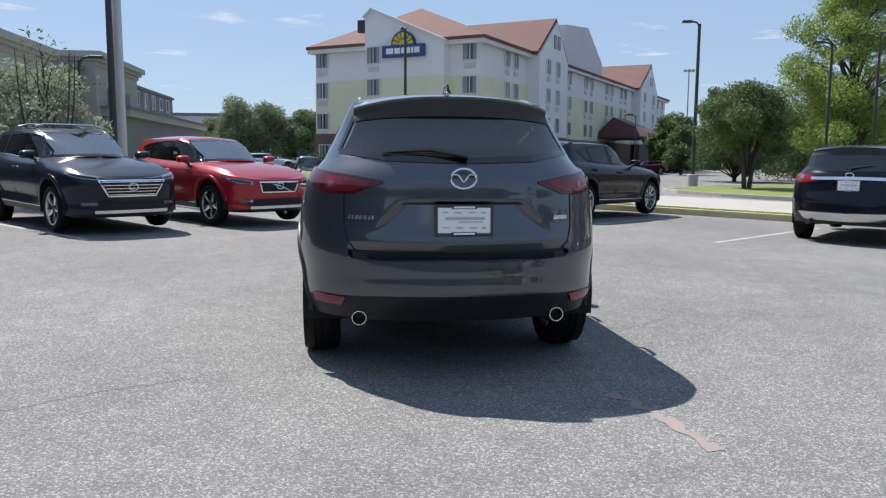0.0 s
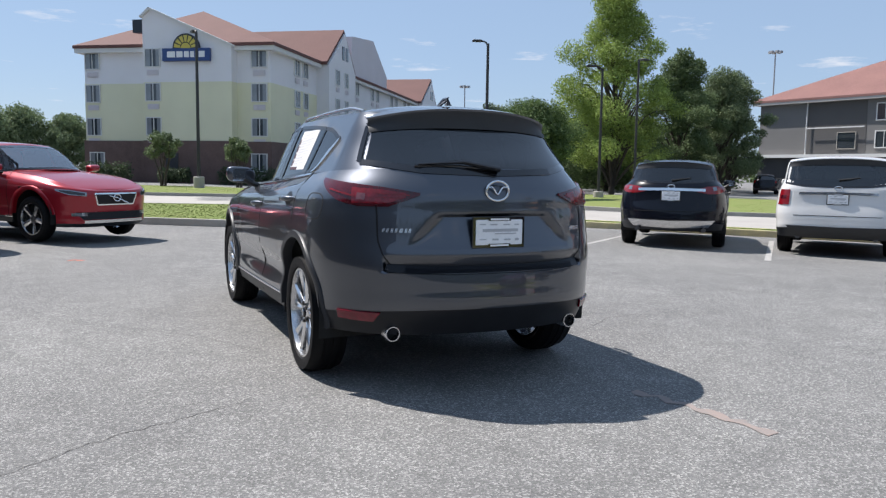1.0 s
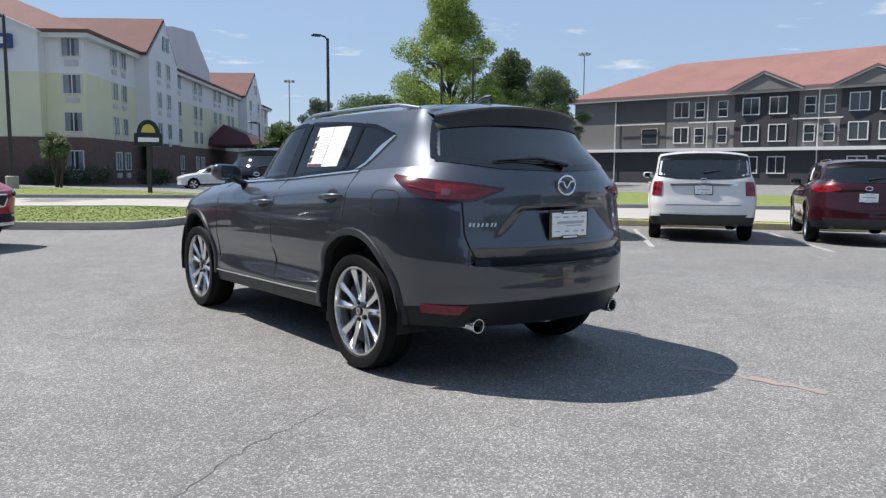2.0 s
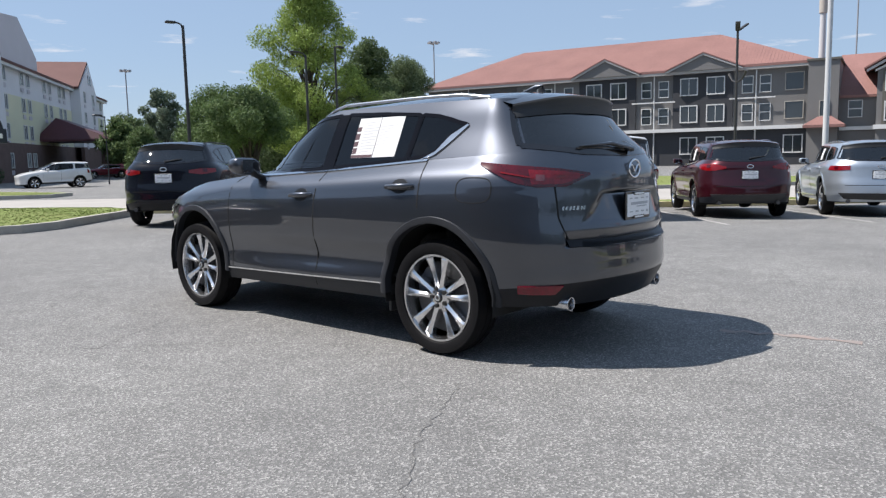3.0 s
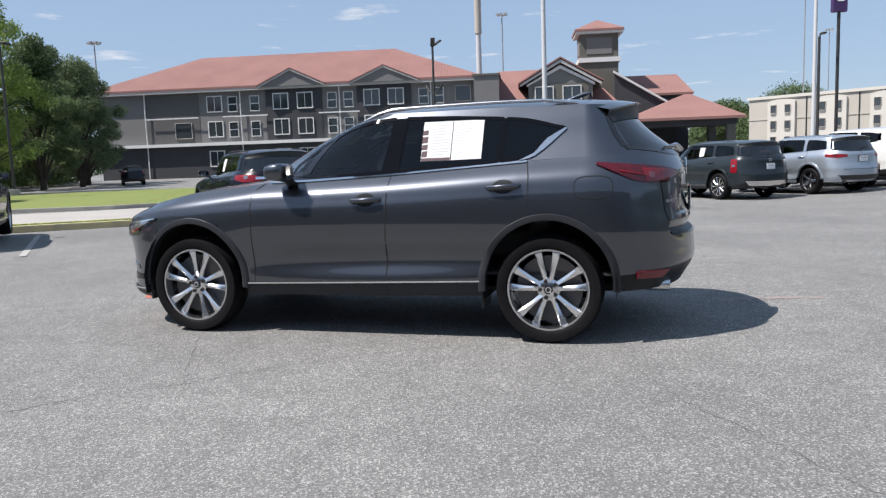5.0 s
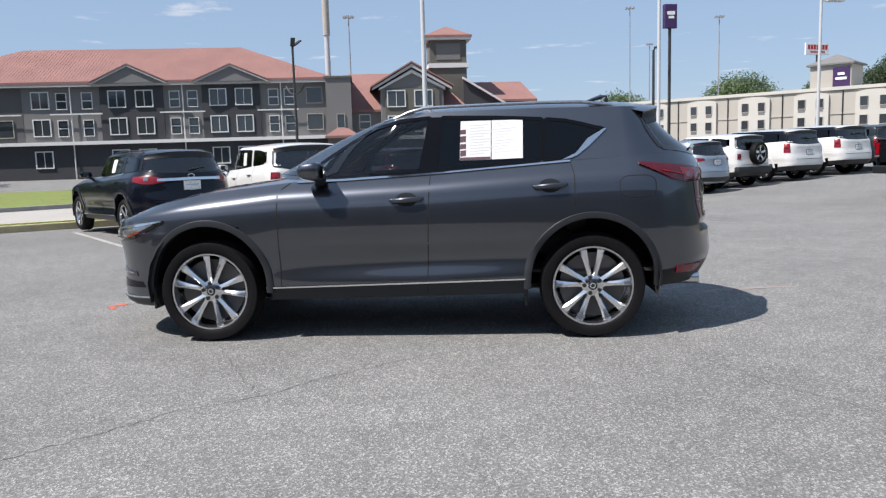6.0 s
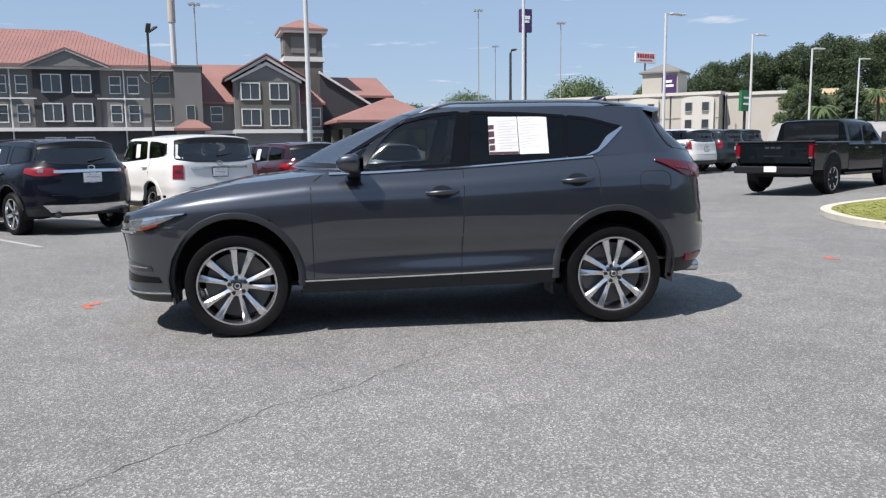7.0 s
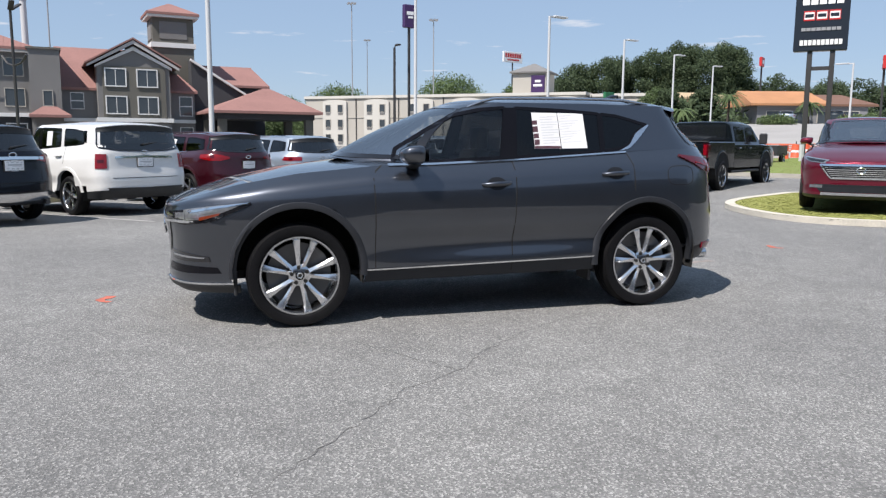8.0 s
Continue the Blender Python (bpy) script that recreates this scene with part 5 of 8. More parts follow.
def hip(x0, x1, y0, y1, z0, z1, rx0, rx1, over=0.6, ry=None):
    """A hipped roof with a thick edge."""
    bm = bmesh.new()
    c = [(x0 - over, y0 - over), (x1 + over, y0 - over), (x1 + over, y1 + over), (x0 - over, y1 + over)]
    e0 = [bm.verts.new((x, y, z0 - 0.25)) for x, y in c]
    e1 = [bm.verts.new((x, y, z0)) for x, y in c]
    ym = (y0 + y1) / 2 if ry is None else ry
    r0, r1 = bm.verts.new((rx0, ym, z1)), bm.verts.new((rx1, ym, z1))
    for i in range(4):
        bm.faces.new((e0[i], e0[(i + 1) % 4], e1[(i + 1) % 4], e1[i]))
    bm.faces.new(e0[::-1])
    bm.faces.new((e1[0], e1[1], r1, r0))
    bm.faces.new((e1[1], e1[2], r1))
    bm.faces.new((e1[2], e1[3], r0, r1))
    bm.faces.new((e1[3], e1[0], r0))
    bmesh.ops.recalc_face_normals(bm, faces=bm.faces[:])
    return bm


def inn():
    """The four-storey white and yellow inn with a brick base."""
    u = Vector((0.575, 0.818, 0)).normalized()
    m = Matrix.Identity(4)
    m.col[0][:3], m.col[1][:3] = u, Vector((-u.y, u.x, 0))
    m.translation = Vector((11.3, 57.0, -0.3))
    h = thing("inn", "white and pale yellow inn with red roofs and brick base", "hotel", m)
    Z0, V = 0.3, 0.85
    # local x runs down the long wall, local y along the street front to its far end
    part("brick_base", boxes((-0.12, 73.1, V - 0.12, 17.62, -0.2, 3.4 + Z0)), M_BRICK, h)
    part("yellow_wall", boxes((0, 73, V, 17.5, 3.4 + Z0, 8.1 + Z0)), M_YELLOW, h)
    part("upper_wall", boxes((0.03, 72.97, V + 0.03, 17.47, 8.1 + Z0, 10.85 + Z0)), M_STUCCO, h)
    part("eave_trim", boxes((-0.5, 73.5, V - 0.5, 18.0, 10.6 + Z0, 10.95 + Z0)), M_WHITE, h)
    part("roof", hip(0, 15.0, V, 17.5, 11.2 + Z0, 15.3 + Z0, 7.0, 7.4, 0.6, 10.3), M_REDROOF, h)
    part("roof", hip(15.7, 73, V, 17.5, 11.15 + Z0, 13.2 + Z0, 22, 66, 0.6), M_REDROOF, h)
    # street front bay with its raked parapet
    turn = Matrix(((0, 1, 0, 0), (1, 0, 0, 0), (0, 0, 1, 0), (0, 0, 0, 1)))
    for face, mt, name, d0 in (([(11.4, 8.1 + Z0), (11.4, 13.3 + Z0), (10.7, 13.9 + Z0), (3.7, 10.9 + Z0), (3.7, 8.1 + Z0)], M_STUCCO, "bay_wall", -1.0), ([(11.4, 3.4 + Z0), (11.4, 8.1 + Z0), (3.7, 8.1 + Z0), (3.7, 3.4 + Z0)], M_YELLOW, "bay_wall", -1.0), ([(11.5, -0.2), (11.5, 3.4 + Z0), (3.6, 3.4 + Z0), (3.6, -0.2)], M_BRICK, "bay_base", -1.1)):
        bm = prism(bmesh.new(), face, d0, 0.05)
        bmesh.ops.transform(bm, matrix=turn, verts=bm.verts[:])
        bmesh.ops.recalc_face_normals(bm, faces=bm.faces[:])
        part(name, bm, mt, h)
    bm = bmesh.new()
    for (a, za), (b, zb) in (((11.55, 13.3), (10.7, 14.0)), ((10.7, 14.0), (3.5, 10.95))):
        d = Vector((0, b - a, zb - za))
        box(bm, -1.25, -0.75, 0, d.length, 0, 0.16, Matrix.Translation((0, a, za + Z0)) @ Matrix.Rotation(math.atan2(zb - za, b - a), 4, "X"))
    part("parapet_coping", bm, M_WHITE, h)
    # gabled bays on the long wall
    for x0, x1, apex, za, d, top in ((10.5, 18.6, 15.2, 14.5, 1.2 - V, 10.9), (50.5, 61.2, 57.0, 14.7, 1.2 - V, 10.9)):
        bm = prism(bmesh.new(), [(x0, 3.4 + Z0), (x0, top + Z0), (apex, za + Z0), (x1, top + Z0), (x1, 3.4 + Z0)], -d, 3.0)
        part("gable_bay", bm, M_STUCCO, h)
        bm = prism(bmesh.new(), [(x0 - 0.06, -0.2), (x0 - 0.06, 3.4 + Z0), (x1 + 0.06, 3.4 + Z0), (x1 + 0.06, -0.2)], -d - 0.06, 0)
        part("bay_base", bm, M_BRICK, h)
        bm = prism(bmesh.new(), [(x0 - 0.3, top + Z0 + 0.02), (apex, za + Z0 + 0.12), (x1 + 0.3, top + Z0 + 0.02), (x1 + 0.3, top + Z0 + 0.3), (apex, za + Z0 + 0.42), (x0 - 0.3, top + Z0 + 0.3)], -d + 0.1, 16.5)
        part("gable_roof", bm, M_REDROOF, h)
        part("gable_louvre", boxes((apex - 0.9, apex - 0.2, -d - 0.05, -d, 11.9 + Z0, 13.2 + Z0), (apex + 0.2, apex + 0.9, -d - 0.05, -d, 11.9 + Z0, 13.2 + Z0)), M_PANE, h)
    # the tall raked block
    bm = prism(bmesh.new(), [(19.4, 10.9 + Z0), (20.5, 15.2 + Z0), (28.2, 16.0 + Z0), (34.2, 12.6 + Z0), (34.2, 10.9 + Z0)], V - 0.3, 7.0)
    part("raked_block", bm, M_LILAC, h)
    # the covered entry
    part("entry_roof", hip(34.5, 42.6, -6.2, V + 0.1, 4.0 + Z0, 6.4 + Z0, 35.6, 41.5, 0.4, -0.6), M_MAROON, h)
    for x in (35.3, 38.5, 41.8):
        part("entry_column", boxes((x - 0.35, x + 0.35, -5.9, -5.2, -0.2, 3.8 + Z0), bevel=0.03), M_BRICK, h)
    # windows
    face = turn @ Matrix.Identity(4)
    for z in (10.02, 7.30, 4.55):
        for v, x in ((16.7, 0.0), (10.55, -1.0), (1.8, 0.0)):
            add_window(h, Matrix.Translation((x - 0.02, v, z + Z0)) @ Matrix.Rotation(-math.pi / 2, 4, "Z"), 1.25, 1.35, "inn")
        for x, d in ((5.6, 0), (7.6, 0), (12.9, 1.2), (15.6, 1.2), (20.8, 0), (23.0, 0), (28.9, 0), (31.1, 0), (37.6, 0), (40.0, 0), (44.6, 0), (46.8, 0), (53.0, 1.2), (58.5, 1.2), (64.2, 0), (67.0, 0), (70.5, 0)):
            add_window(h, Matrix.Translation((x, V - d - 0.02, z + Z0)), 1.1, 1.35, "inn")
    for x in (5.6, 7.6, 20.8, 23.0, 28.9, 31.1):
        add_window(h, Matrix.Translation((x, V - 0.14, 1.7 + Z0)), 1.1, 1.35, "inn")
    for v in (16.4, 1.8):
        add_window(h, Matrix.Translation((-0.14, v, 1.7 + Z0)) @ Matrix.Rotation(-math.pi / 2, 4, "Z"), 1.25, 1.35, "inn")
    part("door", boxes((-1.16, -1.08, 8.4, 9.5, 0.0, 2.4 + Z0)), M_DARKWALL, h)
    # roof sign, blue board and half disc as plain shapes
    part("roof_board", boxes((2.0, 2.5, 11.9, 14.2, 12.6 + Z0, 13.7 + Z0)), M_NAVY, h)
    sg = thing("inn_sign", "blue inn sign board under a yellow half disc", "sign", m @ Matrix.Translation((-1.0, 7.45, 9.7 + Z0)))
    part("board", boxes((-0.35, -0.02, -2.05, 2.05, 0, 1.0), bevel=0.03), M_BLUE, sg)
    for y0, y1 in ((0.9, 1.6), (0.25, 0.78), (-0.3, 0.12), (-0.75, -0.42), (-1.05, -0.85), (-1.65, -1.15)):
        part("bar", boxes((-0.37, -0.35, y0, y1, 0.28, 0.75)), M_SIGNWHITE, sg)
    bm = bmesh.new()
    for r0, dx in ((1.15, 0.0),):
        pts = [(r0 * math.cos(math.pi * k / 20), r0 * math.sin(math.pi * k / 20)) for k in range(21)]
        prism(bm, [(a, 1.0 + b) for a, b in pts], -0.30, -0.04)
    bmesh.ops.transform(bm, matrix=turn, verts=bm.verts[:])
    bmesh.ops.recalc_face_normals(bm, faces=bm.faces[:])
    part("half_disc", bm, M_NAVY, sg)
    bm = bmesh.new()
    for k in range(7):
        a = math.pi * (k + 0.5) / 7
        d0, d1 = a - 0.16, a + 0.16
        prism(bm, [(0.5 * math.cos(d0), 1 + 0.5 * math.sin(d0)), (1.02 * math.cos(d0), 1 + 1.02 * math.sin(d0)), (1.02 * math.cos(d1), 1 + 1.02 * math.sin(d1)), (0.5 * math.cos(d1), 1 + 0.5 * math.sin(d1))], -0.33, -0.30)
    prism(bm, [(0.42 * math.cos(math.pi * k / 12), 1 + 0.42 * math.sin(math.pi * k / 12)) for k in range(13)], -0.33, -0.30)
    bmesh.ops.transform(bm, matrix=turn, verts=bm.verts[:])
    bmesh.ops.recalc_face_normals(bm, faces=bm.faces[:])
    part("rays", bm, M_SIGNYELLOW, sg)


def lodge():
    """The three-storey grey and charcoal lodge with red tiled roofs and a tower."""
    d = Vector((0.184, -0.983, 0)).normalized()
    m = Matrix.Identity(4)
    m.col[0][:3], m.col[1][:3] = d, Vector((-d.y, d.x, 0))
    m.translation = Vector((73.45, 39.75, -0.35))
    h = thing("lodge", "grey and charcoal three-storey lodge with red tiled roofs", "hotel", m)
    o = 0.35
    part("wall", boxes((-23.5, 20.5, 0, 16, -0.2, 9.5 + o)), M_GREYWALL, h)
    for x0, x1 in ((-3.25, 3.25), (7.3, 13.4)):
        part("dark_wall", boxes((x0, x1, -0.22, 0.05, 3.6 + o, 9.4 + o)), M_DARKWALL, h)
    part("ground_wall", boxes((-23.45, 20.45, -0.10, 0.05, -0.2, 3.3 + o)), M_DARKWALL, h)
    # flat panel in a grey darker than the wall round it
    part("darker_panel", boxes((-17.6, -11.2, -0.03, 0.05, 3.6 + o, 9.3 + o)), M_MIDWALL, h)
    part("band", boxes((-24.0, 20.7, -0.75, 0.1, 3.3 + o, 3.65 + o)), M_WHITE, h)
    part("eave_trim", boxes((-24.1, 21.0, -0.75, 16.6, 9.35 + o, 9.65 + o)), M_TRIMGREY, h)
    part("roof", hip(-23.5, 20.5, 0, 16, 9.85 + o, 14.3 + o, -13.7, 10.5, 0.8), M_TILE, h)
    # tile ribs down the front slope
    bm = bmesh.new()
    for k in range(int(44.8 / 0.35)):
        x = -23.8 + 0.35 * k
        top = min(1.0, (x + 24.3) / 10.4, (21.1 - x) / 10.4)
        if top > 0.05:
            tube(bm, [(x, -0.82, 9.87 + o), (x, -0.8 + 8.8 * top, 9.87 + 4.45 * top + o)], 0.009, 5, caps=False)
    part("tile_ribs", bm, M_TILE, h)
    for c, za in ((0.0, 11.45), (10.55, 11.3)):
        bm = prism(bmesh.new(), [(c - 3.5, 9.6 + o), (c, za - 0.2 + o), (c + 3.5, 9.6 + o)], -0.95, 4.0)
        part("dormer", bm, M_GREYWALL, h)
        bm = prism(bmesh.new(), [(c - 3.9, 9.60 + o), (c, za + o), (c + 3.9, 9.60 + o), (c + 3.9, 9.44 + o), (c, za - 0.18 + o), (c - 3.9, 9.44 + o)], -1.15, -0.9)
        part("dormer_trim", bm, M_TRIMGREY, h)
        bm = prism(bmesh.new(), [(c - 4.0, 9.62 + o), (c, za + 0.02 + o), (c + 4.0, 9.62 + o), (c + 4.0, 9.74 + o), (c, za + 0.15 + o), (c - 4.0, 9.74 + o)], -1.2, 6.0)
        part("dormer_roof", bm, M_TILE, h)
    for x in (-6.2, 5.3, 15.65, -17.6):
        bm = bmesh.new()
        tube(bm, [(x, -0.3, -0.1), (x, -0.3, 9.4 + o)], 0.07, 8)
        part("downpipe", bm, M_WHITE, h)
    for x0, x1 in ((2.9, 7.6), (13.1, 17.5), (-8.3, -3.0), (-17.6, -11.2)):
        part("balcony_rail", boxes((x0, x1, -0.5, -0.42, 6.45 + o, 6.58 + o)), M_WHITE, h)
    for z in (8.0, 5.15):
        for x in (-1.49, 1.32, 8.98, 11.7, 19.2, -9.35):
            add_window(h, Matrix.Translation((x, -0.26 if -3.3 < x < 13.4 else -0.04, z + o)), 1.62, 1.62, "lodge" if x != 19.2 else "plain")
        for x in (4.4, 6.27, 14.8, 16.5, -4.6, -7.2):
            add_window(h, Matrix.Translation((x, -0.04, z - 0.1 + o)), 0.95, 1.6, "sash")
    for x in (-1.5, 1.3, 8.98, 11.7, 19.2, -9.35):
        add_window(h, Matrix.Translation((x, -0.14, 1.8 + o)), 1.62, 1.62, "lodge")
    add_window(h, Matrix.Translation((-13.2, -0.07, 5.1 + o)), 1.9, 1.7, "plain")
    # stair block and right wing
    part("stair_block", boxes((20.5, 23.2, -1.2, 12, -0.2, 9.7 + o)), M_GREYWALL, h)
    part("stair_coping", boxes((20.35, 23.35, -1.35, 12, 9.7 + o, 9.9 + o)), M_OLIVE, h)
    add_window(h, Matrix.Translation((22.0, -1.24, 5.1 + o)), 0.75, 1.4, "plain")
    part("entry_hood", hip(20.6, 23.6, -2.6, -1.1, 3.5 + o, 4.3 + o, 21.5, 22.7, 0.3), M_TILE, h)
    part("wing_wall", boxes((23.2, 35.9, 0.4, 14, -0.2, 6.1 + o)), M_GREYWALL, h)
    part("wing_roof", hip(23.2, 35.9, 0.4, 14, 6.3 + o, 10.9 + o, 22.9, 32.6, 0.3), M_TILE, h)
    add_window(h, Matrix.Translation((24.6, 0.36, 5.0 + o)), 1.1, 1.5, "sash")
    bm = prism(bmesh.new(), [(26.4, -0.2), (26.4, 8.5 + o), (29.8, 10.5 + o), (33.2, 8.5 + o), (33.2, -0.2)], -1.6, 1.5)
    part("gable_wing", bm, M_GREYWALL, h)
    for k, (w, y, dz) in enumerate(((4.3, -2.1, 0.0), (3.6, -1.8, -0.6))):
        bm = prism(bmesh.new(), [(29.8 - w, 8.45 - 0.03 * k + o), (29.8, 10.95 + dz + o), (29.8 + w, 8.45 + o), (29.8 + w, 8.15 + o), (29.8, 10.6 + dz + o), (29.8 - w, 8.22 + o)], y, y + (0.25 if k == 0 else 0.15))
        part("gable_trim", bm, M_WHITE if k else M_TRIMGREY, h)
    bm = prism(bmesh.new(), [(25.3, 8.5 + o), (29.8, 11.05 + o), (34.3, 8.5 + o), (34.3, 8.65 + o), (29.8, 11.22 + o), (25.3, 8.65 + o)], -2.2, 7.0)
    part("gable_roof", bm, M_TILE, h)
    part("gable_panel", boxes((26.85, 32.75, -1.75, -1.55, 3.4 + o, 8.4 + o)), M_OLIVE, h)
    part("band", boxes((26.2, 33.4, -1.95, -1.5, 2.95 + o, 3.35 + o)), M_WHITE, h)
    part("band", boxes((23.3, 35.9, 0.1, 0.5, 2.95 + o, 3.3 + o)), M_WHITE, h)
    for x in (28.05, 31.0):
        for z in (7.3, 4.6):
            add_window(h, Matrix.Translation((x, -1.79, z + o)), 1.8, 1.6, "lodge")
    add_window(h, Matrix.Translation((35.0, 0.36, 4.7 + o)), 1.2, 1.9, "sash")
    add_window(h, Matrix.Translation((35.0, 0.36, 1.6 + o)), 1.2, 1.7, "sash")
    # the tower
    part("tower", boxes((32.3, 36.5, 3.0, 7.2, 0, 14.4 + o)), M_OLIVE, h)
    part("tower_band", boxes((32.1, 36.7, 2.8, 7.4, 11.0 + o, 11.5 + o)), M_WHITE, h)
    part("tower_cornice", boxes((31.8, 37.0, 2.5, 7.7, 14.1 + o, 14.45 + o)), M_WHITE, h)
    part("tower_roof", hip(32.3, 36.5, 3.0, 7.2, 14.6 + o, 15.9 + o, 34.3, 34.5, 0.6), M_TILE, h)
    part("tower_panel", boxes((33.0, 35.8, 2.93, 3.02, 11.9 + o, 13.7 + o), (32.23, 32.32, 3.7, 6.5, 11.9 + o, 13.7 + o)), M_GREYWALL, h)
    # the dark gable hall and the covered drive
    bm = prism(bmesh.new(), [(35.8, -0.2), (35.8, 9.7 + o), (42.5, 5.6 + o), (42.5, -0.2)], 1.0, 3.1)
    part("hall_wall", bm, M_DARKWALL, h)
    part("hall_block", boxes((36.2, 44.2, 3.4, 12.5, -0.2, 7.2 + o)), M_DARKWALL, h)
    bm = prism(bmesh.new(), [(35.7, 9.75 + o), (42.9, 5.4 + o), (42.9, 5.15 + o), (35.7, 9.5 + o)], 0.6, 1.1)
    part("hall_trim", bm, M_WHITE, h)
    part("hall_roof", hip(36.0, 44.4, 3.2, 12.8, 7.3 + o, 9.75 + o, 37.0, 43.8, 0.3), M_TILE, h)
    part("drive_roof", hip(36.6, 46.4, -8.0, 0.5, 4.1 + o, 6.6 + o, 42.2, 42.9, 0.7), M_TILE, h)
    part("drive_beam", boxes((36.6, 46.4, -8.0, 0.5, 3.3 + o, 3.9 + o)), M_DARKWALL, h)
    for x, y in ((37.1, -7.5), (45.9, -7.5), (37.1, 0.0), (45.9, 0.0)):
        part("drive_column", boxes((x - 0.4, x + 0.4, y - 0.4, y + 0.4, -0.2, 3.3 + o), bevel=0.03), M_OLIVE, h)


def side_hotel():
    """The beige hotel with a low tower beyond the far rows of cars."""
    a, b = Vector((147.0, -15.4, 0)), Vector((112.4, -58.0, 0))
    d = (b - a).normalized()
    m = Matrix.Identity(4)
    m.col[0][:3], m.col[1][:3] = d, Vector((-d.y, d.x, 0))
    m.translation = a + Vector((0, 0, -0.2))
    n = (b - a).length
    h = thing("beige_hotel", "beige three-storey hotel with a grey-roofed corner tower", "hotel", m)
    part("wall", boxes((0, n, 0, 17, -2, 9.4)), M_BEIGE, h)
    part("parapet", boxes((-0.3, n + 0.3, -0.3, 17.3, 9.4, 9.9)), M_BAYWALL, h)
    part("end_wing", boxes((n + 0.3, n + 11.5, 3.0, 17, -2, 9.2)), M_BEIGE, h)
    part("end_parapet", boxes((n + 0.31, n + 11.8, 2.7, 17.3, 9.2, 9.7)), M_BAYWALL, h)
    part("belt_course", boxes((-0.1, n + 0.1, -0.12, 17.1, 5.7, 5.9)), M_BEIGE, h)
    for x in np.arange(4, n - 4, 9.0):
        bm = prism(bmesh.new(), [(x, 0), (x, 8.7)] + [(x + 2.6 - 2.6 * math.cos(math.pi * k / 10), 8.7 + 0.5 * math.sin(math.pi * k / 10)) for k in range(1, 10)] + [(x + 5.2, 8.7), (x + 5.2, 0)], -0.5, 0.1)
        part("bay", bm, M_BAYWALL, h)
        for z in (7.5, 4.7, 1.9):
            for dx in (1.2, 3.9):
                add_window(h, Matrix.Translation((x + dx, -0.54, z)), 1.05, 1.35, "plain")
                part("wall_vent", boxes((x + dx - 0.5, x + dx + 0.5, -0.56, -0.49, z - 1.22, z - 0.85), bevel=0.01), M_GREYWALL, h)
        part("downpipe", tube(bmesh.new(), [(x + 7.1, -0.13, -1.5), (x + 7.1, -0.13, 9.3)], 0.09, 8), M_TRIM, h, smooth=60)
    part("tower", boxes((n - 13, n - 7, 1, 7, 9, 13.6)), M_BEIGE, h)
    part("tower_roof", hip(n - 13, n - 7, 1, 7, 13.6, 15.2, n - 10.2, n - 9.8, 0.5), M_GREYWALL, h)
    part("tower_sign", boxes((n - 9.6, n - 7.2, 0.8, 1.0, 10.0, 12.9)), M_PURPLE, h)
    part("tower_lettering", boxes((n - 9.2, n - 7.6, 0.74, 0.8, 11.0, 11.4), (n - 8.9, n - 7.9, 0.74, 0.8, 11.7, 12.1)), M_SIGNWHITE, h)


def store():
    """The long grey retail building with cream entry towers."""
    h = thing("store_building", "grey retail building with cream cornice towers and canopy", "building", Matrix.Translation((-16.0, 0, 0)))
    part("wall", boxes((-22, 0, 20, 68.2, -0.2, 6.35)), M_MALLWALL, h)
    part("parapet", boxes((-22.1, 0.15, 20, 68.35, 6.35, 6.55)), M_GREYWALL, h)
    for y0, y1, z in ((43.9, 53.3, 6.65), (22.0, 36.2, 5.75)):
        part("entry_tower", boxes((-6, 0.7, y0, y1, -0.2, z)), M_CREAM, h)
        for k, (o, za, zb) in enumerate(((0.10, 0.0, 0.25), (0.28, 0.25, 0.45), (0.48, 0.45, 0.80))):
            part("entry_cornice", boxes((-6 - o, 0.7 + o, y0 - o, y1 + o, z + za, z + zb)), M_CREAM, h)
        part("entry_panel", boxes((0.66, 0.76, y0 + 2.2, y1 - 2.2, 0.5, z - 1.2)), M_MALLWALL, h)
    for y in (55.9, 58.4, 60.9, 63.4, 65.9, 38.2, 40.4, 42.4):
        add_window(h, Matrix.Translation((0.03, y, 5.15)) @ Matrix.Rotation(math.pi / 2, 4, "Z"), 0.75, 1.9, "sash")
    part("canopy", boxes((-0.5, 2.4, 44.6, 72.0, 3.7, 4.15)), M_CREAM, h)
    part("canopy_edge", boxes((-0.6, 2.55, 44.4, 72.2, 4.15, 4.3)), M_GREYWALL, h)
    part("canopy_wall", boxes((-0.5, 2.0, 44.8, 71.8, -0.2, 3.7)), M_MALLWALL, h)
    far = thing("far_building", "distant grey flat-roofed building", "building", Matrix.Translation((-22, 108, 0)))
    part("wall", boxes((-14, 7, 0, 20, -0.2, 7.0)), M_LILAC, far)
    part("window_band", boxes((-13, 6, -0.08, 0.05, 4.6, 5.6)), M_PANE, far)
    part("window_band", boxes((-13, 6, -0.08, 0.05, 1.8, 2.8)), M_PANE, far)
    part("parapet", boxes((-14.2, 7.2, -0.2, 20.2, 7.0, 7.4)), M_GREYWALL, far)


def bank_z(d):
    """The height of the sloping lot at a distance d from the middle of the car park."""
    f = clamp((d - 50) / 40, 0, 1)
    return lerp(0.35, 3.3, f * f * (3 - 2 * f))


def bank_at(bearing, d):
    """A place on the slope: degrees south of east, and metres."""
    a = radians(bearing)
    return Vector((-6.1 + d * math.cos(a), 3.3 - d * math.sin(a), bank_z(d)))


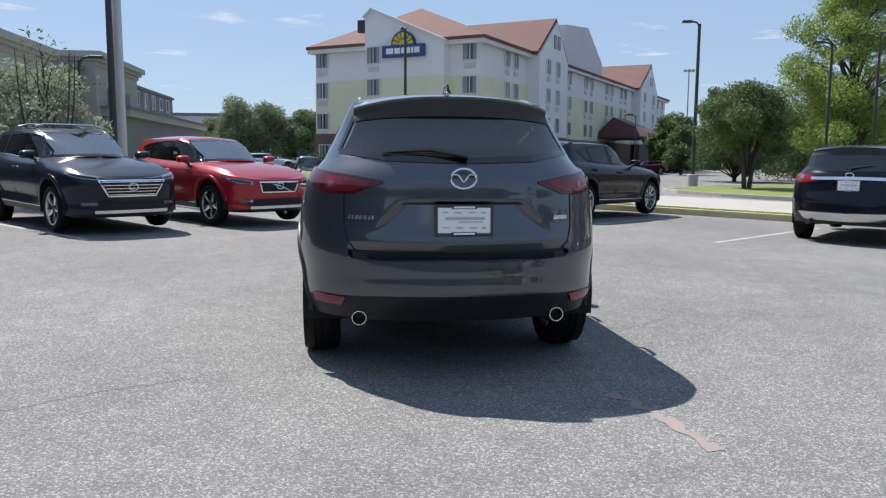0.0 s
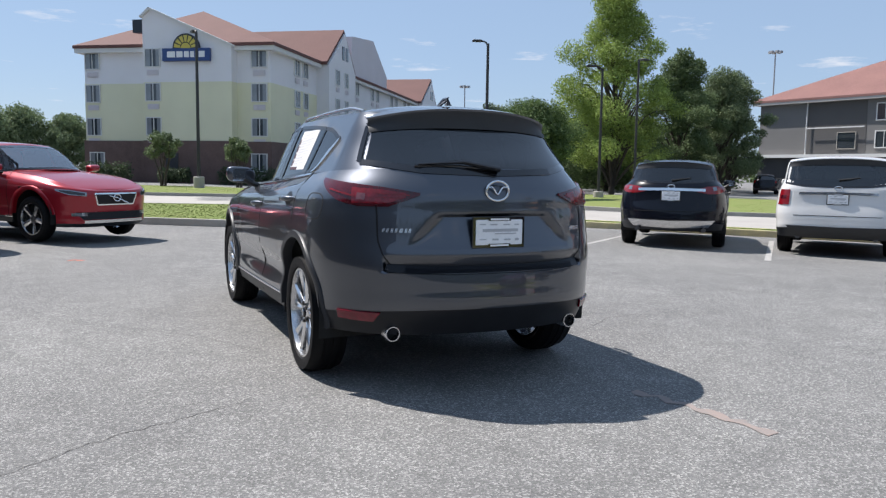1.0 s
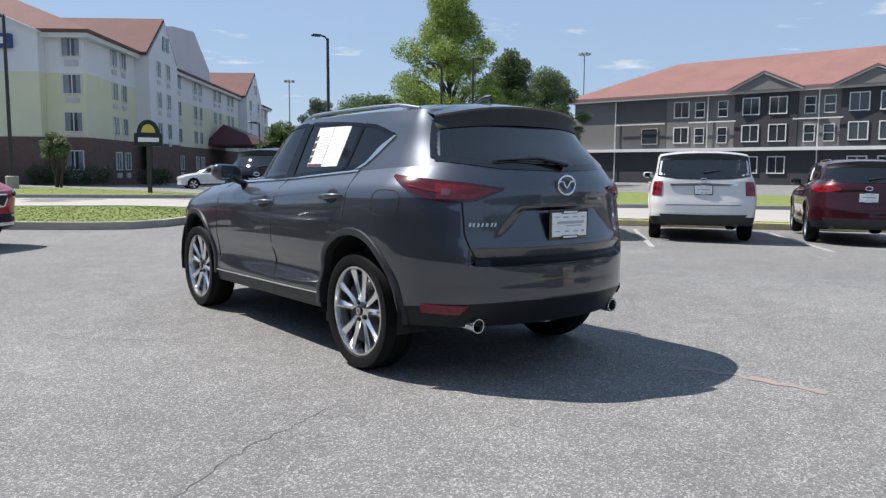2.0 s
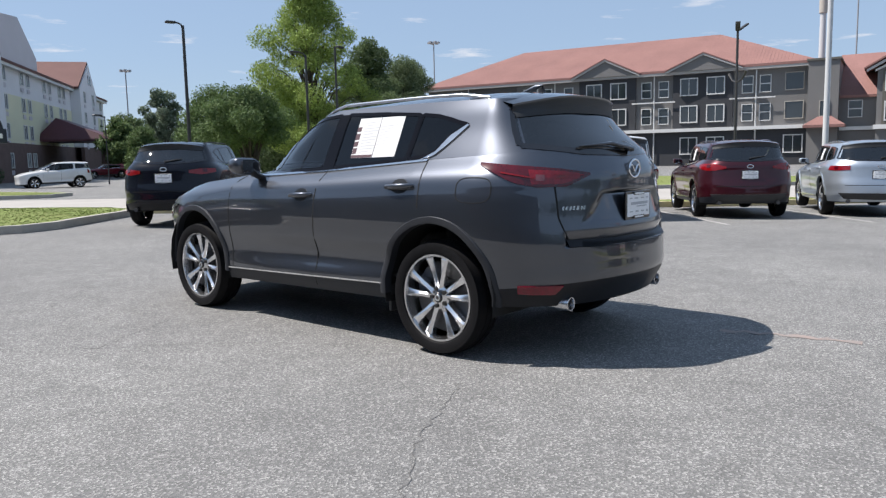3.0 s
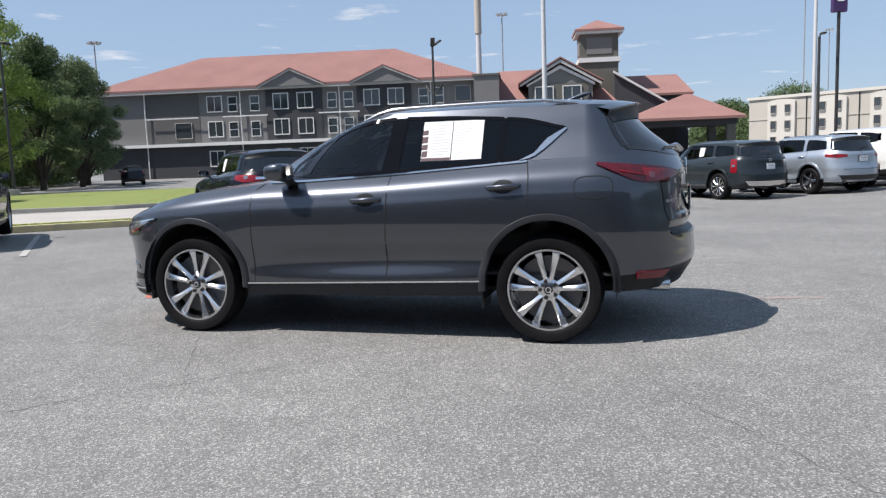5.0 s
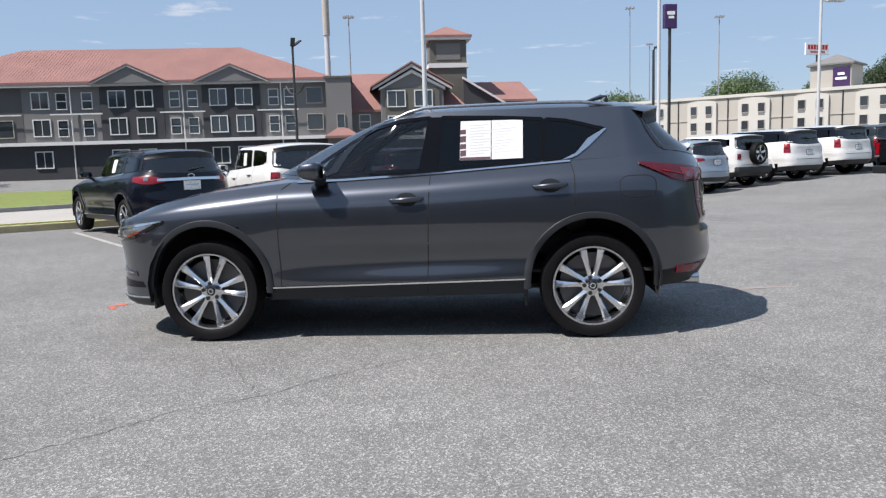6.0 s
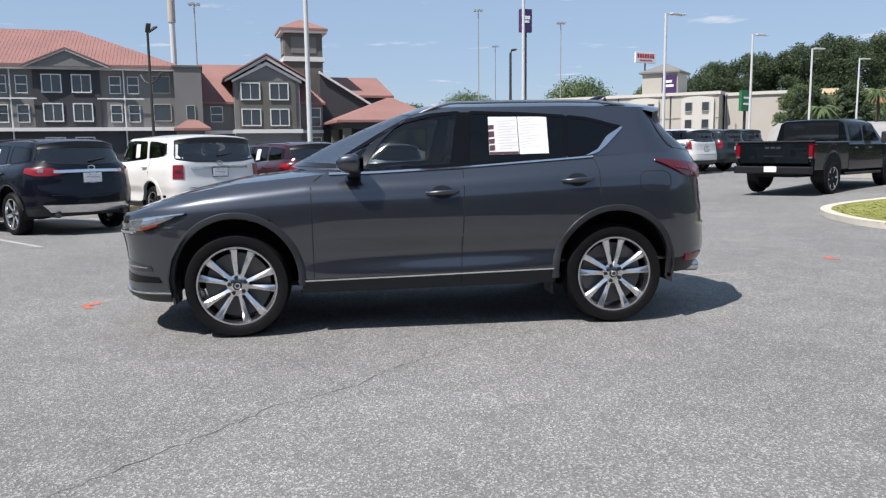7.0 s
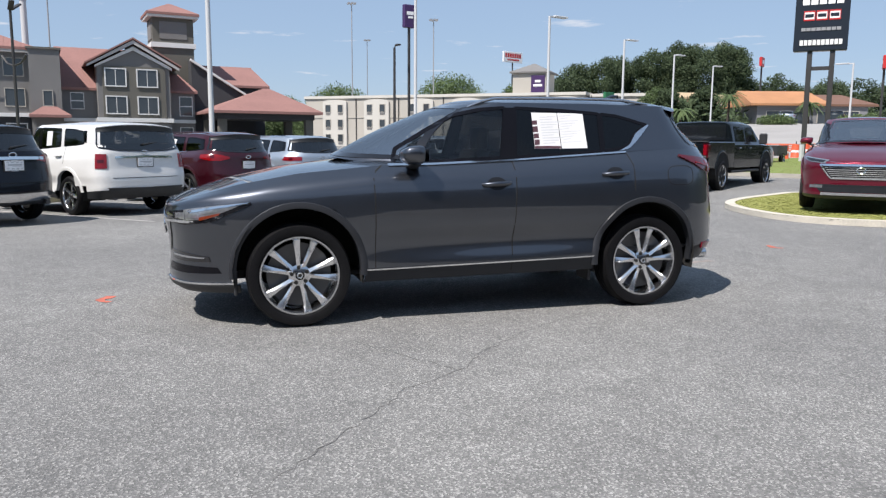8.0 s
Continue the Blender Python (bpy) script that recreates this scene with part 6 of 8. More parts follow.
bm = bmesh.new()
sheet(bm, [[bank_at(b, d) + Vector((0, 0, -0.6 if d < 50 or b < 31.5 else 0.02)) for b in (31, 31.5, 33, 36, 39, 42, 45, 48, 51, 56)] for d in (48, 50, 54, 58, 62, 66, 70, 74, 78, 82, 86, 90, 100, 130, 170)])
bmesh.ops.recalc_face_normals(bm, faces=bm.faces[:])
tagged(part("ground_bank", bm, M_DRIVE, smooth=60), "pale concrete lot sloping up to the diner", "ground", kind="structure")


def far_shops():
    """Low shops under the wooded hill."""
    s = thing("orange_roofed_diner", "low tan diner with a long orange metal roof", "building", Matrix.Translation((70, -57.5, 2.7)) @ Matrix.Rotation(radians(-107), 4, "Z"))
    part("wall", boxes((1, 14, 0, 9, -2, 3.0)), M_MALLWALL, s)
    part("roof", hip(0.6, 8.6, 0, 9, 3.2, 4.9, 0.3, 8.9, 0.6), M_ORANGE, s)
    part("side_roof", hip(9.3, 14.5, 0.3, 8.7, 3.15, 4.5, 9.0, 13.0, 0.6), M_BROWNROOF, s)
    for x in (3, 6, 9, 12):
        add_window(s, Matrix.Translation((x, -0.04, 1.6)), 1.8, 1.4, "plain")
    s = thing("tan_building", "tan stucco building at the foot of the hill", "building", Matrix.Translation((111, -73, 5.0)) @ Matrix.Rotation(radians(-107), 4, "Z"))
    part("wall", boxes((0, 12, 0, 10, -3, 4.0)), M_TAN, s)
    part("roof", hip(0, 12, 0, 10, 4.1, 5.2, 3, 9, 0.5), M_TAN, s)
    for x in (2, 6, 10):
        add_window(s, Matrix.Translation((x, -0.04, 2.0)), 1.6, 1.6, "plain")


inn()
lodge()
side_hotel()
store()
far_shops()


# ---- the other cars ----
def heading(x, y, deg, back):
    """The pose of a car whose tail centre stands at (x, y), pointing deg from +x; back: its rear overhang."""
    d = Vector((math.cos(radians(deg)), math.sin(radians(deg)), 0))
    p = Vector((x, y, 0)) + d * back
    return Matrix.Translation((p.x, p.y, ground_z(p.x, p.y))) @ Matrix.Rotation(radians(deg - 90), 4, "Z")


P_BLACK = paint("black_paint", (0.003, 0.004, 0.009), rough=0.25, coat=0.38)
P_NAVY = paint("blue_black_paint", (0.010, 0.013, 0.026), metal=0.15, coat=0.45)
P_RED = paint("bright_red_paint", (0.33, 0.012, 0.022), metal=0.3)
P_DARKRED = paint("wine_red_paint", (0.042, 0.004, 0.009), metal=0.4)
P_CRIMSON = paint("crimson_paint", (0.115, 0.004, 0.017), metal=0.4)
P_WHITE = paint("white_paint", (0.64, 0.64, 0.63))
P_SILVER = paint("silver_paint", (0.42, 0.47, 0.53), metal=0.75, rough=0.4)
P_SLATE = paint("slate_paint", (0.026, 0.034, 0.040), metal=0.3, coat=0.5)
P_PICKUP = paint("black_green_paint", (0.004, 0.006, 0.008), rough=0.2, coat=0.5)


def rear_set(car, sh, lamps, plate_z=0.92, chrome=None, skid=None, wiper=True, lamp_m=M_BG_LENS, spare=0.0):
    Z = sh.Z
    if spare:
        p, n = sh.hit("rear", 0.06, Z(1.04))
        wheel = add_wheel(car, -0.06, p.y - 0.14, spare, "five")
        wheel.name = "spare_wheel"
        wheel.matrix_basis = Matrix.Translation((0.06, p.y - 0.14, Z(1.04))) @ Matrix.Rotation(math.pi / 2, 4, "Z") @ Matrix.Diagonal((spare * 0.9, spare, spare, 1))
        part("bumper", boxes((-sh.X(0.86), sh.X(0.86), p.y - 0.10, p.y + 0.14, Z(0.46), Z(0.64)), bevel=0.03, seg=2), M_TRIM, car, "black plastic rear bumper", smooth=40)
    for side in ("corner", "cornerR"):
        tl = lens(sh, car, side, [(a, Z(z)) for a, z in lamps[0]], [(a, Z(z)) for a, z in lamps[1]], lamp_m)
        a0, a1 = lamps[0][0][0], lamps[0][-1][0]
        zc = Z((lamps[0][-1][1] + lamps[1][-1][1]) / 2)
        bm = bmesh.new()
        c = lerp(a0, a1, 0.55)
        sh.patch(bm, side, [(c - 2.5, zc - 0.03), (c + 2.5, zc - 0.03)], [(c - 2.5, zc + 0.03), (c + 2.5, zc + 0.03)], 0.015, 3, 2)
        part("lamp_core", bm, M_CLEAR_LENS if skid is M_ALLOY else M_RED_DARK, tl, smooth=50)
    plate(sh, car, Z(plate_z))
    if chrome:
        bm = bmesh.new()
        sh.strip(bm, "rear", [(-sh.X(0.55), Z(chrome)), (0, Z(chrome + 0.01)), (sh.X(0.55), Z(chrome))], 0.045, 0.014)
        part("tailgate_molding", bm, M_CHROME, car, smooth=50)
    if skid:
        bm = bmesh.new()
        sh.patch(bm, "rear", [(-sh.X(0.62), Z(0.42)), (0, Z(0.40)), (sh.X(0.62), Z(0.42))], [(-sh.X(0.72), Z(0.54)), (0, Z(0.53)), (sh.X(0.72), Z(0.54))], 0.016, 16, 3, 0.02)
        part("skid_plate", bm, skid, car, smooth=50)
    if wiper:
        a, na = sh.hit("rear", 0.0, Z(1.25))
        b, nb = sh.hit("rear", 0.32, Z(1.30))
        bm = bmesh.new()
        tube(bm, [a + na * 0.03, b + nb * 0.02], [0.018, 0.008], 6)
        part("rear_wiper", bm, M_TRIM, car)
    p, n = sh.hit("rear", 0, Z(plate_z + 0.17))
    bm = bmesh.new()
    tube(bm, [(0.06 * math.cos(a), p.y - 0.012, Z(plate_z + 0.17) + 0.035 * math.sin(a)) for a in (2 * math.pi * k / 16 for k in range(17))], 0.008, 6, caps=False)
    part("badge", bm, M_CHROME, car)
    bm = bmesh.new()
    sh.strip(bm, "rear", [(-sh.X(0.62), Z(0.70)), (sh.X(0.62), Z(0.70))], 0.010, 0.003)
    part("tailgate_seam", bm, M_DARK, car)
    for x in (-0.55, 0.55):
        bm = bmesh.new()
        tube(bm, [(sh.X(x), sh.Y(-0.6), Z(0.36)), (sh.X(x), sh.Y(-0.86), Z(0.36))], 0.04, 10)
        part("exhaust_tip", bm, M_ALLOY_DARK, car, smooth=40)


def hang_papers(car, sh):
    Y, Z = sh.Y, sh.Z
    for side in "L":
        bm = bmesh.new()
        sh.patch(bm, side, [(Y(0.86), Z(1.22)), (Y(0.66), Z(1.235))], [(Y(0.84), Z(1.48)), (Y(0.64), Z(1.48))], 0.003, 3, 4, 0.0)
        part("window_paper", bm, M_PAPER, car, "white paper in the rear window")


def stock():
    tall = ([(42, 0.90), (52, 0.90)], [(43, 1.18), (52, 1.18)])
    wide = ([(28, 1.06), (40, 1.02), (52, 1.02), (66, 1.07)], [(28, 1.10), (40, 1.15), (52, 1.16), (66, 1.15)])
    slim = ([(31, 1.04), (45, 1.01), (64, 1.05)], [(31, 1.10), (45, 1.12), (64, 1.12)])
    row = "cars parked along the grass strip"
    # name, label, spec, tail, heading, lamps, extras
    for label, spec, tail, deg, lamps, kw, papers in (
        ("black crossover with dark red tail lights and white plate", dict(w=0.96, ro=0.98, wb=2.86, fo=0.98, h=1.66, r=0.385, boxy=0.18, windows="sport", paint=P_BLACK, rails=M_TRIM, wheel="multi", clad=M_VALANCE, arch=M_VALANCE, belt_chrome=False), (3.02, 10.31), 41, slim, dict(plate_z=0.95, lamp_m=M_RED_LENS), False),
        ("black three-row suv with bright red tail lights and chrome bar", dict(w=0.955, ro=1.03, wb=2.86, fo=1.0, h=1.64, r=0.37, boxy=0.6, paint=P_BLACK, rails=M_TRIM, wheel="six"), (7.31, 6.18), 45, wide, dict(plate_z=0.98, chrome=1.09, skid=M_ALLOY), True),
        ("white boxy suv with square red tail lights", dict(w=0.99, ro=1.05, wb=2.775, fo=1.0, h=1.78, r=0.375, boxy=1.0, upright=1.0, n_rear=6.0, paint=P_WHITE, clad=M_TRIM, arch=P_WHITE, wheel="five", belt_chrome=False), (9.36, 4.41), 37, ([(40.5, 0.86), (50, 0.86)], [(41, 1.10), (50, 1.10)]), dict(plate_z=0.96, chrome=1.045, skid=M_TRIM), True),
        ("wine red three-row suv with red and clear tail lights", dict(w=0.96, ro=1.06, wb=2.79, fo=1.0, h=1.68, r=0.375, boxy=0.75, n_rear=3.0, paint=P_DARKRED, rails=P_DARKRED, wheel="five"), (11.6, 2.4), 33, wide, dict(plate_z=0.93, skid=M_TRIM, lamp_m=M_RED_LENS), True),
        ("silver blue suv with slim red tail lights", dict(w=0.98, ro=1.08, wb=2.99, fo=0.95, h=1.67, r=0.39, boxy=0.6, n_rear=2.9, paint=P_SILVER, clad=P_SILVER, arch=P_SILVER, rails=M_ALLOY, wheel="five"), (13.7, 0.43), 25, ([(34, 1.02), (50, 1.01), (63, 1.02)], [(34, 1.11), (50, 1.11), (60, 1.11)]), dict(plate_z=0.92, skid=M_TRIM), True),
        ("dark slate three-row suv with tall red tail lights", dict(w=0.985, ro=1.08, wb=2.90, fo=0.98, h=1.71, r=0.39, boxy=0.85, upright=0.5, n_rear=3.2, paint=P_SLATE, rails=M_ALLOY, wheel="multi"), (17.5, -3.6), 38, ([(56, 0.78), (66, 0.78)], [(56, 1.14), (66, 1.14)]), dict(plate_z=0.93, skid=M_ALLOY), True),
        ("silver three-row suv with slim dark red tail lights", dict(w=0.97, ro=1.08, wb=2.90, fo=0.98, h=1.72, r=0.38, boxy=0.7, upright=0.4, n_rear=3.0, paint=P_SILVER, clad=P_SILVER, arch=P_SILVER, rails=M_ALLOY, wheel="five"), (18.6, -6.2), 36, slim, dict(plate_z=0.98, skid=M_TRIM, lamp_m=M_RED_LENS), False),
        ("white boxy off-road suv with a spare wheel on its tailgate", dict(w=0.94, ro=0.92, wb=2.95, fo=0.75, h=1.84, r=0.40, boxy=1.0, upright=1.0, n_rear=7.0, paint=P_WHITE, clad=M_TRIM, arch=M_TRIM, wheel="five", belt_chrome=False, clear=1.15), (20.6, -7.95), 36, ([(41, 0.86), (48, 0.86)], [(41, 1.04), (48, 1.04)]), dict(plate_z=0.58, spare=0.39), False),
        ("white full-size suv with dark glass and red tail lights", dict(w=1.03, ro=1.2, wb=3.3, fo=1.0, h=1.88, r=0.41, boxy=1.0, upright=0.7, n_rear=5.0, paint=P_WHITE, pillar=P_BLACK, wheel="six", clear=1.15), (22.0, -10.3), 33, tall, dict(plate_z=0.9), False),
        ("white full-size suv in the far row", dict(w=1.03, ro=1.2, wb=3.07, fo=1.0, h=1.88, r=0.41, boxy=1.0, upright=0.7, n_rear=5.0, paint=P_WHITE, pillar=P_BLACK, wheel="six", clear=1.15), (23.6, -12.7), 31, tall, dict(plate_z=0.9), False),
        ("charcoal full-size suv in the far row", dict(w=1.02, ro=1.2, wb=3.07, fo=1.0, h=1.86, r=0.41, boxy=1.0, upright=0.7, n_rear=5.0, paint=P_SLATE, wheel="six", clear=1.15), (25.3, -14.9), 30, tall, dict(plate_z=0.9), False),
        ("black full-size suv in the far row", dict(w=1.02, ro=1.2, wb=3.07, fo=1.0, h=1.86, r=0.41, boxy=1.0, upright=0.7, n_rear=5.0, paint=P_BLACK, wheel="six", clear=1.15), (27.2, -16.9), 30, tall, dict(plate_z=0.9), False),
    ):
        s = dict(BASE, **spec)
        car, sh, doors = car_body(s, label, heading(*tail, deg, s["ro"]), row)
        rear_set(car, sh, lamps, **kw)
        if papers:
            hang_papers(car, sh)


def nose_set(car, sh, grille, lamps, kind):
    Z, X = sh.Z, sh.X
    (gw0, gz0), (gw1, gz1) = grille
    bm = bmesh.new()
    sh.patch(bm, "front", [(-X(gw0), Z(gz0)), (0, Z(gz0 - 0.015)), (X(gw0), Z(gz0))], [(-X(gw1), Z(gz1)), (0, Z(gz1 + 0.01)), (X(gw1), Z(gz1))], 0.010, 20, 6)
    g = part("grille", bm, M_VALANCE, car, smooth=50)
    loop = [(-gw0, gz0), (gw0, gz0), (gw1, gz1), (-gw1, gz1), (-gw0, gz0)]
    bm = bmesh.new()
    for p, q in zip(loop, loop[1:]):
        sh.strip(bm, "front", [(X(p[0]), Z(p[1])), (X(q[0]), Z(q[1]))], 0.022, 0.018, 10)
    part("grille_frame", bm, M_CHROME, g, smooth=50)
    bars = {"bars": 5, "fine": 7, "badge": 0}[kind]
    for k in range(bars):
        f = (k + 0.5) / bars
        z, w = lerp(gz0, gz1, f), lerp(gw0, gw1, f) - 0.03
        bm = bmesh.new()
        sh.strip(bm, "front", [(-X(w), Z(z)), (0, Z(z)), (X(w), Z(z))], 0.012 if kind == "bars" else 0.014, 0.016, 16)
        part("grille_bar", bm, M_CHROME, g, smooth=50)
    p, n = sh.hit("front", 0, Z((gz0 + gz1) / 2))
    zc = Z((gz0 + gz1) / 2 + 0.02)
    bm = bmesh.new()
    tube(bm, [(0.07 * math.cos(a), p.y + 0.025, zc + 0.055 * math.sin(a)) for a in (2 * math.pi * k / 20 for k in range(21))], 0.010, 6, caps=False)
    if kind == "badge":
        tube(bm, [(-X(gw0) * 0.8, p.y - 0.01, Z(gz0)), (0, p.y + 0.022, zc), (X(gw0) * 0.8, p.y - 0.01, Z(gz1))], 0.010, 6)
    part("badge", bm, M_CHROME, g)
    for side in ("nose", "noseR"):
        hl = lens(sh, car, side, [(a, Z(z)) for a, z in lamps[0]], [(a, Z(z)) for a, z in lamps[1]], M_CLEAR_LENS, "headlight", 0.010, 14, 4)
        core = [(lerp(lamps[0][0][0], lamps[0][-1][0], f), Z(np.interp(f, (0, 0.5, 1), [z for a, z in lamps[0]]) + 0.012)) for f in (0.06, 0.5, 0.85)]
        core_top = [(lerp(lamps[1][0][0], lamps[1][-1][0], f), Z(np.interp(f, (0, 0.5, 1), [z for a, z in lamps[1]]) - 0.016)) for f in (0.06, 0.5, 0.85)]
        bm = bmesh.new()
        sh.patch(bm, side, core, core_top, 0.014, 10, 2)
        part("lamp_core", bm, M_GLOSSBLACK, hl, smooth=50)
        lens(sh, car, side, [(36, Z(0.42)), (50, Z(0.42))], [(36, Z(0.47)), (50, Z(0.47))], M_CLEAR_LENS, "fog_lamp", 0.012, 6, 2)
    bm = bmesh.new()
    sh.patch(bm, "front", [(-X(0.56), Z(0.355)), (X(0.56), Z(0.355))], [(-X(0.66), Z(0.48)), (X(0.66), Z(0.48))], 0.010, 14, 3)
    part("lower_intake", bm, M_VALANCE, car)
    bm = bmesh.new()
    sh.strip(bm, "front", [(-X(0.55), Z(0.325)), (X(0.55), Z(0.325))], 0.045, 0.02)
    part("skid_plate", bm, M_ALLOY, car)
    bm = bmesh.new()
    sh.patch(bm, "front", [(-X(0.42), Z(1.42)), (-X(0.30), Z(1.43))], [(-X(0.40), Z(1.52)), (-X(0.30), Z(1.53))], -0.012, 3, 3, 0.0)
    part("windscreen_paper", bm, M_PAPER, car)


def facing(label, spec, mid, deg, grille, lamps, kind, group="", lift=0.0):
    """A car whose front axle's middle stands at mid."""
    s = dict(BASE, **spec)
    d = Vector((math.cos(radians(deg)), math.sin(radians(deg)), 0))
    p = Vector((*mid, 0)) - d * (s["wb"] + s["ro"])
    car, sh, doors = car_body(s, label, Matrix.Translation((0, 0, lift)) @ heading(p.x, p.y, deg, s["ro"]), group)
    nose_set(car, sh, grille, lamps, kind)
    return car, sh


navy, navy_shell = facing("blue-black compact suv with a chrome barred grille and roof rails", dict(w=0.925, ro=0.92, wb=2.67, fo=0.88, h=1.66, r=0.36, boxy=0.3, windows="box", paint=P_NAVY, rails=M_ALLOY, wheel="five"), (-4.40, 7.95), -51, ((0.36, 0.56), (0.50, 0.80)), ([(34, 0.80), (50, 0.83), (68, 0.90)], [(34, 0.85), (50, 0.89), (68, 0.925)]), "bars", "cars facing the lot")
for y in (0.35, 1.15):
    top_l, top_r = navy_shell.hit("top", -0.50, y)[0], navy_shell.hit("top", 0.50, y)[0]
    bm = bmesh.new()
    tube(bm, [(-0.56, y, top_l.z + 0.055), (-0.4, y, top_l.z + 0.10), (0.4, y, top_r.z + 0.10), (0.56, y, top_r.z + 0.055)], 0.018, 8)
    part("roof_crossbar", bm, M_ALLOY, navy, smooth=50)
facing("bright red compact suv with a black mesh grille", dict(w=0.925, ro=0.85, wb=2.70, fo=0.87, h=1.62, r=0.36, boxy=0.25, windows="sport", paint=P_RED, wheel="five", belt_chrome=False), (-2.33, 9.60), -50, ((0.34, 0.60), (0.40, 0.78)), ([(36, 0.74), (50, 0.76), (64, 0.83)], [(36, 0.80), (50, 0.84), (64, 0.86)]), "badge", "cars facing the lot")
facing("crimson three-row suv with a wide chrome grille", dict(w=1.0, ro=1.1, wb=3.05, fo=0.98, h=1.76, r=0.385, boxy=0.6, paint=P_CRIMSON, wheel="five"), (4.98, -8.12), 134, ((0.42, 0.58), (0.58, 0.80)), ([(34, 0.82), (50, 0.84), (66, 0.90)], [(34, 0.87), (50, 0.90), (66, 0.93)]), "fine", lift=0.085)


def pickup():
    """The dark crew-cab pickup, seen from its tail."""
    s = dict(BASE, name="pickup_truck", w=1.02, ro=1.15, wb=3.75, fo=0.98, h=1.90, r=0.42, boxy=1.0, n_rear=4.5, windows="box", wheel="six", paint=P_PICKUP, clear=1.45)
    X, zb = s["w"], 0.62
    car = thing("pickup_truck", "dark green-black crew cab pickup with red tail lights", "truck", heading(12.1, -8.8, -57, 1.15))
    # cab and nose
    bm = bmesh.new()
    rows = []
    for y, top, w in ((0.95, 1.90, 0.80), (1.02, 1.93, 0.82), (2.0, 1.95, 0.83), (2.7, 1.90, 0.82), (3.35, 1.36, 0.90)):
        belt = 1.30
        rows.append([Vector((x, y, z)) for x, z in ((-X, zb), (-X * 1.0, 1.0), (-X * 0.985, 1.27), (-X * 0.955, belt), (-X * lerp(0.955, w, 0.9), belt + (top - belt) * 0.88), (-X * w * 0.85, top), (0, top + 0.02), (X * w * 0.85, top), (X * lerp(0.955, w, 0.9), belt + (top - belt) * 0.88), (X * 0.955, belt), (X * 0.985, 1.27), (X, 1.0), (X, zb))])
    sheet(bm, rows)
    bm.faces.new([v for v in bm.verts[:13]])
    bmesh.ops.recalc_face_normals(bm, faces=bm.faces[:])
    cab = part("cab", bm, P_PICKUP, car, smooth=35)
    bm = bmesh.new()
    rows = []
    for y, top, w in ((3.2, 1.33, 1.0), (3.9, 1.31, 1.0), (4.5, 1.26, 0.98), (4.70, 1.10, 0.95), (4.73, 0.62, 0.93)):
        rows.append([Vector((x * w, y, z)) for x, z in ((-X, zb), (-X, 1.02), (-X * 0.97, top - 0.06), (-X * 0.85, top), (0, top + 0.03), (X * 0.85, top), (X * 0.97, top - 0.06), (X, 1.02), (X, zb))])
    sheet(bm, rows)
    bmesh.ops.recalc_face_normals(bm, faces=bm.faces[:])
    part("hood", bm, P_PICKUP, car, smooth=35)
    # bed
    part("bed_side", boxes((-X, -X + 0.10, -1.05, 0.95, zb, 1.36), bevel=0.03), P_PICKUP, car)
    part("bed_side", boxes((X - 0.10, X, -1.05, 0.95, zb, 1.36), bevel=0.03), P_PICKUP, car)
    part("bed_floor", boxes((-X + 0.1, X - 0.1, -1.0, 0.95, 0.80, 0.86)), M_TRIM, car)
    tg = part("tailgate", boxes((-X + 0.12, X - 0.12, -1.10, -1.02, 0.80, 1.34), bevel=0.02), P_PICKUP, car)
    part("tailgate_lettering", boxes(*[(x, x + 0.11, -1.108, -1.10, 1.18, 1.235) for x in (-0.22, -0.07, 0.08)]), M_ALLOY_DARK, tg)
    part("tailgate_molding", boxes((-0.26, 0.26, -1.106, -1.10, 0.992, 1.004)), M_ALLOY_DARK, tg)
    part("bed_cap", boxes((-X + 0.01, X - 0.01, -1.12, -1.0, 1.34, 1.38), bevel=0.01), M_TRIM, tg)
    part("bumper", boxes((-X + 0.02, X - 0.02, -1.22, -1.02, 0.55, 0.74), bevel=0.03, seg=2), M_VALANCE, car)
    for x in (-1, 1):
        tl = part("tail_light", boxes((x * (X - 0.14), x * (X + 0.006), -1.11, -0.92, 0.92, 1.30), bevel=0.02), M_RED_DARK, car)
        part("red_lamp_segment", boxes((x * (X - 0.12), x * (X - 0.03), -1.118, -1.10, 1.00, 1.26), bevel=0.006), M_RED_DEEP, tl)
        part("clear_lamp_segment", boxes((x * (X - 0.12), x * (X - 0.03), -1.117, -1.10, 0.94, 0.985), bevel=0.005), M_CLEAR_LENS, tl)
        for y0, y1, y2, y3 in ((1.12, 1.92, 1.90, 1.14), (1.99, 3.0, 2.62, 1.99)):
            grid = []
            for f in np.linspace(0, 1, 4):
                z = lerp(1.37, 1.80, f)
                px = X * lerp(0.955, 0.838, (z - 1.30) / 0.56) + 0.008
                grid.append([(x * px, lerp(lerp(y0, y3, f), lerp(y1, y2, f), g), z) for g in (0, 0.5, 1)])
            bm = bmesh.new()
            vs = sheet(bm, grid)
            bmesh.ops.solidify(bm, geom=bm.faces[:], thickness=0.006)
            part("window", bm, M_DARKGLASS, car)
        part("door_handle", boxes((x * (X + 0.0), x * (X + 0.03), 1.25, 1.45, 1.16, 1.20), bevel=0.008), M_CHROME, car)
        part("door_handle", boxes((x * (X + 0.0), x * (X + 0.03), 2.15, 2.35, 1.16, 1.20), bevel=0.008), M_CHROME, car)
        part("mirror_housing", boxes((x * (X + 0.04), x * (X + 0.26), 2.85, 2.98, 1.30, 1.62), bevel=0.03), M_TRIM, car)
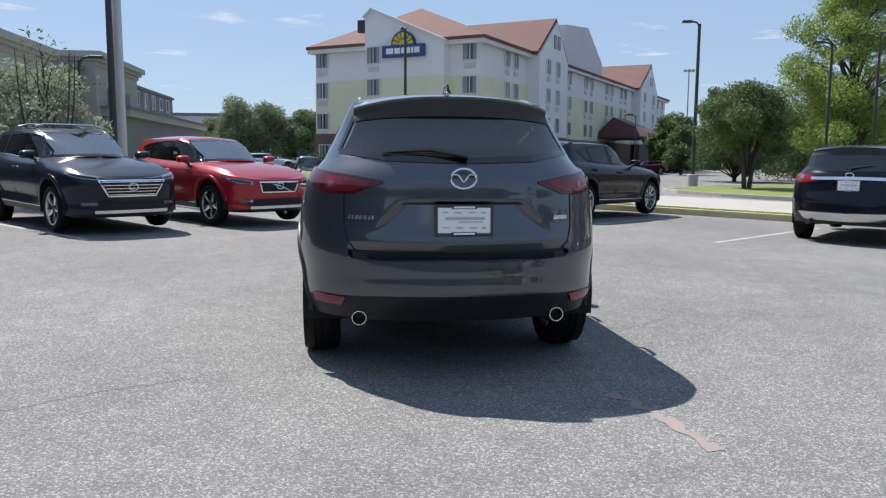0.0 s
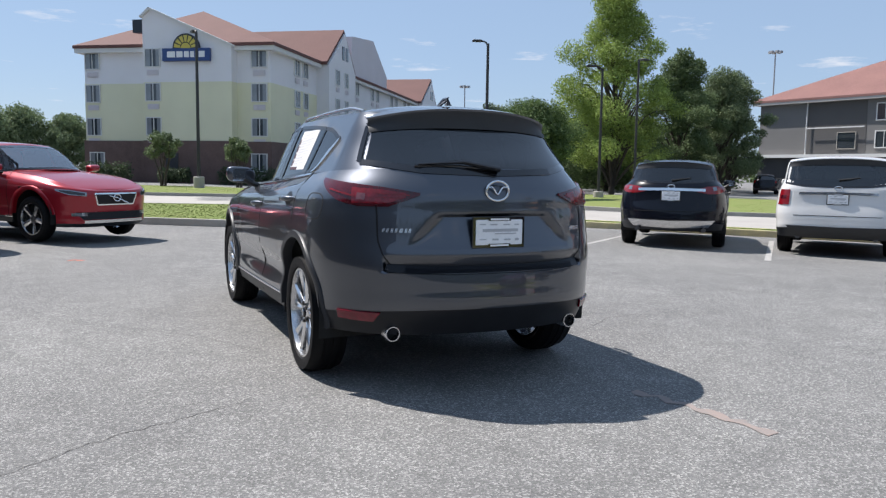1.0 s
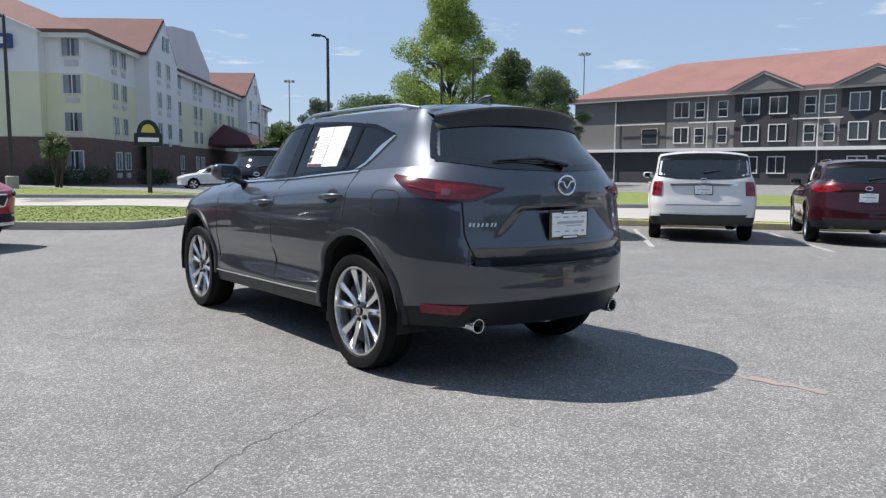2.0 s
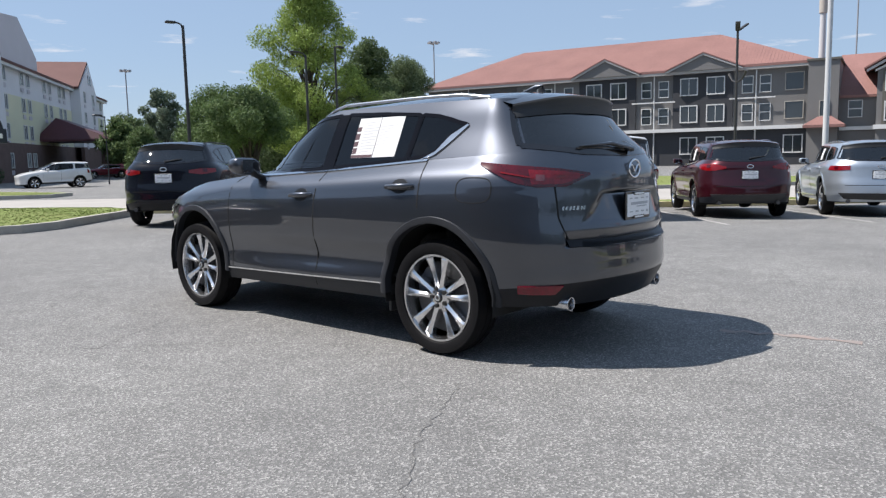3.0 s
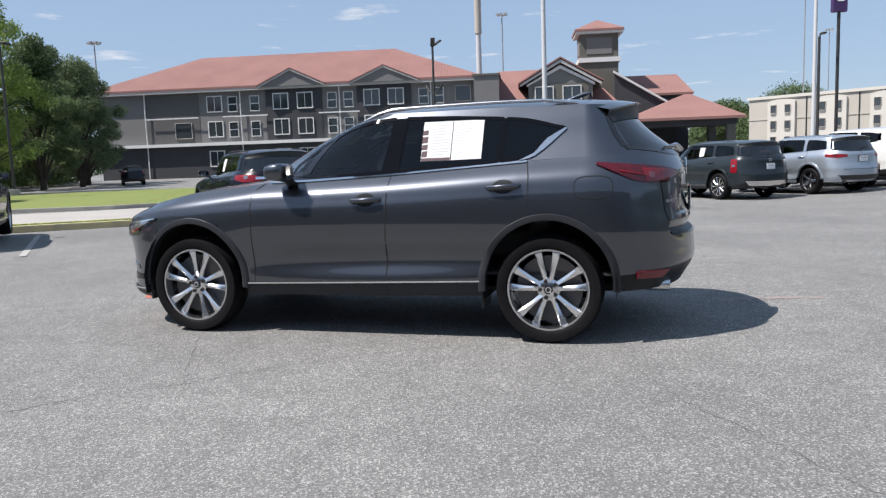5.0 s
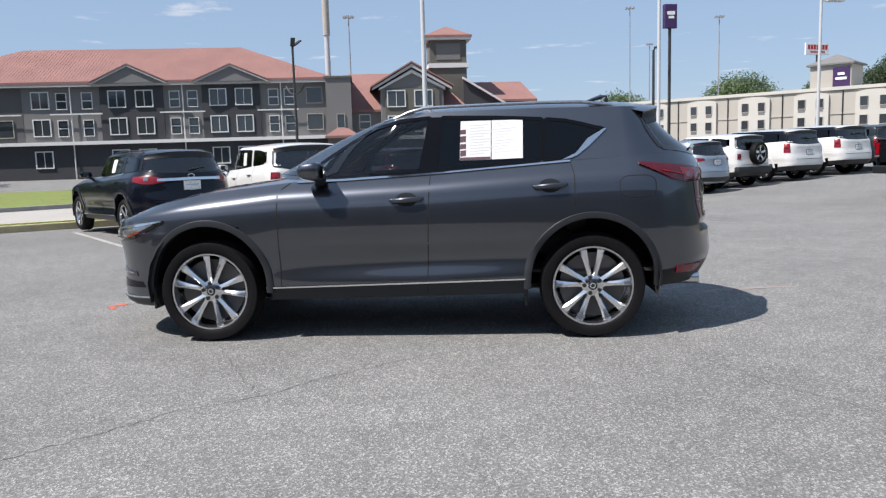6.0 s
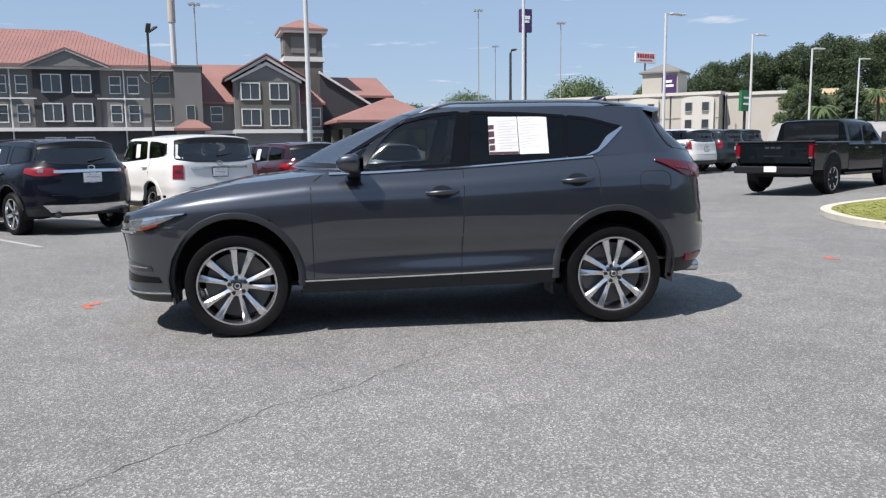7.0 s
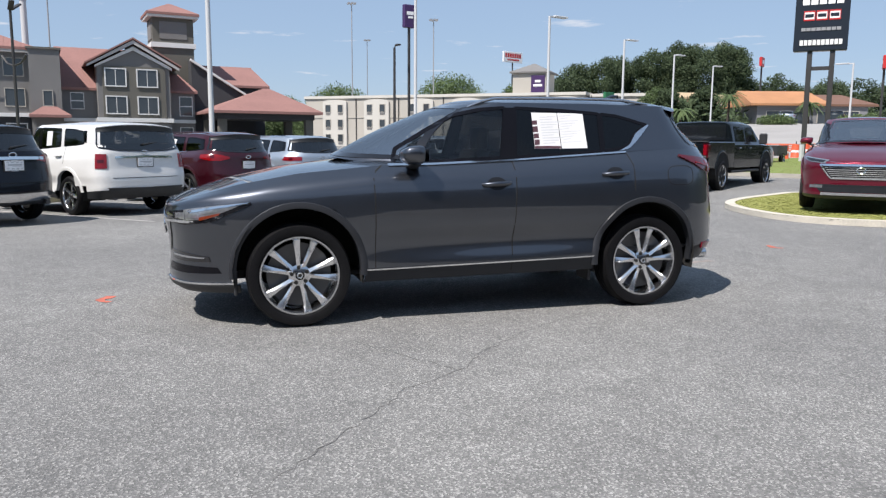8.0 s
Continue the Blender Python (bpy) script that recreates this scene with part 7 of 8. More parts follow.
        part("running_board", boxes((x * (X - 0.18), x * (X + 0.02), 0.75, 3.1, 0.48, 0.55), bevel=0.02), M_TRIM, car)
        for y in (0.0, 3.75):
            bm = bmesh.new()
            tube(bm, [(x * (X - 0.30), y, 0.60), (x * (X + 0.004), y, 0.60)], 0.49, 24)
            part("wheel_well", bm, M_DARK, car)
            bm = bmesh.new()
            tube(bm, [(x * (X - 0.005), y + 0.50 * math.cos(a), 0.60 + 0.50 * math.sin(a)) for a in np.linspace(0.05, math.pi - 0.05, 17)], 0.028, 8, squash=1.0)
            part("wheel_arch", bm, P_PICKUP, car, smooth=60)
            add_wheel(car, x * (X - 0.09), y, 0.42, "six", 0.4)
    part("rear_windscreen", boxes((-0.74, 0.74, 0.930, 0.955, 1.40, 1.84), bevel=0.005), M_DARKGLASS, car)
    part("licence_plate", boxes((-0.16, 0.16, -1.235, -1.22, 0.60, 0.74)), M_PLATE, car, "white plate with bars")
    part("frame_rail", boxes((-0.55, 0.55, -0.9, 4.4, 0.46, 0.62)), M_DARK, car)
    part("windscreen", boxes((-0.70, 0.70, 3.02, 3.05, 1.42, 1.80), bevel=0.005), M_DARKGLASS, car)


pickup()
stock()
# far cars in the other lots
def far_car(label, spec, at, deg, lift=0.0):
    s = dict(BASE, **spec)
    car, sh, doors = car_body(s, label, Matrix.Translation((0, 0, lift)) @ heading(*at, deg, 0.9))
    tall = ([(52, 0.93), (64, 0.93)], [(54, 1.15), (64, 1.15)])
    for side in ("corner", "cornerR"):
        lens(sh, car, side, [(a, sh.Z(z)) for a, z in tall[0]], [(a, sh.Z(z)) for a, z in tall[1]], M_RED_LENS)


far_car("white suv parked before the inn", dict(paint=P_WHITE, boxy=0.9, h=1.72), (19.2, 49.35), 172)
far_car("dark red hatchback in the inn lot", dict(paint=P_CRIMSON, h=1.5, boxy=0.3, windows="sport"), (34.7, 75.0), 172)
far_car("black suv in the lot beyond the lawn", dict(paint=P_BLACK, boxy=0.9, h=1.70), (49.0, 71.5), 165)
far_car("black suv parked beside the lodge", dict(paint=P_BLACK, boxy=0.7), (47.6, 41.6), 40)
far_car("silver sedan in a far row", dict(paint=P_SILVER, h=1.45, boxy=0.0, windows="sport"), (-8.6, 56.5), 10)
far_car("white sedan in a far row", dict(paint=P_WHITE, h=1.45, boxy=0.0, windows="sport"), (-14.0, 55.5), 10)
for label, spec, bearing in (("silver car by the orange-roofed diner", dict(paint=P_SILVER, h=1.5, boxy=0.2), 41.0), ("dark car by the orange-roofed diner", dict(paint=P_SLATE, h=1.5, boxy=0.2), 44.0)):
    p = bank_at(bearing, 91)
    far_car(label, spec, (p.x, p.y), -bearing, p.z - ground_z(p.x, p.y))


def trailer(x, y, deg):
    """A low black utility trailer on two wheels."""
    t = thing("utility_trailer", "low black utility trailer beyond the grass verge", "trailer", Matrix.Translation((x, y, ground_z(x, y))) @ Matrix.Rotation(radians(deg), 4, "Z"))
    part("bed", boxes((-0.75, 0.75, -0.9, 0.9, 0.46, 0.52), (-0.75, -0.70, -0.9, 0.9, 0.52, 0.98), (0.70, 0.75, -0.9, 0.9, 0.52, 0.98), (-0.70, 0.70, -0.9, -0.85, 0.52, 0.98), (-0.70, 0.70, 0.85, 0.9, 0.52, 0.98), bevel=0.01), M_TRIM, t)
    part("tongue", boxes((-0.05, 0.05, 0.9, 2.0, 0.42, 0.50), bevel=0.01), M_TRIM, t)
    for sx in (-1, 1):
        add_wheel(t, sx * 0.72, 0.0, 0.30, "five", 0.2)


trailer(26.9, -24.4, 35)
for x, y in ((34.6, -38.2), (36.4, -36.6), (38.2, -34.8)):
    b = thing("barrier_net", "orange plastic barrier netting between stakes", "barrier", Matrix.Translation((x, y, ground_z(x, y))) @ Matrix.Rotation(radians(45), 4, "Z"), "orange nets")
    for k in range(6):
        part("net_strip", boxes((-1.1, 1.1, -0.015, 0.015, 0.10 + 0.15 * k, 0.19 + 0.15 * k)), M_NET, b)
    for k in (-1, 1):
        part("stake", boxes((k * 1.1 - 0.03, k * 1.1 + 0.03, -0.03, 0.03, -0.05, 1.1)), M_TRIM, b)


# ---- trees and woods ----
def leaf_mat(name, c, alter):
    """Leaves: matt faces that let part of the light through."""
    m = mat(name, c, 0.7, vary=0.3, scale=0.3, grain=2.5, island=0.9, spec=0.25, alter=alter)
    n, l = m.node_tree.nodes, m.node_tree.links
    b, mix, tr = n["Principled BSDF"], n.new("ShaderNodeMixShader"), n.new("ShaderNodeBsdfTranslucent")
    src = b.inputs["Base Color"].links[0].from_socket
    l.new(src, tr.inputs["Color"])
    mix.inputs[0].default_value = 0.28
    l.new(b.outputs[0], mix.inputs[1])
    l.new(tr.outputs[0], mix.inputs[2])
    l.new(mix.outputs[0], n["Material Output"].inputs["Surface"])
    return m


M_LEAF_BRIGHT = leaf_mat("spring_green_leaves", (0.30, 0.38, 0.095), (0.085, 0.135, 0.035))
M_LEAF_MID = leaf_mat("green_leaves", (0.135, 0.195, 0.07), (0.045, 0.075, 0.03))
M_LEAF_DARK = leaf_mat("dark_green_leaves", (0.078, 0.108, 0.052), (0.028, 0.043, 0.025))
M_LEAF_PINE = leaf_mat("pine_needles", (0.17, 0.215, 0.145), (0.065, 0.09, 0.062))
M_LEAF_GREY = leaf_mat("grey_green_leaves", (0.17, 0.215, 0.105), (0.06, 0.088, 0.045))
M_LEAF_DARK2 = leaf_mat("deep_green_leaves", (0.13, 0.18, 0.075), (0.048, 0.072, 0.034))
M_LEAF_PALE = leaf_mat("pale_grey_green_leaves", (0.20, 0.26, 0.135), (0.075, 0.11, 0.06))
M_LEAF_BLOSSOM = leaf_mat("pale_blossom_leaves", (0.42, 0.46, 0.34), (0.09, 0.13, 0.06))
M_BARK = mat("bark", (0.060, 0.048, 0.038), 0.95, vary=0.3, scale=3, grain=25, bump=0.6)


def leaf_mesh(blobs, count, size, seed, flat=0.75):
    """Leaf clumps: small bent quads spread through blobs of (centre, radii), denser towards the rims."""
    rng = np.random.RandomState(seed)
    w = np.array([b[1][0] * b[1][1] * b[1][2] for b in blobs]) ** 0.67
    pick = rng.choice(len(blobs), count, p=w / w.sum())
    c = np.array([b[0] for b in blobs])[pick]
    r = np.array([b[1] for b in blobs])[pick]
    d = rng.normal(size=(count, 3))
    d /= np.linalg.norm(d, axis=1)[:, None]
    p = c + d * r * (rng.uniform(0.12, 1.0, (count, 1)) ** 0.5) * rng.uniform(0.85, 1.12, (count, 1))
    a = rng.normal(size=(count, 3))
    a /= np.linalg.norm(a, axis=1)[:, None]
    n = d * 0.6 + rng.normal(size=(count, 3)) * 0.6 + np.array([0, 0, 0.4])
    b = np.cross(n, a)
    b /= np.linalg.norm(b, axis=1)[:, None]
    s = size * rng.uniform(0.5, 1.3, (count, 1))
    a, b = a * s, b * s * flat
    v = np.stack([p - a, p - b * 0.6, p + a, p + b * 0.6], 1).reshape(-1, 3)
    me = bpy.data.meshes.new("crown")
    me.from_pydata(v.tolist(), [], np.arange(count * 4).reshape(-1, 4).tolist())
    return me


def tree(label, base, height, spread, trunk, material, seed, leaves=7000, size=0.22, stems=1, name="tree", lean=0.0, clumps=16, low=0.30, top_w=0.6, core=1.0, puff=1.0):
    rng = random.Random(seed)
    x, y = base
    t = thing(name, label, "tree", Matrix.Translation((x, y, ground_z(x, y))))
    bm = bmesh.new()
    blobs = []
    for s in range(stems):
        a = 2 * math.pi * s / stems + rng.random()
        o = 0.0 if stems == 1 else 0.12
        lx, ly = math.cos(a) * (o + 0.10 * height * (stems > 1)), math.sin(a) * (o + 0.10 * height * (stems > 1))
        pts = [(math.cos(a) * o, math.sin(a) * o, -0.05), (lx * 0.45, ly * 0.45, height * 0.25), (lx, ly, height * 0.5), (lx * 1.2 + lean, ly * 1.2, height * 0.85)]
        tube(bm, smooth_line(pts, 4), [lerp(trunk, trunk * 0.18, k / 12) for k in range(13)], 9)
    for k in range(clumps):
        f = (k + 0.5) / clumps
        z = height * lerp(low + 0.05, 0.93, f)
        wide = spread * (math.sin(math.pi * clamp(lerp(0.22, 0.92, f), 0, 1)) ** 0.8 * lerp(1.0, top_w, f))
        a = k * 2.4 + rng.uniform(-0.5, 0.5)
        rad = wide * rng.uniform(0.35, 0.95)
        cx, cy = math.cos(a) * rad, math.sin(a) * rad
        rr = spread * rng.uniform(0.20, 0.46) * puff
        blobs.append(((cx + lean * f, cy, z), (rr, rr, rr * rng.uniform(0.6, 0.85))))
        tube(bm, smooth_line([(0, 0, max(0.3 * height * low, z - wide * 0.9)), (cx * 0.5, cy * 0.5, z - rr * 0.5), (cx, cy, z)], 3), [trunk * 0.4, trunk * 0.33, trunk * 0.27, trunk * 0.2, trunk * 0.15, trunk * 0.1, trunk * 0.06], 6)
    blobs.append(((lean * 0.6, 0, height * lerp(low, 1, 0.55)), (spread * 0.55 * core, spread * 0.55 * core, height * (1 - low) * 0.36 * core)))
    part("trunk", bm, M_BARK, t, smooth=60)
    me = leaf_mesh(blobs, leaves, size, seed)
    me.materials.append(material)
    hang("crown", me, t)
    return t


tree("round multi-stemmed green tree on the lawn", (19.6, 31.2), 5.35, 2.75, 0.11, M_LEAF_MID, 3, 30000, 0.080, stems=4, low=0.42, top_w=0.85, clumps=26, core=0.8, puff=0.85)
tree("tall spring-green tree with loose airy crown", (31.9, 41.0), 15.4, 5.6, 0.22, M_LEAF_BRIGHT, 5, 74000, 0.090, clumps=100, low=0.10, top_w=0.50, core=0.3, puff=0.52)
tree("broad green tree at the edge of the lot", (27.8, 47.6), 6.9, 4.2, 0.16, M_LEAF_MID, 8, 36000, 0.095, clumps=40, low=0.12, core=0.8, puff=0.8)
tree("dark broad tree behind the bright one", (41.0, 44.5), 11.8, 4.6, 0.25, M_LEAF_DARK2, 11, 50000, 0.10, core=0.8, puff=0.7, clumps=34, low=0.12)
tree("grey-green tree near the lodge", (47.0, 46.2), 10.6, 4.4, 0.25, M_LEAF_GREY, 12, 42000, 0.095, core=0.7, puff=0.65, clumps=34, low=0.12)
tree("grey-green tree near the lodge", (52.0, 50.0), 11.5, 4.6, 0.25, M_LEAF_GREY, 14, 42000, 0.098, core=0.7, puff=0.65, clumps=34, low=0.12)
tree("green tree at the lot edge", (38.0, 50.0), 7.8, 4.5, 0.2, M_LEAF_MID, 15, 36000, 0.11, clumps=20, low=0.1)
tree("green tree at the lot edge", (34.0, 70.0), 5.2, 2.6, 0.15, M_LEAF_MID, 16, 12000, 0.15, clumps=18, low=0.12)
rng = random.Random(21)
fill = []
for k in range(40):
    f = k / 39
    x, y = lerp(33, 56, f) + rng.uniform(-1.5, 1.5), lerp(50, 57, f) + rng.uniform(-2.5, 2.5)
    r = rng.uniform(1.3, 2.4)
    fill += [((x, y, z), (r, r, r * 0.9)) for z in (1.2, rng.uniform(2.5, 4.0), rng.uniform(4.0, 6.5))]
me = leaf_mesh(fill, 60000, 0.12, 22)
me.materials.append(M_LEAF_DARK2)
me.name = "thicket"
tagged(new("thicket", me), "dense dark green thicket below the trees", "trees", kind="stuff")
tree("dark pine behind the inn lot", (55.0, 103.6), 12.6, 4.6, 0.28, M_LEAF_PINE, 17, 8500, 0.24, clumps=34, low=0.30, top_w=0.7, core=0.4, puff=0.62, name="pine")
tree("green tree behind the inn", (37.8, 81.9), 6.8, 2.9, 0.22, M_LEAF_MID, 24, 12000, 0.2, clumps=18, low=0.08)
tree("green tree behind the inn", (42.5, 89.5), 7.4, 4.2, 0.22, M_LEAF_DARK2, 25, 12000, 0.2, clumps=18, low=0.08)
tree("green tree in the far lot", (56, 84), 8.0, 5.5, 0.3, M_LEAF_MID, 19, 9000, 0.3, clumps=16, low=0.1)
for k, (x, y, hh) in enumerate(((1.4, 43.6, 3.5), (5.6, 42.4, 3.2))):
    tree("small spreading young tree on the inn lawn", (x, y), hh, 1.05, 0.07, M_LEAF_GREY, 30 + k, 2600, 0.09, stems=4, low=0.5, clumps=10, top_w=1.0, name="young_tree")
tree("half-bare small tree beside the parked cars", (-6.9, 12.4), 3.9, 1.5, 0.045, M_LEAF_GREY, 40, 420, 0.05, stems=5, low=0.30, clumps=18, puff=0.6, core=0.6, name="shrub_tree")
tree("leafy shrub with pale blossom behind the parked cars", (-7.55, 13.6), 3.2, 2.0, 0.05, M_LEAF_BLOSSOM, 41, 13000, 0.06, stems=4, low=0.15, clumps=18, name="shrub_tree")
for k, (x, y, hh, sp) in enumerate(((-13.4, 92, 8.3, 4.4), (-9.8, 93, 7.8, 3.9), (-5.2, 92, 7.0, 3.4), (-17, 96, 6.0, 3.4), (-2.0, 96, 6.5, 3.2))):
    tree("broad green tree in the far lot", (x, y), hh, sp, 0.25, M_LEAF_PALE, 50 + k, 20000, 0.15, clumps=18, low=0.08)


for k, (x, y, hh, sp) in enumerate(((104.5, -66.5, 9.5, 3.6), (82.2, -60.0, 6.5, 3.4), (77.0, -61.5, 6.6, 2.4), (98.0, -70.0, 8.0, 3.2))):
    tree("dark green tree at the foot of the hill", (x, y), hh, sp, 0.22, M_LEAF_DARK2, 70 + k, 16000, 0.17, clumps=26, low=0.1)
for k, (x, y, hh, sp) in enumerate(((68.6, -45.8, 7.0, 2.6), (69.0, -50.6, 7.3, 2.7))):
    tree("dark green tree beside the diner", (x, y), hh, sp, 0.2, M_LEAF_DARK, 90 + k, 14000, 0.16, clumps=26, low=0.2, puff=0.8)


def wood(label, blobs, count, size, material, seed, name="woods"):
    me = leaf_mesh(blobs, count, size, seed)
    me.materials.append(material)
    me.name = name
    tagged(new(name, me), label, "trees", kind="stuff")


rng = random.Random(77)
belt = []
for k in range(96):
    f = k / 95
    x, y = lerp(212, 150, f) + rng.uniform(-9, 9), lerp(-102, -190, f) + rng.uniform(-4, 4)
    top = float(np.interp(y, [-192, -150, -146, -139, -132, -124, -112, -100], [16.5, 19, 27, 31, 29.5, 26.5, 25, 24])) + rng.uniform(-4.5, 1.5)
    r = rng.uniform(2.4, 4.8)
    for z in np.arange(2, top - r * 0.6, 4.0):
        belt.append(((x + rng.uniform(-3, 3), y + rng.uniform(-3, 3), float(z)), (r, r, r * 0.8)))
    belt.append(((x, y, top - r * 0.55), (r * 0.8, r * 0.8, r * 0.75)))
wood("dark green wooded hill of pines and broadleaf trees", belt, 400000, 0.36, M_LEAF_DARK, 5)
for k, (x, y, r, z) in enumerate(((178, -55, 9, 8.5), (196, -30, 9, 6.5), (205, -16, 7, 5.5), (182, -76, 6, 10))):
    wood("rounded green tree clump beyond the hotels", [((x, y, z + 1.5), (r, r, r * 0.85)), ((x + 4, y - r * 0.8, z - 2), (r * 0.7, r * 0.7, r * 0.6)), ((x - 2, y + r * 0.8, z - 2), (r * 0.7, r * 0.7, r * 0.6))], 40000, 0.32, M_LEAF_DARK2, 20 + k)
low = [((x, 118 + 6 * math.sin(x), 2.2), (5, 4, rng.uniform(3.5, 6.0))) for x in np.arange(30, 130, 5.0)]
wood("low line of distant trees behind the inn lot", low, 22000, 0.45, M_LEAF_MID, 31)
low = [((x, 60 + 0.10 * (x - 40) + rng.uniform(-2, 2), 1.2), (3.2, 3, rng.uniform(2.0, 3.6))) for x in np.arange(42, 66, 3.0)]
wood("shrubs and undergrowth below the tree belt", low, 14000, 0.26, M_LEAF_MID, 32)
low = [((*bank_at(b, 84).xy, bank_z(84) + 0.3), (0.9, 0.9, rng.uniform(0.5, 0.9))) for b in (39.7, 40.2, 40.7, 41.1, 44.6, 45.3, 46.0)]
wood("low dark shrubs on the bank by the diner", low, 6000, 0.12, M_LEAF_DARK2, 34)
low = [((70 + k * 1.5 - 0.02 * k * k, -50 - 4.0 * k, 3.0 + rng.uniform(0, 1.5)), (3.5, 3.5, 2.6)) for k in range(16)]
wood("bushes below the wooded hill", low, 9000, 0.4, M_LEAF_DARK, 33)


def hedge(label, x, y, w, d, h, deg, seed):
    me = leaf_mesh([((w * (k / 6 - 0.5), 0, h * 0.5), (w / 8, d / 2, h * 0.5)) for k in range(7)], 2600, 0.11, seed)
    me.materials.append(M_LEAF_DARK)
    ob = new("hedge", me)
    ob.matrix_basis = Matrix.Translation((x, y, ground_z(x, y))) @ Matrix.Rotation(radians(deg), 4, "Z")
    tagged(ob, label, "hedge")


hedge("clipped dark green hedge at the inn wall", -1.6, 62.2, 3.6, 1.4, 1.7, -35, 1)
hedge("clipped dark green hedge at the inn wall", 9.0, 56.2, 5.0, 1.4, 1.5, -35, 2)
hedge("clipped dark green hedge at the inn wall", 16.5, 61.0, 5.0, 1.4, 1.5, 55, 3)
hedge("clipped dark green hedge at the inn wall", 3.3, 59.0, 2.2, 1.2, 1.3, -35, 4)


def palm(x, y, h, seed):
    rng = random.Random(seed)
    t = thing("palm", "small palm by the diner", "palm tree", Matrix.Translation((x, y, ground_z(x, y))))
    bm = bmesh.new()
    tube(bm, [(0, 0, -0.5), (0.1, 0, h * 0.5), (0, 0, h)], [0.22, 0.17, 0.15], 8)
    part("trunk", bm, M_BARK, t, smooth=60)
    bm = bmesh.new()
    for k in range(44):
        a, up = k * 2.4, rng.uniform(-0.3, 1.0)
        L = rng.uniform(1.1, 1.7)
        line = [Vector((math.cos(a) * L * f, math.sin(a) * L * f, h + L * (up * f - 0.95 * f * f))) for f in (0, 0.3, 0.6, 1.0)]
        side = Vector((-math.sin(a), math.cos(a), 0)) * 0.16
        sheet(bm, [[p - side * (1.1 - i * 0.3), p + Vector((0, 0, 0.06)), p + side * (1.1 - i * 0.3)] for i, p in enumerate(line)])
    part("fronds", bm, M_LEAF_DARK2, t)


palm(60.5, -47.5, 5.4, 1)
palm(66.5, -63.0, 5.0, 2)
palm(58.5, -40.5, 3.8, 3)


# ---- poles, lamps and signs ----
def lamp_pole(name, label, x, y, h, material, arm_deg, kind="shoebox", base=0.0, r=0.085, z0=None):
    z = ground_z(x, y) if z0 is None else z0
    t = thing(name, label, "street lamp", Matrix.Translation((x, y, z)) @ Matrix.Rotation(radians(arm_deg), 4, "Z"))
    bm = bmesh.new()
    tube(bm, [(0, 0, base - 0.05), (0, 0, h)], [r, r * 0.75], 10)
    part("pole", bm, material, t, smooth=60)
    if base:
        bm = bmesh.new()
        tube(bm, [(0, 0, -0.05), (0, 0, base - 0.04), (0, 0, base)], [0.30, 0.30, 0.26], 20)
        part("footing", bm, M_CONCRETE, t, smooth=40)
    if kind == "shoebox":
        bm = bmesh.new()
        tube(bm, [(0, 0, h - 0.08), (0.55, 0, h + 0.02)], 0.035, 8)
        part("arm", bm, material, t)
        part("lamp_head", boxes((0.35, 1.05, -0.17, 0.17, h - 0.02, h + 0.10), bevel=0.03), material, t)
    elif kind == "led":
        part("arm", boxes((-0.05, 0.5, -0.045, 0.045, h - 0.06, h + 0.02)), material, t)
        part("lamp_head", boxes((0.3, 1.35, -0.19, 0.19, h - 0.03, h + 0.06), bevel=0.02), material, t)
    elif kind == "curved":
        bm = bmesh.new()
        tube(bm, smooth_line([(0, 0, h - 0.3), (0.12, 0, h + 0.05), (0.5, 0, h + 0.15)], 4), 0.05, 8)
        part("arm", bm, material, t)
        part("lamp_head", boxes((0.4, 0.95, -0.15, 0.15, h + 0.07, h + 0.2), bevel=0.03), material, t)
    elif kind == "mast":
        bm = bmesh.new()
        for k in range(6):
            a = math.pi * k / 3
            box(bm, math.cos(a) * 0.7 - 0.2, math.cos(a) * 0.7 + 0.2, math.sin(a) * 0.7 - 0.2, math.sin(a) * 0.7 + 0.2, h - 0.1, h + 0.2)
            tube(bm, [(0, 0, h), (math.cos(a) * 0.7, math.sin(a) * 0.7, h)], 0.04, 6)
        part("lamp_ring", bm, material, t)
    elif kind == "twin":
        for a in (0, 2.2):
            tilt = Matrix.Rotation(a, 4, "Z") @ Matrix.Translation((0, 0, h - 0.1)) @ Matrix.Rotation(radians(-32), 4, "Y")
            part("lamp_head", boxes((0.05, 0.75, -0.13, 0.13, -0.04, 0.06), bevel=0.02), material, t).matrix_basis = tilt
        for a in (0.6, 3.6):
            bm = bmesh.new()
            tube(bm, [(0, 0, h - 2.9), (0.5, 0, h - 2.75), (0.9, 0, h - 2.35)], [0.05, 0.05, 0.09], 6)
            part("flood_light", bm, material, t).matrix_basis = Matrix.Rotation(a, 4, "Z")
    return t


lamp_pole("lamp_post", "dark bronze lot lamp on a round concrete footing", 19.3, 36.6, 9.15, M_POLE_DARK, 165, "curved", 0.75, 0.11)
lamp_pole("lamp_post", "dark bronze lot lamp before the inn", 3.05, 40.3, 8.7, M_POLE_DARK, 95, "curved", 0.75, 0.10)
lamp_pole("lamp_post", "dark bronze lamp at the lot edge", 24.8, 32.7, 7.6, M_POLE_DARK, 160, "curved", 0.5, 0.09)
lamp_pole("lamp_post", "dark bronze lamp at the lot edge", 29.9, 35.9, 8.9, M_POLE_DARK, 20, "shoebox", 0.5, 0.09)
lamp_pole("lamp_post", "dark pole with lamps and low floodlights", 39.1, 12.8, 8.2, M_POLE_DARK, 200, "twin", 0.5, 0.09)
lamp_pole("lamp_post", "dark lamp near the roadside sign", 53.4, -10.9, 8.5, M_POLE_DARK, 190, "curved", 0, 0.12)
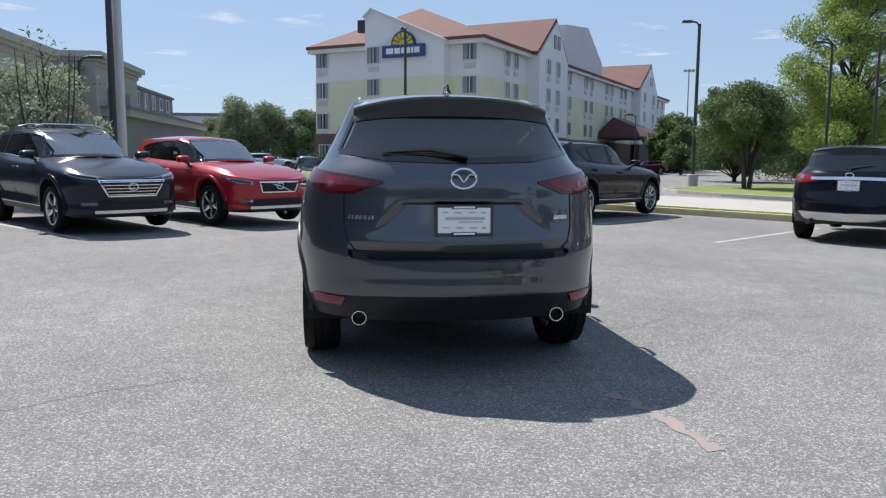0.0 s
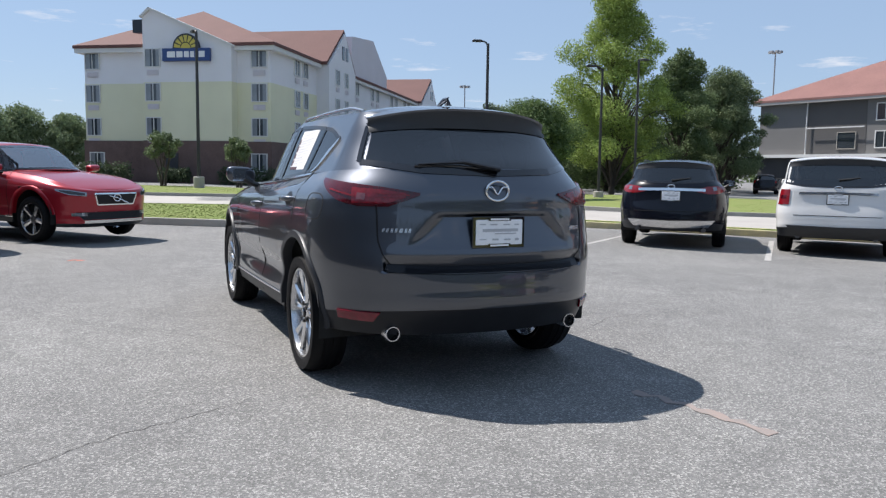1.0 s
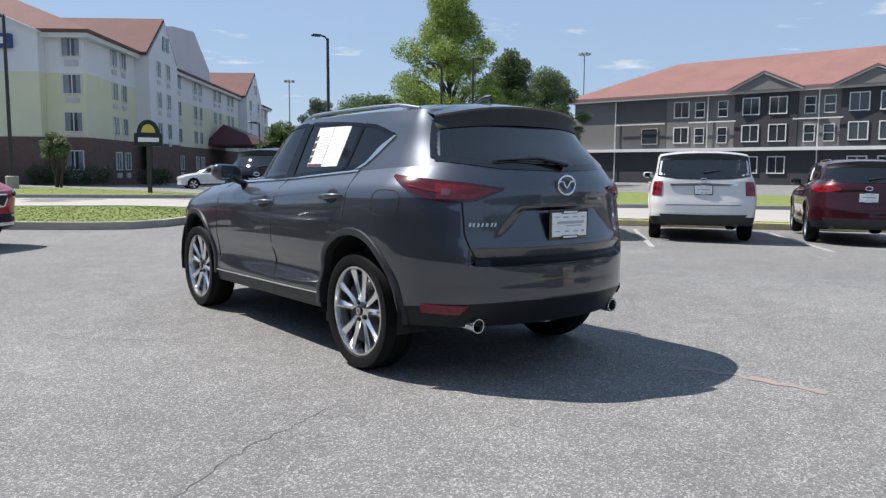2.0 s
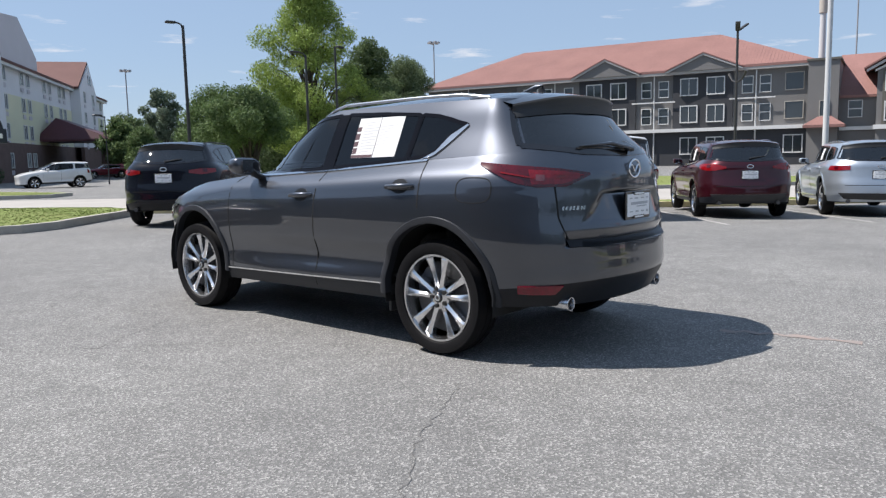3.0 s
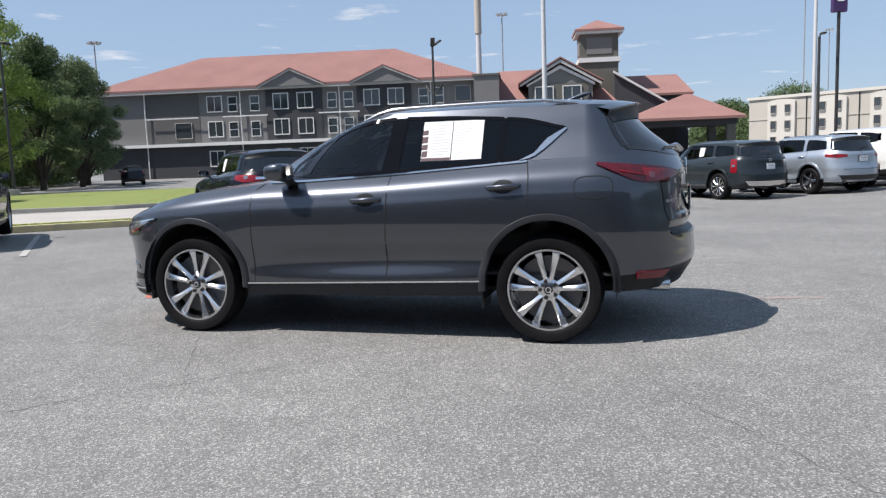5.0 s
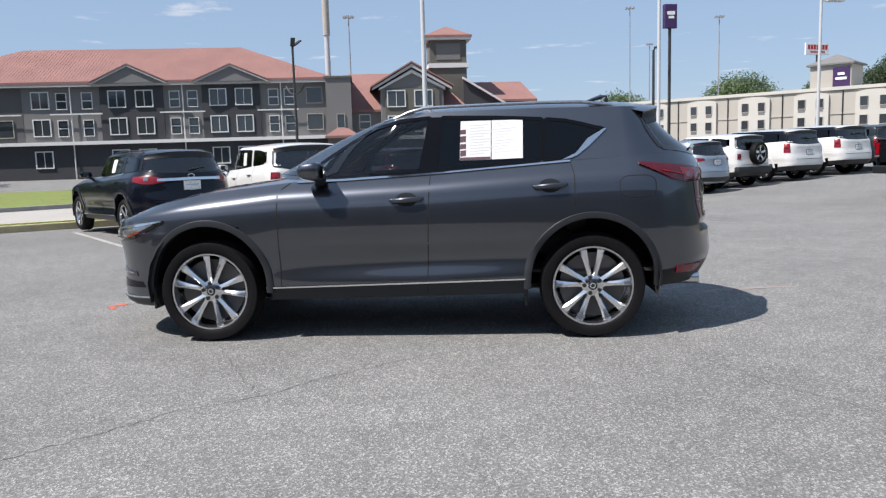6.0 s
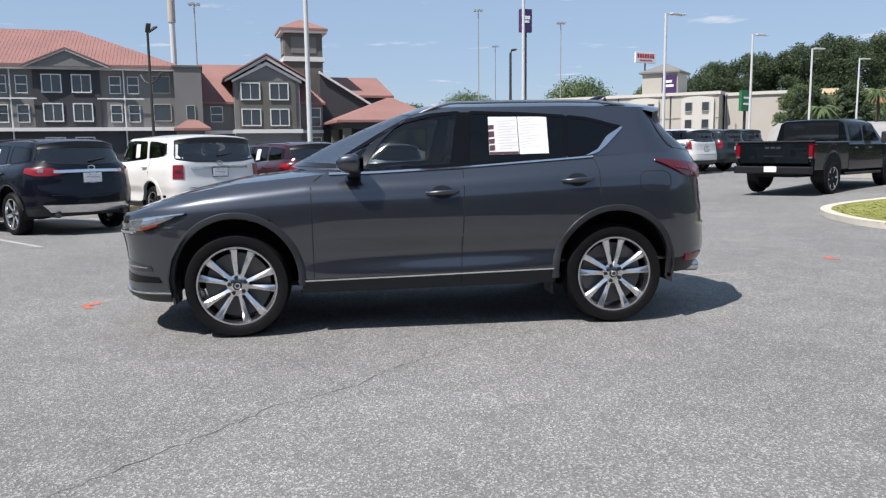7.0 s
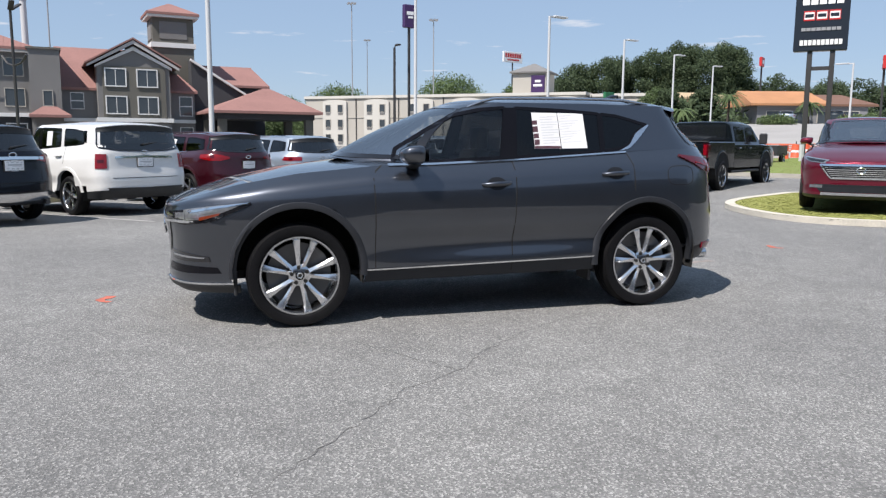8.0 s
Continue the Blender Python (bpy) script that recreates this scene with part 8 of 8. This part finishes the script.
lamp_pole("lamp_post", "tall pale steel lot pole", 19.9, 3.15, 9.5, M_STEEL_WHITE, 200, "led", 0.5, 0.088)
lamp_pole("lamp_post", "tall pale steel lot pole", 33.7, -7.35, 10.5, M_STEEL_WHITE, 200, "led", 0.5, 0.10)
for x, y in ((35.6, -15.9), (44.0, -25.7), (52.0, -35.2), (60.0, -45.0)):
    lamp_pole("lamp_post", "white lot lamp with a flat head", x, y, 8.4, M_STEEL_WHITE, -70, "led", 0.5, 0.095)
lamp_pole("lamp_post", "white lot lamp with a flat head", 42.0, -44.5, 7.0, M_STEEL_WHITE, 20, "led", 0.5, 0.088)
lamp_pole("lamp_post", "slim dark lot lamp before the inn", 22.2, 52.9, 5.0, M_TRIM, 200, r=0.05)
lamp_pole("lamp_post", "white lot lamp with a flat head", 34.0, -41.5, 6.6, M_STEEL_WHITE, 20, "led", 0.5, 0.088)
for x, y, h in ((114.4, 24.0, 23), (143.3, -23.9, 27), (193, -36.9, 26.5), (142.9, -40.2, 24.5), (55.3, 114.6, 15.9), (85.7, 76.5, 18.9), (96, 62, 15.5), (116, 47, 17)):
    lamp_pole("mast_light", "tall thin highway mast with a lamp ring", x, y, h, M_MAST, 0, "mast", 0, 0.12)
mono = thing("mobile_mast", "white tapered mobile phone mast", "mast", Matrix.Translation((94.4, 23.1, 0)))
bm = bmesh.new()
tube(bm, [(0, 0, 0), (0, 0, 17.0)], [0.42, 0.34], 14)
part("pole", bm, M_STEEL_WHITE, mono, smooth=60)
bm = bmesh.new()
tube(bm, [(0, 0, 17.0), (0, 0, 22.5)], [0.46, 0.46], 14)
part("antenna_shroud", bm, M_BEIGE, mono, smooth=60)
flag = thing("steel_pole", "thick grey steel pole beside a slim dark lamp post", "pole", Matrix.Translation((-6.88, 17.95, 0)))
bm = bmesh.new()
tube(bm, [(0, 0, -0.05), (0, 0, 9.5)], [0.13, 0.115], 16)
part("shaft", bm, M_STEEL_WHITE, flag, smooth=60)
lamp_pole("lamp_post", "slim dark lamp post beside a steel pole", -7.0, 17.6, 8.8, M_POLE_DARK, 120, "shoebox", 0, 0.10)
lamp_pole("lamp_post", "small dark lamp by the store", -11.0, 27.5, 4.9, M_POLE_DARK, 0, "curved", 0, 0.06)


def tall_sign(name, label, x, y, z_top, w, h, face, deg, bars, posts=1, z0=0.0, post_m=None, depth=0.5, post_r=0.15):
    """A board on posts; its writing is plain bars."""
    z0 = ground_z(x, y) if z0 is None else z0
    t = thing(name, label, "sign", Matrix.Translation((x, y, z0)) @ Matrix.Rotation(radians(deg), 4, "Z"))
    top = z_top - z0
    for k in range(posts):
        px = 0 if posts == 1 else (-0.24 + 0.42 * k) * w
        part("post", boxes((px - post_r, px + post_r, -post_r, post_r, -0.3, top - h * 0.9 if posts == 1 else top - h), bevel=0.02), post_m or M_POLE_DARK, t)
    if posts == 2:
        part("crossbar", boxes((-0.24 * w, 0.18 * w, -0.08, 0.08, top - h - 1.0, top - h - 0.8)), post_m or M_POLE_DARK, t)
    board = part("board", boxes((-w / 2, w / 2, -depth / 2, depth / 2, top - h, top), bevel=0.04), face, t)
    for k, (x0, x1, z0b, z1b, m) in enumerate(bars):
        for s in (-1, 1):
            y0 = s * depth / 2
            y1 = y0 + s * (0.02 + 0.001 * k)
            part("bar", boxes((x0 * w, x1 * w, min(y0, y1), max(y0, y1), top - h * z1b, top - h * z0b), bevel=0.004), m, board)
    return t


def cells(x0, x1, z0, z1, n, m, gap=0.22):
    """A row of n plain blocks that stands for one word."""
    w = (x1 - x0) / n
    return [(x0 + k * w, x0 + (k + 1 - gap) * w, z0, z1, m) for k in range(n)]


tall_sign("dealer_sign", "tall dark blue sign on two steel posts with white bars", 28.1, -28.35, 9.25, 2.62, 3.05, M_NAVY, 46, cells(-0.38, 0.40, 0.08, 0.21, 5, M_SIGNWHITE, 0.18) + cells(-0.34, 0.36, 0.31, 0.48, 3, M_SIGNRED, 0.10) + cells(-0.325, 0.375, 0.335, 0.455, 3, M_SIGNWHITE, 0.22) + cells(-0.31, 0.39, 0.365, 0.425, 3, M_NAVY, 0.34) + cells(-0.36, 0.38, 0.60, 0.655, 8, M_MAST, 0.15) + cells(-0.40, 0.40, 0.81, 0.90, 10, M_SIGNWHITE, 0.22), 2, None, post_r=0.13)
tall_sign("roadside_sign", "purple roadside sign on a tall dark pole", 53.5, -12.1, 11.8, 1.0, 1.75, M_PURPLE, -75, [(-0.3, 0.3, 0.3, 0.45, M_SIGNWHITE), (-0.2, 0.25, 0.5, 0.6, M_SIGNWHITE)], 1, -0.3, depth=0.4, post_r=0.09)
tall_sign("restaurant_sign", "white restaurant sign with red bars", 205, -82.3, 27.0, 7.6, 3.0, M_SIGNWHITE, -68, cells(-0.42, 0.44, 0.15, 0.55, 7, M_SIGNRED) + cells(-0.3, 0.32, 0.68, 0.82, 9, M_SIGNRED), 1, 0)
tall_sign("red_sign", "small red rounded roadside sign", 119.3, -99.2, 17.6, 2.6, 1.7, M_SIGNRED, -50, [(-0.3, 0.3, 0.3, 0.7, M_SIGNWHITE)], 1, None)
tall_sign("red_sign", "red roadside board on a tall post", 80.8, -88.5, 13.6, 2.4, 1.8, M_SIGNRED, -45, [(-0.3, 0.3, 0.35, 0.6, M_SIGNWHITE)], 1, None)
tall_sign("green_sign", "small green sign by the beige hotel", 99.6, -55.5, 8.8, 2.2, 2.9, M_GREENSIGN, -65, [(-0.3, 0.3, 0.3, 0.4, M_SIGNWHITE), (-0.3, 0.3, 0.6, 0.7, M_SIGNWHITE)], 1, 0)
for k in range(3):
    b = thing("bollard", "short white post by the driveway", "bollard", Matrix.Translation((27.0 + 0.9 * k, -26.6 - 0.9 * k, ground_z(27.0 + 0.9 * k, -26.6 - 0.9 * k))))
    bm = bmesh.new()
    tube(bm, [(0, 0, -0.4), (0, 0, 1.0)], 0.09, 10)
    part("post", bm, M_STEEL_WHITE, b)


def motorcycle(x, y, deg):
    """A black motorcycle on its stand, far off by the inn."""
    t = thing("motorcycle", "black motorcycle parked by the inn hedge", "motorcycle", Matrix.Translation((x, y, ground_z(x, y))) @ Matrix.Rotation(radians(deg), 4, "Z"))
    for yy in (-0.72, 0.72):
        bm = lathe(bmesh.new(), [(0.22, -0.06), (0.31, -0.05), (0.33, 0.0), (0.31, 0.05), (0.22, 0.06)], 20, close=True)
        bmesh.ops.transform(bm, matrix=Matrix.Translation((0, yy, 0.33)), verts=bm.verts[:])
        part("wheel", bm, M_RUBBER, t, smooth=40)
    part("engine", boxes((-0.16, 0.16, -0.28, 0.30, 0.28, 0.62), bevel=0.05, seg=2), M_ALLOY_DARK, t)
    part("fuel_tank", boxes((-0.15, 0.15, -0.02, 0.45, 0.66, 0.90), bevel=0.08, seg=2), P_BLACK, t)
    part("seat", boxes((-0.14, 0.14, -0.75, -0.02, 0.62, 0.76), bevel=0.05, seg=2), M_SEAT, t)
    bm = bmesh.new()
    tube(bm, [(0, 0.72, 0.33), (0, 0.45, 0.95)], 0.035, 8)
    part("fork", bm, M_CHROME, t)
    bm = bmesh.new()
    tube(bm, smooth_line([(-0.38, 0.25, 1.02), (-0.2, 0.42, 1.05), (0.2, 0.42, 1.05), (0.38, 0.25, 1.02)], 4), 0.018, 6)
    part("handlebar", bm, M_CHROME, t)
    part("rear_box", boxes((-0.2, 0.2, -1.0, -0.7, 0.72, 0.98), bevel=0.04), M_TRIM, t)


motorcycle(-4.6, 55.0, 60)
pyl = thing("pylon_sign", "low dark pylon sign with a half disc top", "sign", Matrix.Translation((7.6, 32.6, ground_z(7.6, 32.6) + 0.14)) @ Matrix.Rotation(radians(-15), 4, "Z"))
part("post", boxes((-0.10, 0.10, -0.10, 0.10, -0.2, 2.2), bevel=0.01), M_POLE_DARK, pyl)
part("board", boxes((-0.62, 0.62, -0.14, 0.14, 2.15, 2.75), bevel=0.02), M_NAVY, pyl)
part("bar", boxes((-0.45, 0.45, -0.16, -0.14, 2.35, 2.55)), M_SIGNWHITE, pyl)
bm = prism(bmesh.new(), [(0.5 * math.cos(math.pi * k / 16), 2.75 + 0.62 * math.sin(math.pi * k / 16)) for k in range(17)], -0.12, 0.12)
part("half_disc", bm, M_NAVY, pyl)
bm = prism(bmesh.new(), [(0.3 * math.cos(math.pi * k / 16), 2.78 + 0.38 * math.sin(math.pi * k / 16)) for k in range(17)], -0.14, -0.12)
part("sun_disc", bm, M_SIGNYELLOW, pyl)
M_CONE = mat("orange_plastic", (0.62, 0.10, 0.04), 0.6, vary=0.1)
cone = thing("traffic_barrel", "orange traffic barrel by the driveway", "barrel", Matrix.Translation((31.0, -29.0, ground_z(31.0, -29.0))), "orange barrels")
bm = bmesh.new()
tube(bm, [(0, 0, 0), (0, 0, 0.08), (0, 0, 0.95)], [0.34, 0.28, 0.22], 14)
part("barrel", bm, M_CONE, cone, smooth=40)
bm = bmesh.new()
tube(bm, [(0, 0, 0.45), (0, 0, 0.58)], [0.262, 0.252], 14)
part("reflective_band", bm, M_SIGNWHITE, cone, smooth=40)
for x, y in ((33.0, -31.6), (35.4, -34.5), (38.0, -37.0)):
    copy_thing(cone, Matrix.Translation((x, y, ground_z(x, y))))


# ---- unseen plain walls and woods, added behind the camera to close the place and darken reflections ----
M_BACKWALL = mat("unseen_wall_grey", (0.16, 0.16, 0.165), 0.5, vary=0.08, scale=0.3, grain=12)
bm = boxes((-19.0, -16.0, -24.0, 18.0, -0.2, 6.2))
tagged(part("wall_west", bm, M_BACKWALL), "unseen plain grey wall added to close the lot", "wall", kind="structure")
# dark glossy sheet on the added wall, there for the car paint to mirror
bm = boxes((-15.99, -15.9, -22.0, 16.0, 0.4, 3.6))
tagged(part("dark_sheet_west", bm, M_PANE), "unseen long dark glossy sheet added to darken reflections", "window", kind="structure")
# added tree row, out of view, that darkens what the cars reflect
low = [((float(x), -54 + 3 * math.sin(x), 3.0), (5, 5, 6)) for x in np.arange(-60, 33, 5.0)]
wood("unseen dark tree line added to close the lot", low, 22000, 0.6, M_LEAF_DARK, 61)
